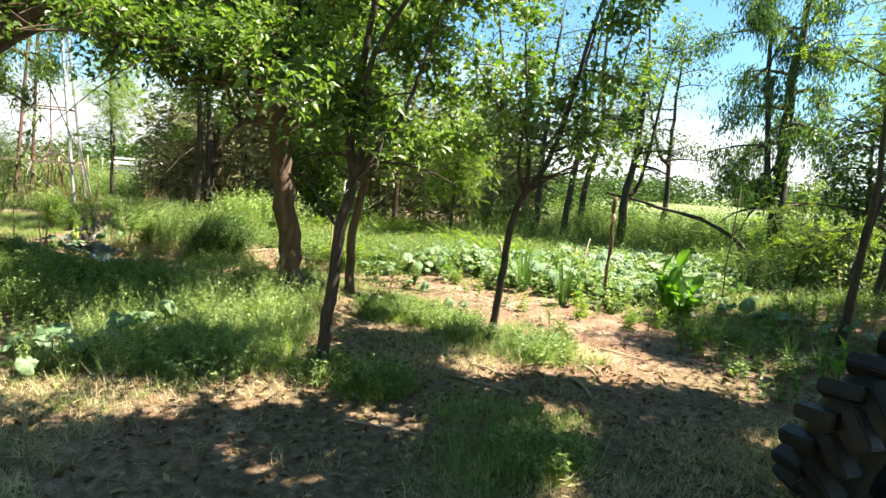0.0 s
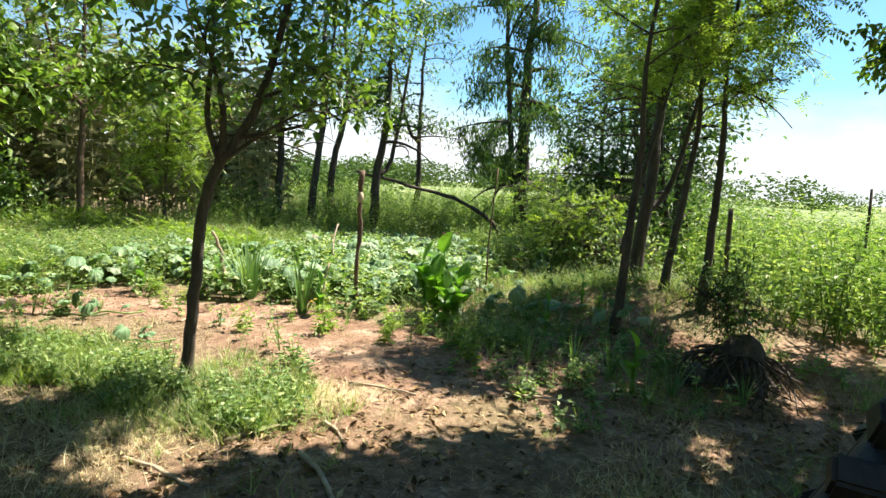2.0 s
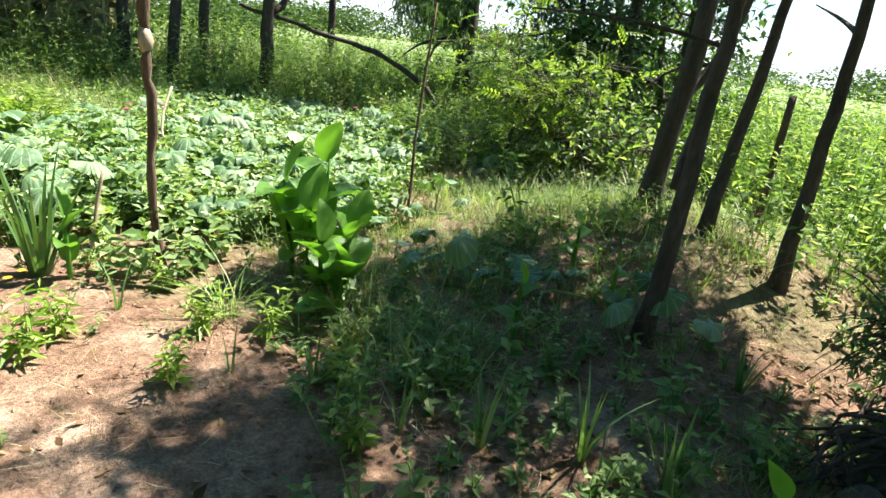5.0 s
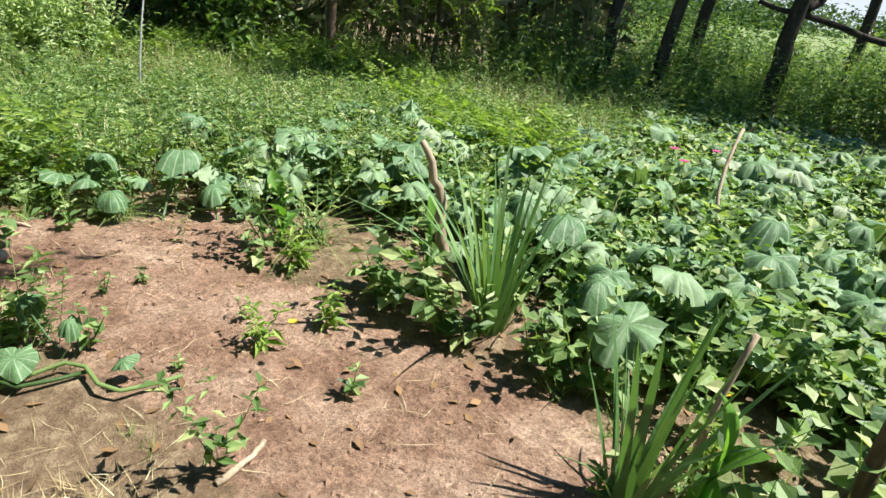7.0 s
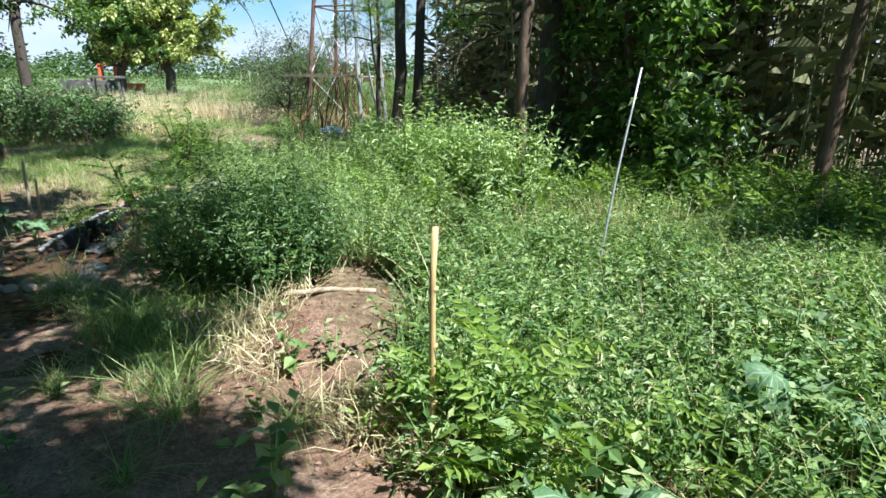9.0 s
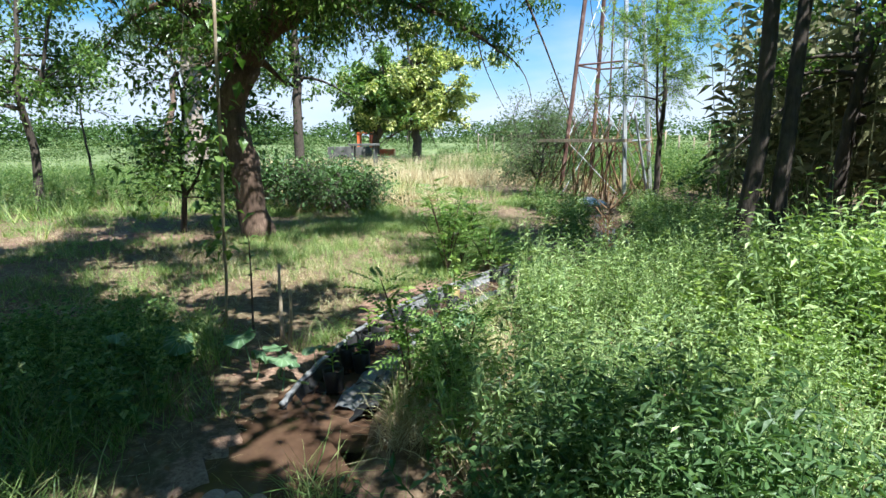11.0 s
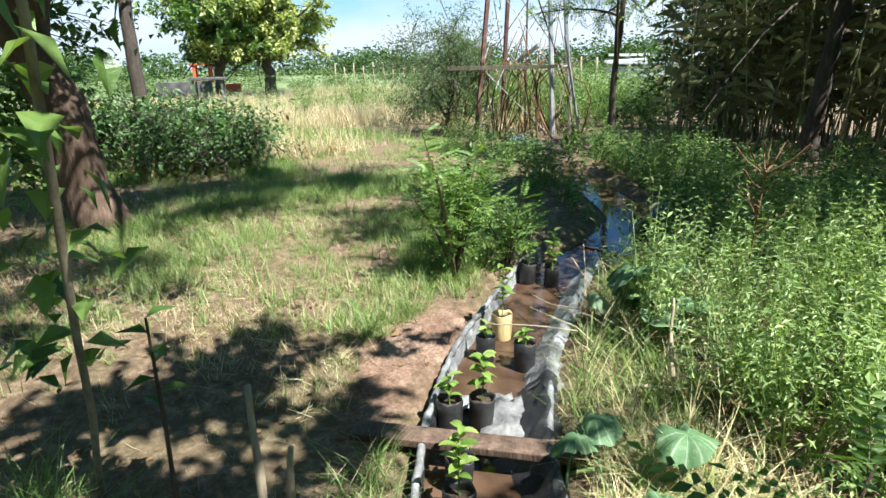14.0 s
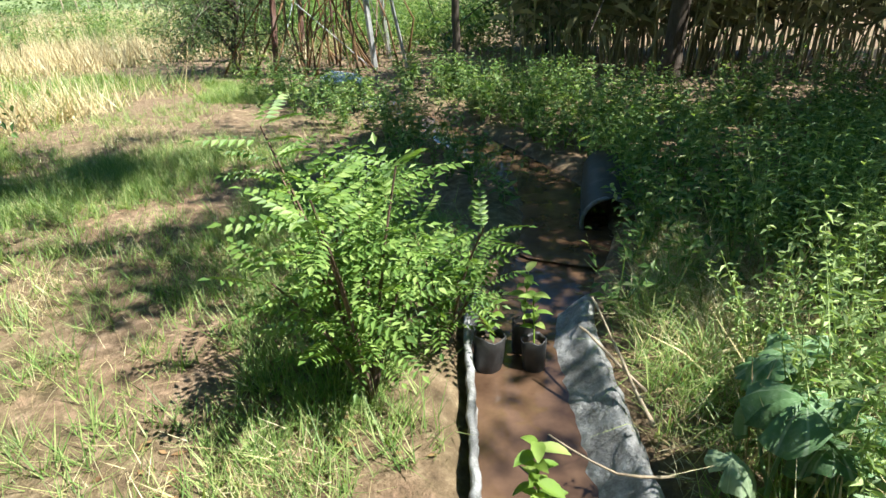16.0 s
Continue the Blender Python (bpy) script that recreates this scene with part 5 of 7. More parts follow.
M_BLACK = rough_mat("black_plastic", [(0.3, (0.012, 0.012, 0.013)), (0.6, (0.03, 0.029, 0.028)), (0.85, (0.1, 0.085, 0.07))], 12, 0.45, 0.6, 0.006, spec=0.5)
M_SHEET = rough_mat("pale_grey_plastic_sheet", [(0.3, (0.07, 0.07, 0.068)), (0.52, (0.19, 0.19, 0.184)), (0.78, (0.45, 0.45, 0.435))], 9, 0.4, 0.9, 0.02, spec=0.5, fine=45)
M_RUBBER = rough_mat("worn_black_rubber", [(0.3, (0.01, 0.01, 0.01)), (0.6, (0.022, 0.021, 0.02)), (0.85, (0.09, 0.085, 0.08))], 6, 0.5, 0.5, 0.01)
M_RUST = rough_mat("rusty_steel", [(0.3, (0.09, 0.05, 0.04)), (0.55, (0.2, 0.11, 0.085)), (0.8, (0.36, 0.27, 0.23))], 6, 0.7, 0.3, 0.004, metal=0.3)
M_ZINC = rough_mat("galvanised_steel", [(0.3, (0.34, 0.34, 0.34)), (0.7, (0.62, 0.62, 0.6))], 6, 0.45, 0.2, 0.003, metal=0.6)
M_ORANGE = rough_mat("faded_orange_paint", [(0.3, (0.5, 0.09, 0.03)), (0.6, (0.7, 0.15, 0.05)), (0.85, (0.75, 0.26, 0.12))], 3, 0.5, 0.2, 0.003, spec=0.4)
M_DULL = rough_mat("dull_grey_metal", [(0.3, (0.05, 0.05, 0.045)), (0.7, (0.17, 0.16, 0.14))], 3, 0.7, 0.3, 0.004)
M_STONE = rough_mat("pale_river_stone", [(0.3, (0.22, 0.16, 0.115)), (0.7, (0.42, 0.33, 0.25))], 18, 0.8, 0.4, 0.004)
M_WHITE = rough_mat("white_plastic", [(0.3, (0.6, 0.6, 0.58)), (0.7, (0.82, 0.82, 0.8))], 8, 0.5, 0.4, 0.01)
M_BLUE = rough_mat("blue_plastic", [(0.3, (0.02, 0.08, 0.4)), (0.7, (0.05, 0.16, 0.6))], 8, 0.4, 0.3, 0.005)
M_POTSOIL = rough_mat("dark_potting_soil", [(0.3, (0.03, 0.02, 0.014)), (0.7, (0.1, 0.07, 0.045))], 60, 0.95, 1.0, 0.01)
M_YELLOW = leaf_mat("yellow_petal", [(0.0, (0.75, 0.45, 0.03)), (1.0, (0.85, 0.62, 0.06))], 0.5, 0.3, (1, 0.9, 0.4))
M_PINK = leaf_mat("pink_petal", [(0.0, (0.6, 0.06, 0.25)), (1.0, (0.75, 0.15, 0.4))], 0.5, 0.3, (1, 0.4, 0.7))
M_LIME = leaf_mat("young_leaf_lime", [(0.0, (0.16, 0.27, 0.05)), (0.5, (0.26, 0.38, 0.08)), (1.0, (0.4, 0.48, 0.16))], 0.45, 0.4)


def gz(x, y):
    return float(ground_z(np.array([x]), np.array([y]))[0])


def thing(name, label, category, x, y, z=None, group="", rz=0.0):
    ob = tagged(new(name), label, category, group)
    ob.matrix_world = pose(x, y, gz(x, y) if z is None else z, 0, 0, rz)
    return ob


def leaf_grid(L, W, nu, nv, rise, curl, shape=1.0, wave=0.0):
    """A broad leaf as a bent, cupped sheet: length L along +y, rising at the start and arching over."""
    V = []
    for i in range(nu + 1):
        t = i / nu
        hw = W / 2 * (math.sin(math.pi * min(1, t ** 0.8 * 0.97 + 0.03)) ** shape + (0.04 if i == 0 else 0))
        ang = rise - curl * t
        if i == 0:
            c = Vector((0, 0, 0))
        else:
            c = c + Vector((0, math.cos(ang), math.sin(ang))) * (L / nu)
        nrm = Vector((0, -math.sin(ang), math.cos(ang)))
        for j in range(nv + 1):
            s = 2 * j / nv - 1
            p = c + Vector((s * hw, 0, 0)) + nrm * (abs(s) * hw * 0.45 + wave * math.sin(9 * t + 3 * s))
            V.append(p[:])
    F = [(i * (nv + 1) + j, i * (nv + 1) + j + 1, (i + 1) * (nv + 1) + j + 1, (i + 1) * (nv + 1) + j) for i in range(nu) for j in range(nv)]
    return np.array(V), [np.array(F)]


# ---------------------------------------------------------------- pumpkin plants
def pumpkin_leaf(seed, droop):
    """A drooping lobed leaf on its stalk."""
    r = np.random.default_rng(seed)
    h, R, m = 0.36, 0.165, 30
    th = np.linspace(0, 2 * np.pi, m, endpoint=False)
    rib = np.abs(np.cos(2.5 * th + 0.25 * np.sin(th + seed) + 0.2 * np.sin(2 * th)))
    hang, deep = r.uniform(0, 6.28), 0.5 + r.uniform(0, 1, m)
    lobe = 0.7 + 0.28 * rib ** 0.7 + 0.08 * np.cos(th - hang) + 0.05 * np.cos(3 * th + seed) + r.normal(0, 0.05, m)
    lobe[0] *= 0.5
    V = [np.array([[0, 0, h]])]
    for q in (0.35, 0.7, 1.0):
        pleat = 0.14 * (rib - 0.5) * q ** 1.5 + 0.05 * np.cos(2 * th + 2 * seed) * q + r.normal(0, 0.025, m) * q
        z = h + 0.02 * q - droop * R * q ** 2 * (0.75 + 0.45 * np.cos(th - hang)) + pleat * deep * R * 2
        rad = R * q * lobe * (1 - 0.3 * droop * q)
        V.append(np.stack([rad * np.cos(th), rad * np.sin(th), z], -1))
    V = np.concatenate(V)
    i = np.arange(m)
    k = (i + 1) % m
    F = [np.stack([np.zeros(m, int), 1 + i, 1 + k], -1)]
    for a in (0, 1):
        F.append(np.stack([1 + a * m + i, 1 + (a + 1) * m + i, 1 + (a + 1) * m + k, 1 + a * m + k], -1))
    stalk = tube(spline([(0.03, 0.05, -0.02), (0.03, 0.02, h * 0.5), (0, 0, h)], 4), [0.008, 0.007, 0.006, 0.005], 5, False)
    return join([(V, F), stalk])


PUMPKIN_MESH = [mesh_of("leaf", *pumpkin_leaf(s, d), M_PUMPKIN, True) for s, d in ((1, 0.55), (2, 0.8), (3, 1.0), (4, 0.7), (5, 1.15), (6, 0.35), (7, 0.6), (8, 0.9))]


def pumpkin_plant(x, y, n_leaves, seed, spread=0.36, size=1.0, label="pumpkin plant with wilting grey-green lobed leaves on soil"):
    r = np.random.default_rng(seed)
    root = thing("pumpkin_plant", label, "plant", x, y, group="pumpkin patch")
    vine = spline([(-spread, -0.1, 0.02), (-0.1, 0.05, 0.05), (0.1, -0.05, 0.04), (spread, 0.1, 0.02)], 8)
    part("vine", tube(vine, 0.008, 5), M_WEED, root, smooth=True)
    for k in range(n_leaves):
        ob = new("leaf", PUMPKIN_MESH[int(r.integers(0, len(PUMPKIN_MESH)))])
        ob.parent = root
        a, d = k * 2.4 + r.uniform(0, 0.8), spread * math.sqrt((k + 0.5) / n_leaves)
        s = size * r.uniform(0.55, 1.1)
        ob.matrix_basis = pose(d * math.cos(a), d * math.sin(a), 0, r.normal(0, 13), r.normal(0, 13), r.uniform(0, 360)) @ Matrix.Diagonal((s, s, s * r.uniform(0.6, 1.15), 1))


r_p = np.random.default_rng(77)
count = 0
for ix in range(20):
    for iy in range(22):
        x_, y_ = -1.0 + ix * 0.46 + r_p.uniform(-0.17, 0.17), 7.6 + iy * 0.46 + r_p.uniform(-0.17, 0.17)
        if bool(inside(PUMPKINS, np.array([x_]), np.array([y_]))[0]) and not (2.2 < x_ < 3.4 and y_ < 8.2):
            dense = r_p.uniform() < (0.92 if (x_ > 3.2 or y_ < 10.9) else 0.55)
            if dense:
                pumpkin_plant(x_, y_, 9, 300 + count, 0.32, r_p.uniform(0.8, 1.1) * (0.85 if y_ > 12 else 1.0))
                count += 1
for k, (x_, y_, nl, sz) in enumerate(((-0.38, 9.6, 6, 0.85), (0.05, 9.8, 6, 0.9), (0.4, 10.0, 6, 0.95), (0.31, 8.14, 4, 0.6), (0.62, 8.2, 2, 0.5), (4.4, 7.05, 4, 0.8), (4.7, 6.95, 3, 0.8), (4.45, 7.6, 5, 0.75), (5.0, 8.4, 4, 0.75),
                                      (4.86, 6.65, 3, 0.7), (6.5, 9.5, 8, 1.0), (-2.2, 4.65, 10, 0.85), (-1.9, 5.2, 10, 0.85), (-2.5, 4.4, 7, 0.8), (-5.6, 9.78, 6, 0.85), (-6.16, 9.14, 3, 0.9), (-5.42, 10.95, 5, 0.8), (-5.95, 12.3, 8, 0.95), (5.0, 6.1, 4, 0.8), (0.9, 7.2, 3, 0.6), (-5.98, 12.05, 5, 1.0))):
    pumpkin_plant(x_, y_, nl, 900 + k, 0.26, sz, "small pumpkin plant with drooping grey-green leaves")

# ---------------------------------------------------------------- cannas
CANNA_MESH = [mesh_of("leaf", *leaf_grid(0.38, 0.235, 8, 4, ri, cu, 0.7, 0.005), M_CANNA, True) for ri, cu in ((1.2, 0.7), (1.0, 1.0), (1.4, 0.4), (0.8, 1.0))]


def canna(x, y, h, n_leaves, seed, label="tall canna plant with large bright green leaves", stems=3):
    r = np.random.default_rng(seed)
    root = thing("canna_plant", label, "plant", x, y)
    for s in range(stems):
        a = s * 2.1 + r.uniform(0, 0.6)
        bx0, by0 = 0.07 * h * math.cos(a) * (stems > 1), 0.07 * h * math.sin(a) * (stems > 1)
        hs = h * (1.0 - 0.17 * s)
        part("stem", tube(spline([(bx0, by0, -0.02), (bx0 * 1.6, by0 * 1.6, hs * 0.4), (bx0 * 2.0, by0 * 2.0, hs * 0.72)], 6), [0.017, 0.016, 0.014, 0.012, 0.009, 0.006], 6), M_CANNA, root, smooth=True)
        for k in range(max(2, n_leaves // stems)):
            t = 0.2 + 0.5 * k / max(1, n_leaves // stems - 1)
            ob = new("leaf", CANNA_MESH[int(r.integers(0, 4)) if t < 0.65 else 2])
            ob.parent = root
            sc = h * r.uniform(0.75, 1.05) * (1.05 - 0.25 * t)
            ob.matrix_basis = pose(bx0 * (1 + t), by0 * (1 + t), hs * t, r.normal(0, 8), r.normal(0, 10), k * 137 + s * 60 + r.uniform(-25, 25)) @ Matrix.Diagonal((sc, sc, sc, 1))


canna(3.72, 7.66, 1.0, 20, 1, stems=4)
canna(3.68, 7.1, 0.74, 18, 2, "shorter canna plant with bright green leaves")
for k, (x_, y_, h_) in enumerate(((0.78, 9.5, 0.42), (4.41, 6.5, 0.45), (4.95, 6.4, 0.4), (5.1, 6.85, 0.42), (4.2, 5.1, 0.5), (2.52, 7.93, 0.5), (1.6, 9.35, 0.45))):
    canna(x_, y_, h_, 4, 10 + k, "young canna shoot with few upright green leaves", 1)


# ---------------------------------------------------------------- sword-leaved plants
def sword_blade(h, w, bend, seed):
    V, F = blade_tmpl(w / h, bend, 6)
    V = V * h
    V[:, 1] += np.abs(V[:, 0]) * 0.5
    return V, F


SWORD_MESH = [mesh_of("blade", *sword_blade(1.0, 0.045, bd, 0), M_SWORD, True) for bd in (0.1, 0.25, 0.5)]


def sword_plant(x, y, h, n_blades, seed, label="clump of stiff upright sword-shaped green leaves", wide=1.0):
    r = np.random.default_rng(seed)
    root = thing("sword_plant", label, "plant", x, y)
    for k in range(n_blades):
        ob = new("blade", SWORD_MESH[int(r.integers(0, 3)) if r.uniform() < 0.5 else 0])
        ob.parent = root
        a = k * 2.4
        d = 0.05 * h * math.sqrt((k + 0.5) / n_blades)
        s = h * r.uniform(0.55, 1.08)
        ob.matrix_basis = pose(d * math.cos(a), d * math.sin(a), -0.01, 0, 0, math.degrees(a) - 90) @ pose(0, 0, 0, -r.uniform(3, 24) * (0.3 + k / n_blades)) @ Matrix.Diagonal((s * wide, s, s, 1))


sword_plant(2.38, 8.06, 0.78, 24, 1, "large clump of sword-shaped green leaves on bare soil", 1.15)
sword_plant(1.95, 8.99, 0.9, 46, 2, "dense clump of tall blue-green sword leaves", 0.9)
for k, (x_, y_, h_, nb) in enumerate(((3.84, 5.94, 0.38, 14), (4.15, 5.72, 0.36, 14), (4.28, 5.44, 0.4, 16), (4.46, 4.97, 0.36, 14), (4.82, 4.66, 0.34, 14), (3.51, 6.33, 0.34, 9), (3.41, 6.6, 0.36, 9), (2.72, 7.5, 0.28, 8), (3.6, 6.15, 0.3, 8), (4.0, 5.5, 0.3, 10),
                                      (3.1, 6.75, 0.25, 7), (3.3, 6.95, 0.22, 6), (5.1, 5.7, 0.35, 12), (5.2, 5.95, 0.3, 10))):
    sword_plant(x_, y_, h_, nb, 20 + k, "small clump of sword-shaped leaves in the bed", 1.1)


# ---------------------------------------------------------------- bed plants
def bed_plant(name, label, x, y, tmpl, mat, size, seed, flowers=0, fmat=None):
    """A small leafy plant of many leaves, with flowers if it has any."""
    r = np.random.default_rng(seed)
    root = thing(name, label, "plant", x, y, rz=float(r.uniform(0, 360)))
    ob = part("foliage", (tmpl[0] * size, tmpl[1]), mat, root)
    top = float(ob.data.vertices[0].co.z)
    for k in range(flowers):
        m = 9
        a = np.arange(m) * 2 * np.pi / m
        fl = scatter(leaf_two(0.5, 0.1), np.zeros((m, 3)), turns(a, np.full(m, 0.35), np.zeros(m)), np.full(m, 0.022))
        f = part("flower", fl, fmat, root, "small open flower")
        f.matrix_basis = pose(r.normal(0, 0.05) * size * 3, r.normal(0, 0.05) * size * 3, (0.24 if size < 1.2 else 0.3) * size + r.uniform(0, 0.04))


MARI = [weed_tmpl(0.26, 54, 0.1, 0.3, s, 0.2, 4) for s in (31, 32, 33)]
FOUNT = tuft_tmpl(70, 0.42, 0.008, 41, 0.12, 1.1, 4)
for k, (x_, y_, s_, nf) in enumerate(((2.38, 7.1, 1.15, 0), (2.86, 6.75, 0.95, 0), (1.72, 7.42, 1.0, 1), (2.5, 7.28, 1.0, 2), (3.05, 7.15, 1.05, 0), (3.35, 7.0, 1.0, 0), (2.2, 7.68, 0.5, 0), (0.95, 9.3, 1.05, 0), (1.05, 8.6, 0.8, 0), (1.25, 8.8, 0.8, 1), (3.5, 6.5, 0.9, 1), (2.7, 8.3, 0.9, 1), (3.4, 6.1, 0.9, 0), (2.95, 7.7, 0.8, 0))):
    bed_plant("marigold_plant", "low marigold plant with pale green leaves on bare soil", x_, y_, MARI[k % 3], M_LIME, s_, 50 + k, nf, M_YELLOW)
for k, (x_, y_, s_) in enumerate(((3.18, 7.3, 0.95), (0.92, 9.6, 1.05), (3.75, 6.85, 0.85), (-0.15, 9.5, 0.7), (4.75, 7.4, 0.9), (3.85, 6.45, 0.8), (-2.14, 9.22, 1.0), (-2.5, 9.5, 0.8), (-3.1, 9.55, 0.9), (-3.45, 9.66, 0.95), (-2.8, 8.98, 0.6), (-1.7, 9.5, 0.7), (-3.2, 9.9, 1.0), (-1.9, 8.9, 0.55))):
    bed_plant("arching_grass", "fountain-like clump of narrow arching green leaves", x_, y_, FOUNT, M_GRASS, s_, 70 + k)
for k, (x_, y_, s_, t_) in enumerate(((-1.25, 8.95, 1.0, BROAD_T[0]), (-0.42, 9.0, 0.95, BROAD_T[1]), (0.36, 8.9, 0.5, LOW_T[0]), (0.28, 8.75, 0.6, LOW_T[1]), (0.15, 8.55, 0.7, LOW_T[2]), (-1.45, 9.2, 0.9, BROAD_T[2]), (-2.05, 9.75, 0.8, BROAD_T[1]), (0.2, 8.3, 0.8, LOW_T[0]), (0.9, 8.75, 0.6, LOW_T[1]),
                                      (-0.5, 9.75, 1.1, BROAD_T[0]), (-0.8, 9.6, 1.1, BROAD_T[2]), (5.25, 5.05, 1.5, BROAD_T[1]), (2.7, 8.45, 1.0, BROAD_T[0]), (2.92, 8.32, 0.9, BROAD_T[2]), (3.12, 8.2, 1.1, BROAD_T[1]), (3.32, 8.08, 1.0, BROAD_T[0]), (3.45, 7.92, 0.85, LOW_T[1]), (2.45, 8.58, 1.0, BROAD_T[1]), (2.2, 8.66, 0.9, BROAD_T[2]), (3.35, 7.6, 1.1, LOW_T[0]), (3.15, 7.5, 1.0, LOW_T[2]), (2.84, 7.86, 1.1, BROAD_T[0]), (3.08, 7.86, 1.0, BROAD_T[1]), (2.98, 7.76, 0.9, BROAD_T[2]), (2.72, 8.0, 1.1, BROAD_T[1]), (3.2, 7.95, 1.1, BROAD_T[2]), (1.5, 9.02, 1.2, BROAD_T[0]), (1.4, 9.12, 1.1, BROAD_T[2]), (1.72, 8.86, 1.1, BROAD_T[1]), (1.66, 9.08, 1.2, BROAD_T[2]), (2.12, 8.76, 1.0, BROAD_T[0]), (1.85, 8.8, 0.9, BROAD_T[2]), (2.3, 8.62, 1.1, BROAD_T[1]), (0.75, 9.25, 0.8, BROAD_T[1]))):
    bed_plant("leafy_weed", "single leafy green weed on open soil", x_, y_, t_, M_WEED, s_, 90 + k)
# zinnias that stand above the pumpkin leaves
for k, (x_, y_) in enumerate(((3.3, 10.6), (3.0, 10.5), (5.4, 11.0), (2.95, 10.1))):
    root = thing("zinnia_plant", "slender zinnia with a pink flower above the leaves", "flower", x_, y_)
    part("stem", tube([(0, 0, 0), (0.01, 0, 0.3), (0, 0.02, 0.56)], [0.005, 0.004, 0.003], 5), M_WEED, root)
    a = np.arange(14) * 2 * np.pi / 14
    f = part("flower", scatter(leaf_two(0.5, 0.1), np.zeros((14, 3)), turns(a, np.full(14, 0.3), np.zeros(14)), np.full(14, 0.035)), M_PINK, root, "round pink flower head")
    f.matrix_basis = pose(0, 0.02, 0.56)


# ---------------------------------------------------------------- stakes, poles, sticks, stones
def stick(name, label, ctrl, r0, r1, mat, category="stick", n=10, knots=0.0, seed=0, sides=8):
    """A rod along world points that stands or lies on the ground."""
    r = np.random.default_rng(seed)
    C = np.array(ctrl, dtype=float)
    root = tagged(new(name), label, category)
    root.matrix_world = pose(*C[0])
    P = spline(C - C[0], n)
    P[1:-1] += r.normal(0, r0 * 0.25, (n - 2, 3))
    R = np.linspace(r0, r1, n) * (1 + knots * r.uniform(-1, 1, n))
    part("shaft", tube(P, R, sides), mat, root, smooth=True)
    return root


stake = stick("garden_stake", "gnarled grey-brown branch used as garden stake", [(2.98, 8.02, -0.05), (2.94, 8.01, 0.5), (2.97, 8.01, 0.95), (2.94, 8.0, 1.22), (2.96, 8.0, 1.55)], 0.021, 0.026, M_BARK, "stake", 16, 0.28, 1)
knot = part("knot", tube([(0, 0, -0.06), (0.005, 0, -0.03), (0.008, 0.0, 0.0), (0.004, 0, 0.03), (0, 0, 0.07)], [0.02, 0.034, 0.038, 0.033, 0.02], 9), M_WOOD, stake, "pale swollen knot", True)
knot.matrix_basis = pose(-0.035, -0.02, 1.31)
stick("dry_stalk", "thick twisted dry plant stalk among pumpkin leaves", [(1.78, 9.22, -0.02), (1.66, 9.24, 0.3), (1.64, 9.24, 0.5), (1.54, 9.21, 0.74)], 0.026, 0.02, M_WOOD, "stalk", 14, 0.3, 2)
cane = stick("bamboo_stake", "short yellow bamboo cane stuck upright in soil", [(-1.2, 9.77, -0.05), (-1.18, 9.74, 0.46), (-1.16, 9.72, 0.91)], 0.013, 0.012, M_BAMBOO, "stake", 5, 0, 3, 10)
for z_ in (0.2, 0.45, 0.68):
    ring = part("node_ring", tube([(0, 0, -0.004), (0, 0, 0.004)], [0.0155, 0.0155], 10), M_BAMBOO, cane)
    ring.matrix_basis = pose(0.04 * z_, -0.05 * z_, z_ + 0.05)
stick("leaning_pole", "thin pale leaning pole tied above the weeds", [(-1.36, 11.62, -0.05), (-1.35, 11.74, 0.66), (-1.36, 12.04, 1.47)], 0.009, 0.007, M_ZINC, "pole", 6, 0, 4)
climber = stick("slim_pole", "tall slim grey pole standing beside the clearing", [(-6.89, 9.67, -0.05), (-6.65, 9.66, 0.5), (-6.25, 9.63, 1.4), (-5.84, 9.6, 2.3)], 0.013, 0.01, M_WOOD, "pole", 8, 0.08, 5)
vine_r = np.random.default_rng(71)
vz = np.sort(vine_r.uniform(0.6, 2.25, 110))
part("climbing_leaves", scatter(LEAF, np.stack([0.45 * vz - 0.1 + vine_r.normal(0, 0.09, 110), vine_r.normal(-0.03, 0.08, 110), vz + 0.05], -1), turns(vine_r.uniform(0, 6.28, 110), vine_r.normal(-0.5, 0.4, 110), vine_r.normal(0, 0.3, 110)), vine_r.uniform(0.07, 0.15, 110)), M_TREE_LEAF, climber, "broad dark leaves climbing the pole")
stick("dry_stalk", "pale broken stalk standing beside the channel", [(-6.12, 9.92, -0.04), (-6.14, 9.93, 0.35), (-6.17, 9.95, 0.6)], 0.017, 0.011, M_WOOD, "stalk", 7, 0.2, 6)
stick("dry_stalk", "pale broken stalk standing beside the channel", [(-6.09, 9.97, -0.04), (-6.07, 9.98, 0.2), (-6.04, 9.99, 0.44)], 0.015, 0.01, M_WOOD, "stalk", 7, 0.2, 7)
stick("thin_stake", "thin dark stake in the pumpkin patch", [(4.85, 8.5, -0.05), (4.9, 8.58, 0.8), (5.02, 8.68, 1.7)], 0.014, 0.008, M_BARK, "stake", 8, 0.1, 8)
stick("thin_stake", "thin grey stake leaning in the pumpkin patch", [(3.3, 10.0, -0.05), (3.22, 10.2, 0.4), (3.35, 10.45, 0.75)], 0.014, 0.01, M_WOOD, "stake", 7, 0.1, 9)
stick("thin_stake", "thin grey stake leaning in the pumpkin patch", [(2.62, 8.25, -0.05), (2.66, 8.3, 0.25), (2.72, 8.34, 0.5)], 0.012, 0.01, M_WOOD, "stake", 7, 0.1, 10)
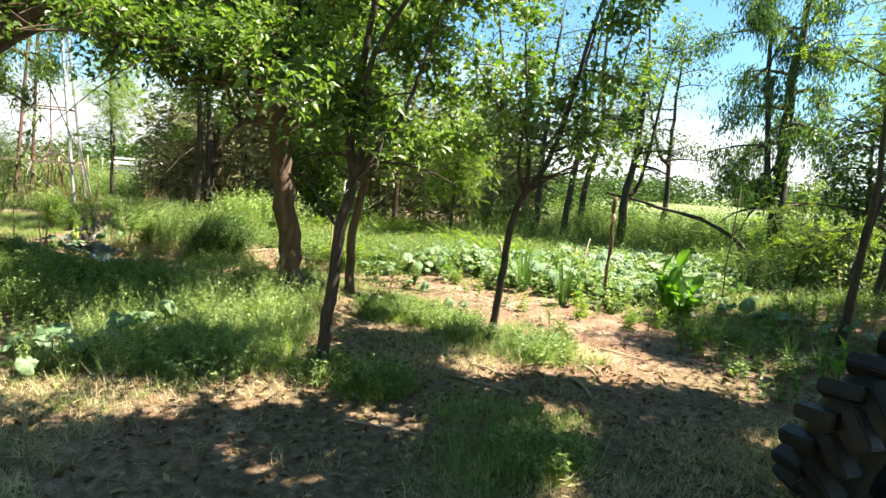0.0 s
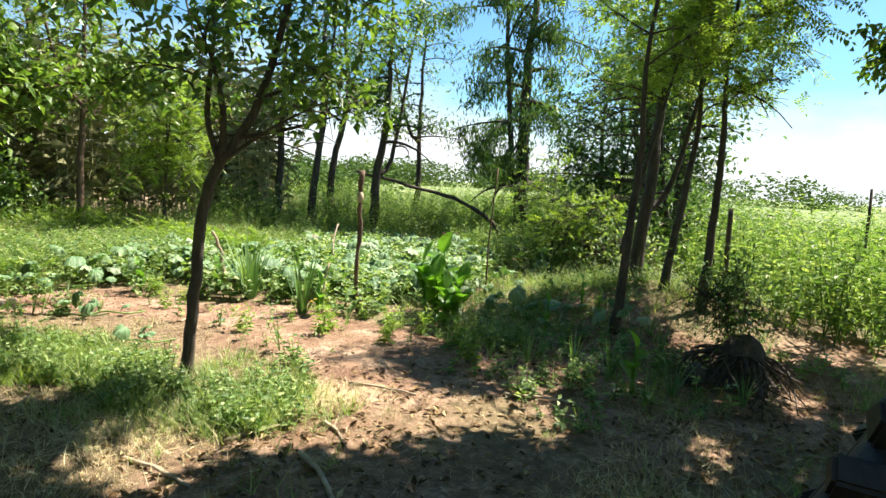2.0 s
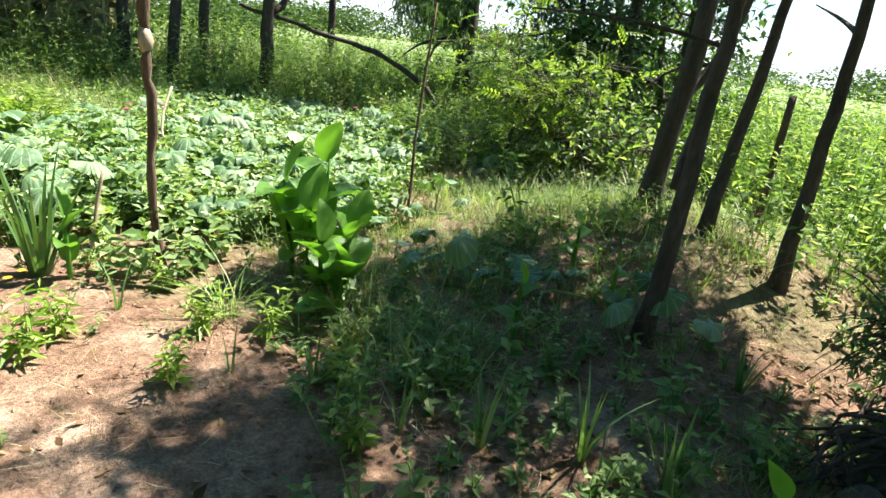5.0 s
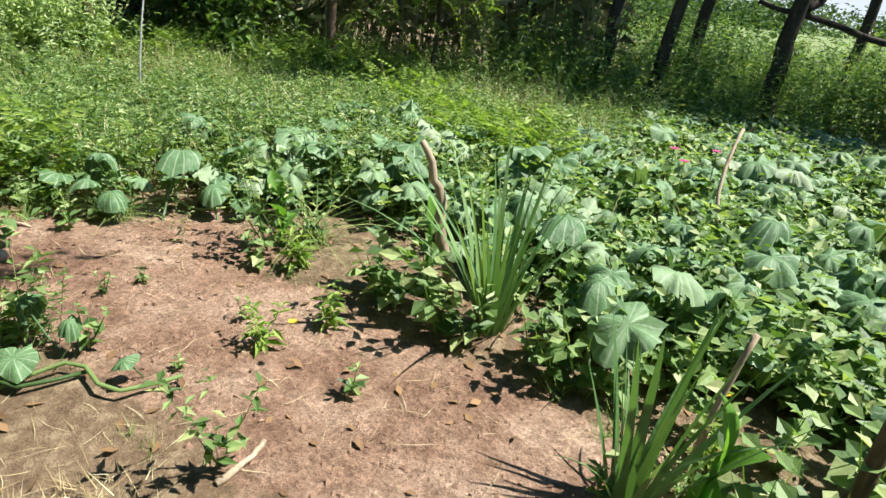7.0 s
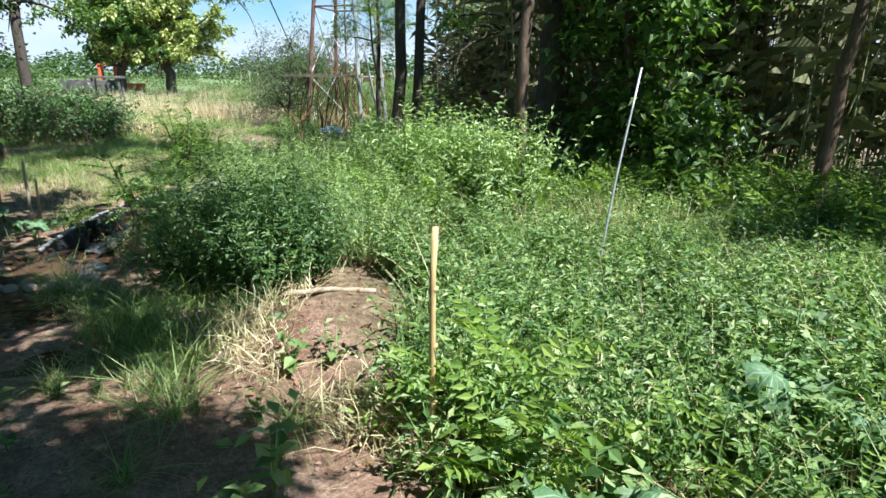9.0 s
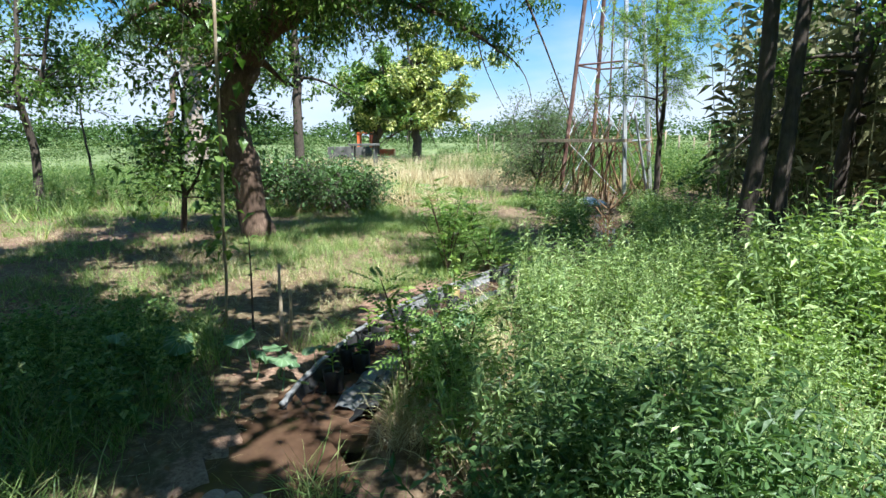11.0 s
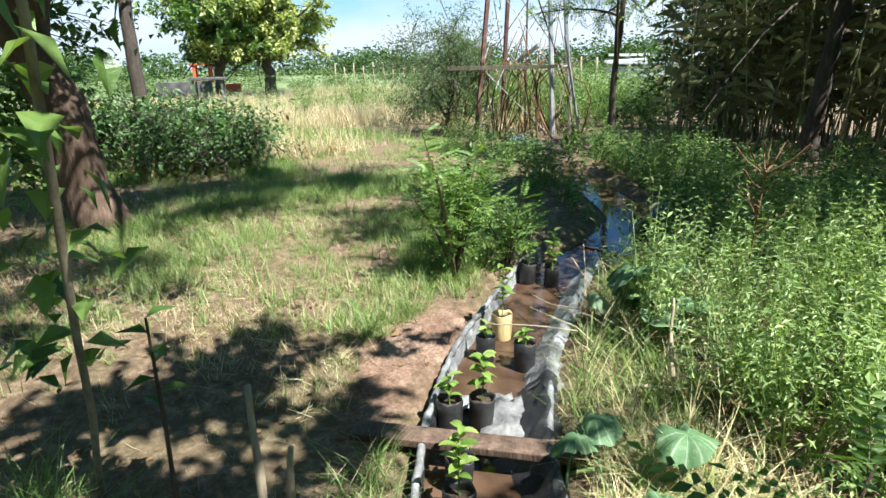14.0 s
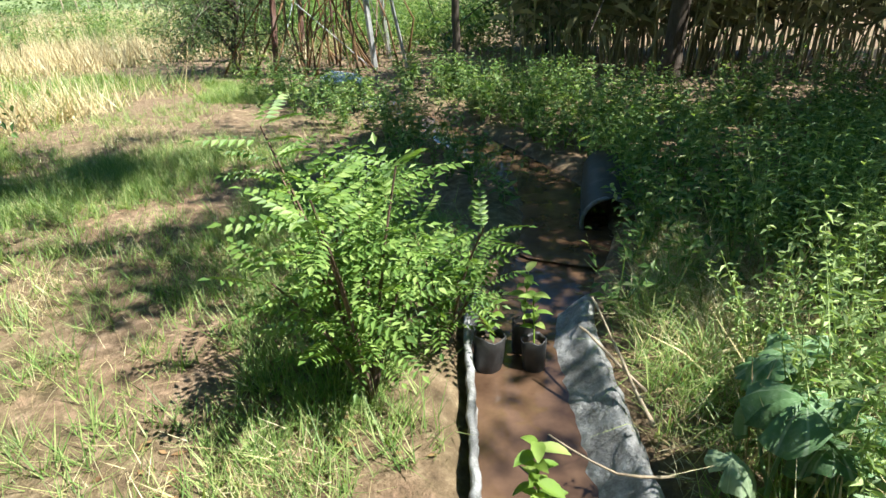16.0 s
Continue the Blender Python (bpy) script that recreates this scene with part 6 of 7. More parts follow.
stick("log", "short pale stripped log lying on the soil", [(-2.62, 10.12, gz(-2.44, 10.33) - 0.005), (-2.44, 10.33, gz(-2.44, 10.33) + 0.012), (-2.26, 10.52, gz(-2.44, 10.33) - 0.005)], 0.019, 0.015, M_WOOD, "log", 9, 0.15, 11)
for k, (a_, b_, r_) in enumerate((((1.41, 5.23), (1.74, 5.32), 0.014), ((1.77, 4.97), (1.83, 4.42), 0.016), ((0.78, 4.82), (1.21, 4.45), 0.014), ((0.93, 5.18), (1.23, 4.75), 0.012), ((1.97, 5.3), (2.03, 5.05), 0.012), ((2.3, 5.9), (2.7, 5.6), 0.01),
                                  ((-7.6, 11.3), (-7.3, 11.1), 0.012), ((-5.85, 11.55), (-5.55, 11.75), 0.012), ((1.2, 7.9), (1.26, 8.1), 0.012), ((-0.9, 9.3), (-0.5, 9.28), 0.01), ((3.3, 5.4), (3.7, 5.1), 0.012), ((0.0, 3.9), (0.5, 3.7), 0.01))):
    z0, z1 = gz(*a_) + r_ * 0.8, gz(*b_) + r_ * 0.8
    stick("dead_stick", "dry grey-brown stick lying on the ground", [(*a_, z0), ((a_[0] + b_[0]) / 2 + 0.02, (a_[1] + b_[1]) / 2, (z0 + z1) / 2 + 0.006), (*b_, z1)], r_, r_ * 0.7, M_WOOD, "stick", 8, 0.2, 30 + k, 6)


def stone(x, y, sx, sy, sz, seed, label="smooth pale river stone on the soil", mat=None, name="stone"):
    r = np.random.default_rng(seed)
    bm = bmesh.new()
    bmesh.ops.create_icosphere(bm, subdivisions=3, radius=1.0)
    for v in bm.verts:
        k = 1 + 0.12 * noise.noise(v.co * 1.4 + Vector((seed, 0, 0)))
        v.co = Vector((v.co.x * sx * k, v.co.y * sy * k, v.co.z * sz * k))
    me = bpy.data.meshes.new(name)
    bm.to_mesh(me)
    bm.free()
    me.polygons.foreach_set("use_smooth", [True] * len(me.polygons))
    me.materials.append(mat or M_STONE)
    ob = tagged(new(name, me), label, "stone")
    ob.matrix_world = pose(x, y, gz(x, y) + sz * 0.7, 0, 0, float(r.uniform(0, 180)))


stone(-0.41, 8.8, 0.065, 0.05, 0.042, 1)
stone(-0.33, 8.88, 0.045, 0.04, 0.036, 2)
for k, (x_, y_) in enumerate(((-4.36, 9.36), (-4.27, 9.45), (-4.2, 9.53), (-4.43, 9.27), (-4.1, 9.55), (-4.48, 9.2), (-4.05, 9.62))):
    stone(x_, y_, 0.06, 0.045, 0.035, 10 + k, "wet brown stone of the little dam", M_STONE)

# ---------------------------------------------------------------- the lined channel with its seedlings
def ribbon(line, profile, wrinkle=0.0, seed=0):
    """A strip along a ground line: profile gives (offset, height) pairs across it."""
    r = np.random.default_rng(seed)
    L = np.asarray(line)
    T = unit(np.gradient(L, axis=0))
    N = np.stack([T[:, 1], -T[:, 0]], -1)
    V = []
    for k in range(len(L)):
        for o, z in profile:
            q = L[k] + N[k] * (o + r.normal(0, wrinkle))
            V.append((q[0], q[1], z + r.normal(0, wrinkle)))
    m = len(profile)
    F = [(i * m + j, i * m + j + 1, (i + 1) * m + j + 1, (i + 1) * m + j) for i in range(len(L) - 1) for j in range(m - 1)]
    return np.array(V), [np.array(F)]


def fine_line(lo, hi, n):
    k = [q for q in CHANNEL if lo <= q[1] <= hi]
    return spline(k, n)


lined = fine_line(9.85, 13.0, 90)
water = tagged(part("water", ribbon(fine_line(9.6, 17.6, 160), [(-0.25, -0.075), (0.0, -0.075), (0.25, -0.075)]), M_WATER), "shallow brown muddy water in the channel", "water", kind="structure")
liner = tagged(new("channel_liner"), "wrinkled grey plastic sheet lining the water channel", "liner")
liner.matrix_world = pose(0, 0, 0)
PROFILE = [(-0.262, 0.0), (-0.252, 0.018), (-0.242, 0.0), (-0.23, -0.08), (-0.1, -0.13), (0.06, -0.13), (0.12, -0.08), (0.16, -0.045), (0.19, -0.02), (0.225, 0.03), (0.25, 0.05), (0.29, 0.015)]
part("sheet", ribbon(lined[34:], PROFILE, 0.004, 1), M_SHEET, liner, smooth=True)
part("dark_sheet", ribbon(lined[:36], [(o, z_ + 0.004) for o, z_ in PROFILE], 0.009, 2), M_BLACK, liner, "wet black plastic end of the sheet", True)
T_ = unit(np.gradient(lined, axis=0))
N_ = np.stack([T_[:, 1], -T_[:, 0]], -1)
rw = np.random.default_rng(5)
for off, rad, nm in ((-0.25, 0.016, "left"), (0.255, 0.016, "right")):
    P = np.concatenate([lined + N_ * off, np.full((len(lined), 1), 0.03)], 1)
    P += rw.normal(0, 0.003, P.shape)
    part("rolled_edge", tube(P, rad * (1 + 0.12 * rw.uniform(-1, 1, len(P))), 9), M_SHEET, liner, "rolled grey plastic edge", True)


def flap(x, y, w, d, rot, seed):
    """A loose crumpled corner of the sheet that lies on the water."""
    r = np.random.default_rng(seed)
    m = 9
    u, v = np.meshgrid(np.linspace(-0.5, 0.5, m), np.linspace(-0.5, 0.5, m), indexing="ij")
    V = np.stack([u * w * (1 - 0.4 * v), v * d, 0.012 * np.sin(9 * u + 5 * v) + r.normal(0, 0.006, u.shape) + 0.02], -1).reshape(-1, 3)
    i, j = np.meshgrid(np.arange(m - 1), np.arange(m - 1), indexing="ij")
    F = np.stack([i * m + j, (i + 1) * m + j, (i + 1) * m + j + 1, i * m + j + 1], -1).reshape(-1, 4)
    ob = part("loose_fold", (V, [F]), M_LINER, liner, "crumpled loose fold of the sheet", True)
    ob.matrix_basis = pose(x, y, -0.075, 0, 0, rot)


flap(-6.22, 11.55, 0.16, 0.42, 25, 1)
flap(-6.12, 11.05, 0.2, 0.4, 40, 2)
flap(-6.3, 11.1, 0.09, 0.3, -35, 3)
flap(-5.45, 10.42, 0.22, 0.4, 50, 4)
flap(-5.2, 10.15, 0.2, 0.35, 55, 5)
flap(-6.5, 12.4, 0.12, 0.5, 18, 6)


SEEDLING_LEAF = mesh_of("leaf", *leaf_grid(1.0, 0.5, 5, 2, 0.1, 0.7, 0.8), M_LIME, True)


def nursery_pot(x, y, z, h, rad, sh, nl, seed, label, tan=False):
    """A soft nursery bag with soil and a seedling."""
    r = np.random.default_rng(seed)
    root = tagged(new("nursery_pot"), label, "plant pot", "pots in the channel")
    root.matrix_world = pose(x, y, z, r.normal(0, 4), r.normal(0, 4), r.uniform(0, 360))
    m, rings = 16, []
    a = np.arange(m) * 2 * np.pi / m
    prof = [(0.75, 0.0), (0.86, 0.02), (0.92, h * 0.4), (0.97, h * 0.75), (1.0, h), (0.95, h + 0.004), (0.9, h - 0.012), (0.86, h - 0.03)]
    V = np.concatenate([np.stack([rad * q * np.cos(a) * (1 + 0.05 * np.sin(3 * a + seed) * (z_ / h)), rad * q * np.sin(a) * (1 + 0.05 * np.cos(2 * a + seed) * (z_ / h)), np.full(m, z_) + 0.006 * np.sin(4 * a + seed) * (z_ / h)], -1) for q, z_ in prof])
    i, j = np.meshgrid(np.arange(len(prof) - 1), np.arange(m), indexing="ij")
    F = np.stack([i * m + j, i * m + (j + 1) % m, (i + 1) * m + (j + 1) % m, (i + 1) * m + j], -1).reshape(-1, 4)
    part("bag", (V, [F]), M_BAMBOO if tan else M_BLACK, root, smooth=True)
    k = np.arange(m)
    c = np.array([[0, 0, h - 0.022]])
    W = np.concatenate([np.stack([rad * 0.9 * np.cos(a), rad * 0.9 * np.sin(a), h - 0.03 + r.normal(0, 0.004, m)], -1), c])
    part("soil", (W, [np.stack([k, (k + 1) % m, np.full(m, m)], -1)]), M_POTSOIL, root)
    pl = part("stem", tube([(0, 0, 0), (0.004, 0, sh * 0.5), (0, 0.004, sh)], [0.004, 0.0035, 0.002], 4, False), M_LIME, root)
    pl.matrix_basis = pose(0, 0, h - 0.03)
    for q in range(nl):
        lf = new("leaf", SEEDLING_LEAF)
        lf.parent = root
        s = (0.06 if sh < 0.2 else 0.072) * r.uniform(0.75, 1.2)
        lf.matrix_basis = pose(0, 0, h - 0.03 + sh * (0.35 + 0.65 * q / max(1, nl - 1)), math.degrees(r.normal(0.35, 0.2)), r.normal(0, 9), q * 137.5) @ Matrix.Diagonal((s, s, s, 1))


POTS = [(-6.56, 11.43, 0.18, 0.064, 0.1, 7), (-6.35, 11.5, 0.19, 0.07, 0.1, 10), (-6.27, 10.86, 0.19, 0.068, 0.14, 9), (-6.2, 10.98, 0.19, 0.068, 0.24, 16), (-7.08, 12.5, 0.19, 0.078, 0.16, 10), (-6.98, 12.66, 0.18, 0.06, 0.26, 12),
        (-6.9, 12.56, 0.17, 0.06, 0.22, 10), (-5.39, 10.06, 0.18, 0.075, 0.16, 9), (-5.57, 10.32, 0.17, 0.07, 0.1, 8), (-5.87, 10.48, 0.19, 0.07, 0.2, 10), (-6.0, 10.62, 0.19, 0.066, 0.16, 9), (-5.7, 10.27, 0.18, 0.066, 0.14, 8)]
for k, (x_, y_, h_, r_, sh_, nl_) in enumerate(POTS):
    nursery_pot(x_, y_, -0.1, h_ * 0.9, r_ * 0.85, sh_, nl_, 40 + k, "black nursery bag with a pale green seedling standing in water")
nursery_pot(-6.66, 11.7, -0.1, 0.17, 0.062, 0.32, 18, 60, "tan nursery bag with a tall seedling standing in water", True)
for k, (ctrl, r_) in enumerate(((((-6.42, 12.2, 0.08), (-6.55, 12.4, 0.15), (-6.7, 12.62, 0.26)), 0.008), (((-6.46, 12.35, 0.09), (-6.6, 12.42, 0.16), (-6.72, 12.5, 0.2)), 0.007), (((-5.62, 11.6, 0.1), (-5.7, 11.72, 0.25), (-5.72, 11.75, 0.42)), 0.012), (((-6.2, 11.75, 0.1), (-6.4, 11.6, 0.12), (-6.6, 11.5, 0.1)), 0.005), (((-6.35, 12.0, 0.1), (-6.5, 11.95, 0.1), (-6.72, 12.05, 0.08)), 0.005))):
    stick("twig", "bare pale twig leaning over the channel", ctrl, r_, r_ * 0.5, M_WOOD, "twig", 7, 0.2, 60 + k, 5)
def puddle(cx, cy, rx, ry, label, share=35):
    """A water sheet in a dip: the ground comes through it along its edge."""
    a = np.linspace(0, 2 * math.pi, 48, endpoint=False)
    X, Y = cx + rx * np.cos(a) * (1 + 0.2 * np.sin(3 * a)), cy + ry * np.sin(a) * (1 + 0.25 * np.cos(2 * a))
    U = np.concatenate([cx + (X - cx) * q for q in (0.3, 0.6, 0.9)])
    W = np.concatenate([cy + (Y - cy) * q for q in (0.3, 0.6, 0.9)])
    z = float(np.percentile(ground_z(U, W), share)) + 0.004
    V = np.concatenate([np.stack([X, Y, np.full(48, z)], -1), [[cx, cy, z]]])
    tagged(part("puddle", (V, [np.array([(k, (k + 1) % 48, 48) for k in range(48)])]), M_WATER), label, "water", kind="structure")


puddle(-4.9, 9.5, 0.75, 0.38, "shallow dark puddle before the channel", 60)
puddle(-3.75, 9.02, 0.8, 0.5, "muddy overflow puddle below the little dam", 55)
tagged(part("pool", (np.array([(-7.0 + 0.4 * math.cos(a) * (1 + 0.2 * math.sin(3 * a)), 13.95 + 0.6 * math.sin(a) * (1 + 0.2 * math.cos(2 * a)), -0.06) for a in np.linspace(0, 2 * math.pi, 40, endpoint=False)] + [(-7.0, 13.95, -0.06)]), [np.array([(k, (k + 1) % 40, 40) for k in range(40)])]), M_WATER), "still dark pool where the stream enters the channel", "water", kind="structure")
root = thing("plastic_bag", "crumpled white plastic bag on the ground", "bag", -11.25, 17.97)
bm = bmesh.new()
bmesh.ops.create_icosphere(bm, subdivisions=3, radius=1.0)
for v in bm.verts:
    k = 1 + 0.5 * noise.noise(v.co * 2.5)
    v.co = Vector((v.co.x * 0.34 * k, v.co.y * 0.2 * k, max(0, v.co.z * 0.13 * k)))
me = bpy.data.meshes.new("sheet")
bm.to_mesh(me)
bm.free()
me.materials.append(M_WHITE)
new("sheet", me).parent = root


# shoots over the channel: the locust seedling, the dry flower stem and their like
M_LOCUST = leaf_mat("locust_leaf_green", [(0.0, (0.08, 0.15, 0.04)), (0.5, (0.17, 0.28, 0.07)), (1.0, (0.32, 0.42, 0.14))], 0.5, 0.4)


def locust_bush(x, y, h, n_shoots, seed, label):
    r = np.random.default_rng(seed)
    root = thing("locust_bush", label, "bush", x, y)
    wood, P, Y, T = [], [], [], []
    for k in range(n_shoots):
        a = r.uniform(0, 6.28)
        top = np.array([math.cos(a) * r.uniform(0.05, 0.3), math.sin(a) * r.uniform(0.05, 0.3), h * r.uniform(0.5, 1.0)])
        L = spline([(0, 0, 0), top * np.array([0.5, 0.5, 0.6]), top], 12)
        wood.append(tube(L, np.linspace(0.008, 0.003, 12), 5, False))
        for i in range(3, 12):
            for s in range(2):
                P.append(L[i])
                Y.append(a + i * 2.4 + s * 2.2)
                T.append(r.normal(0.4, 0.3))
    part("stem", join(wood), M_BARK, root)
    P, Y, T = np.array(P), np.array(Y), np.array(T)
    part("foliage", scatter(sprig_tmpl(7, 0.48, 0.2), P, turns(Y, T, r.normal(0, 0.25, len(P))), r.uniform(0.15, 0.25, len(P))), M_LOCUST, root)


locust_bush(-7.35, 12.05, 1.0, 11, 1, "bushy locust seedling with feathery bright green leaves")
locust_bush(-7.25, 12.5, 0.6, 5, 2, "low locust shoot hanging over the channel")
locust_bush(-7.65, 12.4, 0.8, 7, 3, "locust seedling with feathery bright green leaves")
locust_bush(-4.9, 10.35, 0.95, 3, 4, "slim locust shoot with a feathery green tip")
locust_bush(-4.6, 10.5, 0.6, 6, 5, "locust shoot among the channel weeds")
root = thing("dead_flower_stem", "dry branched red-brown flower stem among weeds", "stalk", -5.7, 12.7)
rd = np.random.default_rng(9)
wood = [tube([(0, 0, 0), (0.01, 0, 0.5), (0.02, 0.01, 0.95)], [0.008, 0.006, 0.004], 5)]
for k in range(26):
    z_ = rd.uniform(0.5, 0.95)
    a = rd.uniform(0, 6.28)
    e = np.array([math.cos(a), math.sin(a), 0.7]) * rd.uniform(0.08, 0.2)
    wood.append(tube([(0.02, 0, z_), tuple(np.array([0.02, 0, z_]) + e * 0.6), tuple(np.array([0.02, 0, z_]) + e + [0, 0, 0.03])], [0.004, 0.003, 0.005], 4))
part("flower_stem", join(wood), M_DEAD, root)
root = thing("sapling", "small sapling with few leaves by the slim pole", "plant", -6.5, 9.8)
part("stem", tube([(0, 0, 0), (0.02, 0.01, 0.4), (0.0, 0.02, 0.75)], [0.009, 0.007, 0.004], 6), M_BARK, root)
part("foliage", scatter(LEAF, np.array([[0, 0.02, 0.75 - 0.05 * k] for k in range(7)]), turns(np.arange(7) * 2.4, np.full(7, 0.2), np.zeros(7)), np.full(7, 0.1)), M_TREE_LEAF, root)
# the dark bush where the path meets the water
P_ = over(900, -3.6, -2.4, 9.8, 11.0, lambda x, y: np.clip(1.2 - ((x + 3.2) / 0.5) ** 2 - ((y - 10.3) / 0.5) ** 2, 0, 1), 141)
meadow("bush", "dense dark green bushy weed beside the path", TALL_T, P_[:110], M_DARK_LEAF, 0.8, 1.1, 41, 0.2, category="bush")


# ---------------------------------------------------------------- windmill tower
def bar(a, b_, w, mat, parent, name="brace"):
    return part(name, tube([a, b_], [w, w], 5), mat, parent)


tower = tagged(new("windmill_tower"), "rusty open steel lattice tower of a wind pump", "tower")
TX, TY = -12.3, 19.5
tower.matrix_world = pose(TX, TY, 0, 0, 0, 20)


def tower_corner(k, z):
    w = 1.15 * (1 - z / 11.5)
    return (w * math.cos(math.pi / 4 + k * math.pi / 2), w * math.sin(math.pi / 4 + k * math.pi / 2), z)


for k in range(4):
    part("leg", tube([tower_corner(k, z) for z in (-0.1, 3.0, 6.0, 9.4)], 0.05, 6), M_RUST if k % 3 else M_ZINC, tower)
    for z0, z1 in ((0.0, 1.35), (1.35, 3.1), (3.1, 5.0), (5.0, 7.0), (7.0, 9.2)):
        bar(tower_corner(k, z1), tower_corner((k + 1) % 4, z1), 0.022, M_ZINC if z1 < 2 else M_RUST, tower, "girt")
        bar(tower_corner(k, z0), tower_corner((k + 1) % 4, z1), 0.009, M_RUST, tower)
        bar(tower_corner((k + 1) % 4, z0), tower_corner(k, z1), 0.009, M_ZINC, tower)
part("pump_rod", tube([(0, 0, 0), (0, 0, 9.0)], 0.02, 6), M_RUST, tower)
part("platform", (np.array([(x_, y_, z_) for z_ in (1.33, 1.4) for x_, y_ in ((-1.25, -1.25), (1.0, -1.35), (1.0, -1.0), (-1.25, -0.9))]), [np.array([(0, 3, 2, 1), (4, 5, 6, 7), (0, 1, 5, 4), (1, 2, 6, 5), (2, 3, 7, 6), (3, 0, 4, 7)])]), M_WOOD, tower, "weathered plank platform")
bar((0.6, -1.2, 1.75), (-0.5, 0.9, 1.45), 0.045, M_ZINC, tower, "loose_rail")
bar((1.3, -0.6, 0.0), (1.0, -0.9, 1.9), 0.03, M_ZINC, tower, "prop")
brush = np.random.default_rng(8)
for k in range(34):
    a = (brush.uniform(-1.4, 1.2), brush.uniform(-1.5, 1.2))
    stick("dry_branch", "dry brown branch leaning inside the tower", [(TX + a[0], TY + a[1], -0.03), (TX + a[0] * 0.8 + brush.normal(0, 0.3), TY + a[1] * 0.8, 0.9), (TX + a[0] * 0.7 + brush.normal(0, 0.5), TY + a[1] * 0.7 + brush.normal(0, 0.4), brush.uniform(1.3, 2.2))], 0.02, 0.008, M_DEAD, "branch", 6, 0.2, 100 + k, 5)

# ---------------------------------------------------------------- old machinery, boards and fences
def box(name, sx, sy, sz, mat, parent, at, rot=(0, 0, 0), bevel=0.03):
    bm = bmesh.new()
    bmesh.ops.create_cube(bm, size=1.0)
    for v in bm.verts:
        v.co = Vector((v.co.x * sx, v.co.y * sy, v.co.z * sz))
    bmesh.ops.bevel(bm, geom=bm.edges[:], offset=bevel, segments=2, affect="EDGES", profile=0.7)
    me = bpy.data.meshes.new(name)
    bm.to_mesh(me)
    bm.free()
    me.materials.append(mat)
    ob = new(name, me)
    ob.parent = parent
    ob.matrix_basis = pose(*at, *rot)
    return ob


plank = tagged(new("plank"), "weathered brown plank laid across the water channel", "plank")
plank.matrix_world = pose(-6.06, 10.74, 0.035, 0, 0, 32.5)
box("board", 0.95, 0.1, 0.032, M_BARK, plank, (0, 0, 0), bevel=0.006)
pipe = tagged(new("drain_pipe"), "black plastic drain pipe end beside the pool", "pipe")
pipe.matrix_world = pose(-6.82, 14.0, -0.02, 0, 0, 14)
part("barrel", tube([(0, 0, 0), (0.02, 0.45, 0.04), (0.05, 0.9, 0.05)], [0.17, 0.17, 0.16], 24, False), M_RUBBER, pipe, smooth=True)
part("rim", tube([(0.165 * math.cos(a), 0.0, 0.165 * math.sin(a)) for a in np.linspace(0, 2 * math.pi, 33)], 0.014, 6, False), M_LINER, pipe, "pale worn rim", True)


def wheel(parent, at, rad, w, rz):
    ob = part("wheel", tube([(-w / 2, 0, 0), (-w / 2 + 0.04, 0, 0), (w / 2 - 0.04, 0, 0), (w / 2, 0, 0)], [rad * 0.9, rad, rad, rad * 0.9], 22), M_RUBBER, parent)
    ob.matrix_basis = pose(*at, 0, 0, rz)
    part("rim", tube([(-w / 2 - 0.02, 0, 0), (w / 2 + 0.02, 0, 0)], [rad * 0.5, rad * 0.5], 16), M_ORANGE, ob)


mach = tagged(new("farm_machine"), "old orange and grey farm machine parked in grass", "machine")
mach.matrix_world = pose(-36.0, 22.6, -0.62, 0, 0, 60)
box("hopper", 2.6, 1.2, 0.75, M_DULL, mach, (-0.6, 0, 1.15))
box("chassis", 3.6, 0.8, 0.22, M_DULL, mach, (0, 0, 0.68))
box("cab_post", 0.14, 0.14, 0.9, M_ORANGE, mach, (0.0, -0.45, 1.9))
box("cab_post", 0.14, 0.14, 0.9, M_ORANGE, mach, (0.0, 0.45, 1.9))
box("cab_post", 0.14, 0.14, 0.9, M_ORANGE, mach, (0.75, -0.45, 1.9))
box("cab_post", 0.14, 0.14, 0.9, M_ORANGE, mach, (0.75, 0.45, 1.9))
box("roof", 1.0, 1.15, 0.12, M_ORANGE, mach, (0.38, 0, 2.38))
box("bonnet", 1.3, 0.8, 0.42, M_ORANGE, mach, (1.55, 0, 1.15))
for wx, wy in ((-0.9, -0.75), (-0.9, 0.75), (1.5, -0.7), (1.5, 0.7)):
    wheel(mach, (wx, wy, 0.55 if wx < 0 else 0.42), 0.55 if wx < 0 else 0.42, 0.28, 90)
table = tagged(new("metal_stand"), "grey sheet-metal stand in the shrubs", "stand")
table.matrix_world = pose(-26.5, 19.0, 0, 0, 0, 55)
box("top", 1.3, 0.7, 0.1, M_DULL, table, (0, 0, 1.15))
for sx in (-0.5, 0.5):
    for sy in (-0.25, 0.25):
        box("leg", 0.07, 0.07, 1.12, M_DULL, table, (sx, sy, 0.55), bevel=0.01)
pile = tagged(new("board_stack"), "stack of pale weathered boards beyond the tower", "boards")
pile.matrix_world = pose(-13.9, 28.6, 0, 0, 0, 20)
for k in range(6):
    box("board", 3.0, 0.3, 0.08, M_WHITE, pile, (0.1 * (k % 2), 0.12 * (k % 3), 0.95 + k * 0.13), (0, 3 * (k % 2) - 2, 2 * k), 0.01)
for sx in (-1.2, 1.2):
    box("bearer", 0.2, 0.5, 0.92, M_WOOD, pile, (sx, 0.1, 0.46), bevel=0.01)
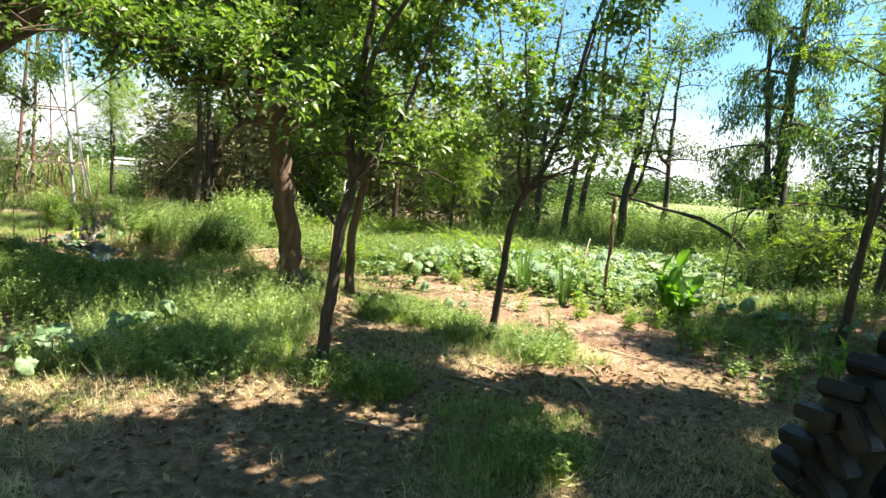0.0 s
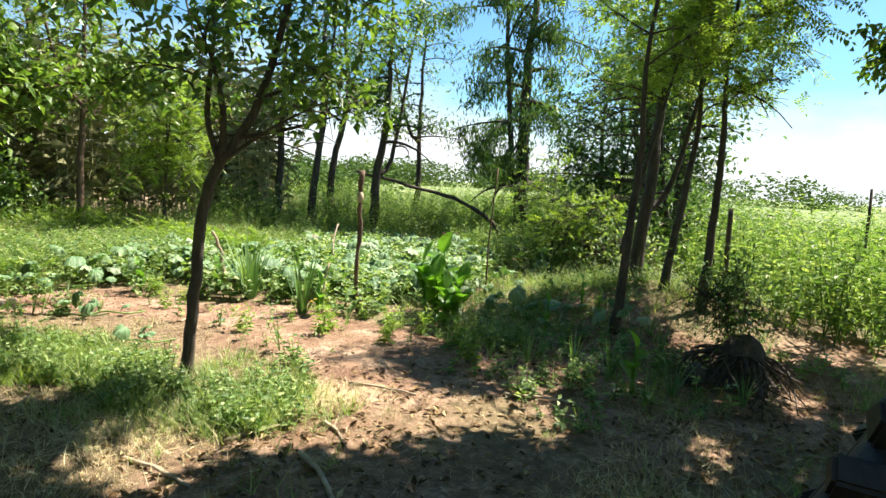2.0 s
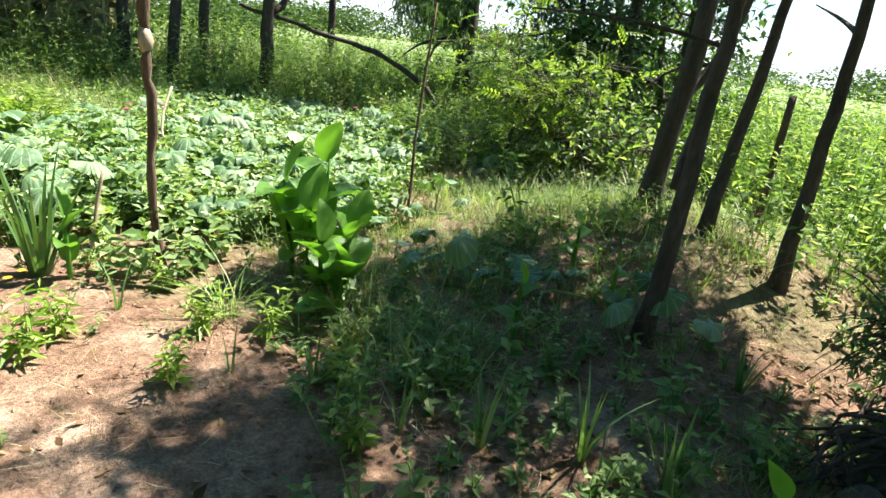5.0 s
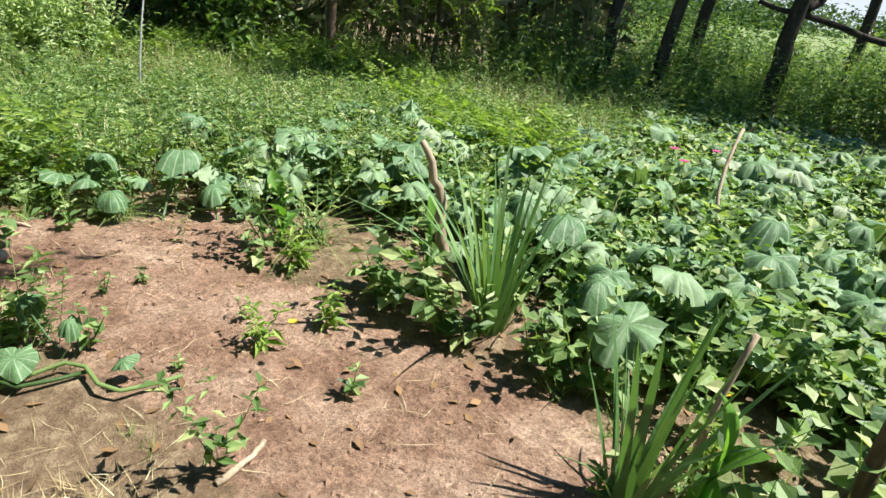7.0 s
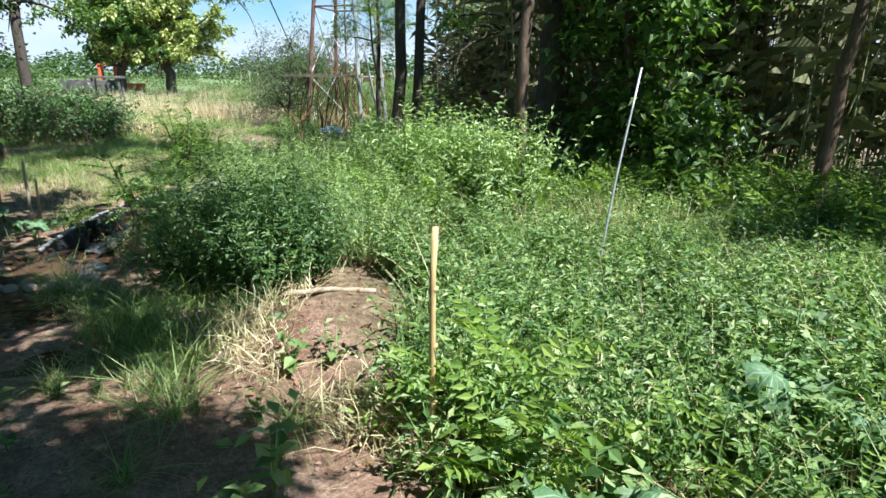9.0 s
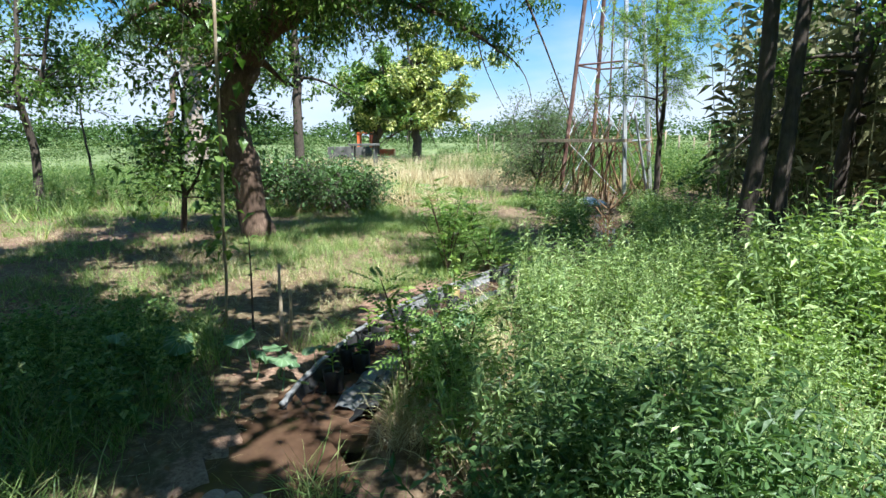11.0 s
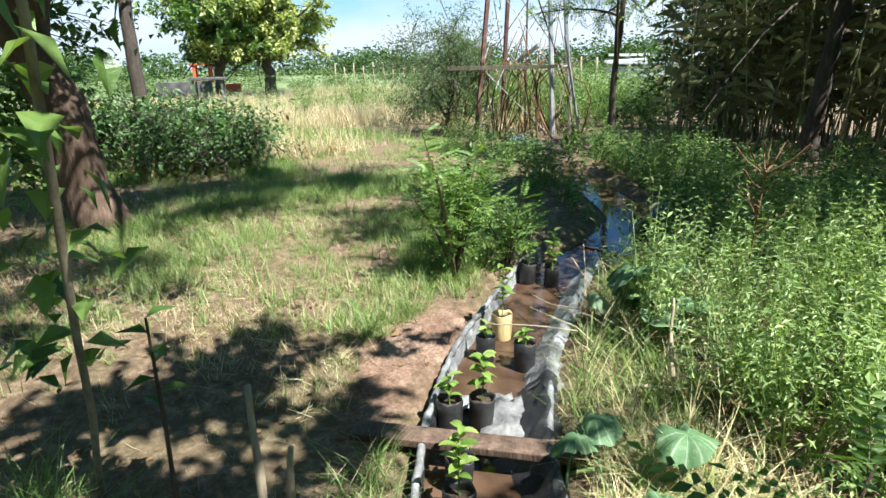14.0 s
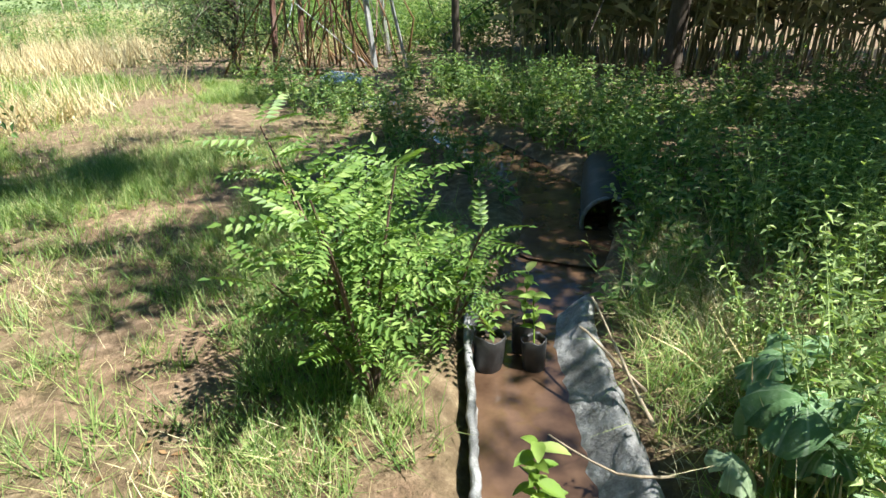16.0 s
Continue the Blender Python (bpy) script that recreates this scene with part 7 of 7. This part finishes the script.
rf = np.random.default_rng(4)
for k in range(34):
    stick("fence_post", "thin pale wooden post of a far field fence", [(-36 + k * 0.75, 31.5 + 0.15 * k + rf.normal(0, 0.1), -0.05), (-36 + k * 0.75 + rf.normal(0, 0.03), 31.5 + 0.15 * k, 1.3 + rf.uniform(0, 0.4))], 0.045, 0.04, M_WOOD, "fence post", 3, 0, 200 + k, 6)
stick("fence_post", "dark wooden post by the field edge", [(7.9, 7.35, 0.0), (7.88, 7.35, 0.7), (7.87, 7.36, 1.35)], 0.035, 0.03, M_BARK_DARK, "fence post", 5, 0.1, 300)
stick("fence_post", "thin dark stake above the sunlit weeds", [(8.9, 6.2, 0.0), (8.95, 6.25, 0.9), (9.0, 6.3, 1.7)], 0.02, 0.015, M_BARK_DARK, "fence post", 5, 0.1, 301)
stick("fallen_trunk", "dark fallen tree trunk bridging the hedge", [(5.0, 15.3, 1.6), (5.9, 14.96, 1.38), (6.7, 14.5, 1.2), (7.3, 14.15, 1.0), (7.9, 13.7, 0.55), (8.2, 13.4, -0.05)], 0.035, 0.05, M_BARK_DARK, "log", 16, 0.15, 302)
stick("dead_limb", "weathered dead limb leaning against the pale trunk", [(-27.0, 10.6, -0.1), (-28.0, 11.2, 1.8), (-29.0, 11.8, 4.2)], 0.16, 0.12, M_BARK, "limb", 8, 0.1, 303)

# ---------------------------------------------------------------- tractor tyre and stump by the first steps
def tyre_ring(R, w, m=64):
    prof = [(-0.5, 0.62), (-0.52, 0.8), (-0.47, 0.93), (-0.3, 0.985), (0, 1.0), (0.3, 0.985), (0.47, 0.93), (0.52, 0.8), (0.5, 0.62), (0.38, 0.66), (0.4, 0.85), (0, 0.93), (-0.4, 0.85), (-0.38, 0.66)]
    a = np.arange(m) * 2 * np.pi / m
    V = np.concatenate([np.stack([R * q * np.cos(a), np.full(m, o * w), R * q * np.sin(a)], -1) for o, q in prof])
    p = len(prof)
    i, j = np.meshgrid(np.arange(p), np.arange(m), indexing="ij")
    F = np.stack([i * m + j, i * m + (j + 1) % m, ((i + 1) % p) * m + (j + 1) % m, ((i + 1) % p) * m + j], -1).reshape(-1, 4)
    return V, [F]


tyre = tagged(new("tractor_tyre"), "worn black tractor tyre standing upright on the ground", "tyre")
tyre.matrix_world = pose(2.88, 2.88, gz(2.88, 2.88) + 0.55, 23.6, 0, 18.8)
part("carcass", tyre_ring(0.56, 0.3), M_RUBBER, tyre, smooth=True)
for k in range(44):
    s = 1 if k % 2 else -1
    bm = bmesh.new()
    bmesh.ops.create_cube(bm, size=1.0)
    for v in bm.verts:
        v.co = Vector((v.co.x * 0.085 * (0.75 if v.co.z > 0 else 1.15), v.co.y * 0.19, v.co.z * 0.09))
    bmesh.ops.bevel(bm, geom=bm.edges[:], offset=0.009, segments=2, affect="EDGES")
    me = bpy.data.meshes.new("lug")
    bm.to_mesh(me)
    bm.free()
    me.materials.append(M_RUBBER)
    ob = new("lug", me)
    ob.parent = tyre
    a = k * 2 * math.pi / 44
    ob.matrix_basis = Matrix.Rotation(-a, 4, "Y") @ Matrix.Translation((0.565, s * 0.08, 0)) @ Matrix.Rotation(radians(90), 4, "Y") @ Matrix.Rotation(radians(28 * s), 4, "Z")
root = thing("tree_stump", "dark rooty tree stump with straw heaped round it", "stump", 5.2, 5.0)
rs = np.random.default_rng(6)
sv = [tube(spline([(0, 0, -0.05), (0.02, 0, 0.18), (0.0, 0.02, 0.36)], 7), np.array([0.3, 0.27, 0.23, 0.19, 0.15, 0.12, 0.08]) * (1 + rs.normal(0, 0.06, 7)), 14)]
for k in range(80):
    a = k * 0.0785 + rs.uniform(-0.2, 0.2)
    sv.append(tube(spline([(0.12 * math.cos(a), 0.12 * math.sin(a), 0.24), (0.3 * math.cos(a + rs.normal(0, 0.5)), 0.3 * math.sin(a + rs.normal(0, 0.5)), rs.uniform(0.06, 0.24)), (rs.uniform(0.3, 0.6) * math.cos(a + rs.normal(0, 0.5)), rs.uniform(0.3, 0.6) * math.sin(a + rs.normal(0, 0.5)), -0.02)], 7), np.linspace(rs.uniform(0.006, 0.016), 0.004, 7), 5))
part("stump_wood", join(sv), M_BARK_DARK, root, smooth=True)
shoot = forest_tree((5.3, 5.12), 0.95, 0.02, (0.05, 0.05), 81, "stump_shrub", "dark leafy shrub sprouting from the stump", leaves=2000, size=0.065, zmin=0.3, mat=M_DARK_LEAF, tmpl=LEAF, limb=0.16, limbs=34, fork=0.2, category="shrub")
shoot.matrix_world = shoot.matrix_world @ Matrix.Diagonal((0.45, 0.45, 0.8, 1))
stone(4.76, 5.04, 0.09, 0.08, 0.11, 33, "dark knotty lump of wood beside the stump", M_BARK_DARK, "wood_lump")
P_ = over(1500, 4.3, 6.6, 4.2, 5.8, lambda x, y: np.clip(1.1 - ((x - 5.3) / 0.95) ** 2 - ((y - 4.9) / 0.65) ** 2, 0, 1), 142)
P_[:, 2] += 0.03
meadow("straw_heap", "heap of dry straw and roots around the stump", [straw_tmpl(1)], P_[:1500], M_DEAD, 0.14, 0.4, 42, 0.6, category="straw")

# ---------------------------------------------------------------- far trees along the horizon
M_FAR = leaf_mat("far_leaf_dull_green", [(0.0, (0.045, 0.08, 0.03)), (0.5, (0.075, 0.125, 0.045)), (1.0, (0.12, 0.17, 0.07))], 0.8, 0.25, spec=0.05)
M_FAR_PALE = leaf_mat("far_scrub_dull_green", [(0.0, (0.07, 0.11, 0.045)), (0.5, (0.12, 0.17, 0.07)), (1.0, (0.19, 0.23, 0.11))], 0.8, 0.25, spec=0.05)


def clump_tmpl(seed, nl=460):
    r = np.random.default_rng(seed)
    d = unit(r.normal(0, 1, (nl, 3))) * r.uniform(0.35, 1.0, (nl, 1)) ** 0.5
    d[:, 2] = np.abs(d[:, 2]) * 0.95
    return scatter(leaf_two(0.8, 0.2), d, turns(r.uniform(0, 6.28, nl), r.normal(0, 0.6, nl), r.normal(0, 0.6, nl)), r.uniform(0.05, 0.13, nl))


CLUMPS = [clump_tmpl(s) for s in range(4)]


def tree_line(n, dist, spread, a0, a1, lo, hi, seed, label, mat):
    r = np.random.default_rng(seed)
    a = r.uniform(radians(a0), radians(a1), n)
    d = dist + r.uniform(-spread, spread, n)
    P = np.stack([-3 + d * -np.sin(a), 9 + d * np.cos(a), np.full(n, -0.2)], -1)
    S = r.uniform(lo, hi, n)
    which = r.integers(0, 4, n)
    out = []
    for k in range(4):
        q = which == k
        out.append(scatter(CLUMPS[k], P[q], turns(r.uniform(0, 6.28, q.sum()), np.zeros(q.sum()), np.zeros(q.sum())), np.stack([S[q] * 1.25, S[q] * 1.25, S[q]], -1)))
    tagged(part("far_woods", join(out), mat), label, "trees", kind="stuff")


tree_line(210, 150, 25, -75, 125, 4.0, 8.0, 1, "distant line of dark green trees on the horizon", M_FAR)
tree_line(90, 75, 14, 20, 125, 1.0, 2.2, 2, "green scrub and crops across the far field", M_FAR_PALE)
tree_line(70, 48, 8, 20, 110, 0.7, 1.3, 3, "pale scrub along the field fence", M_FAR_PALE)
tree_line(60, 40, 6, -28, 18, 1.5, 3.2, 4, "green thicket behind the garden trees", M_FAR)
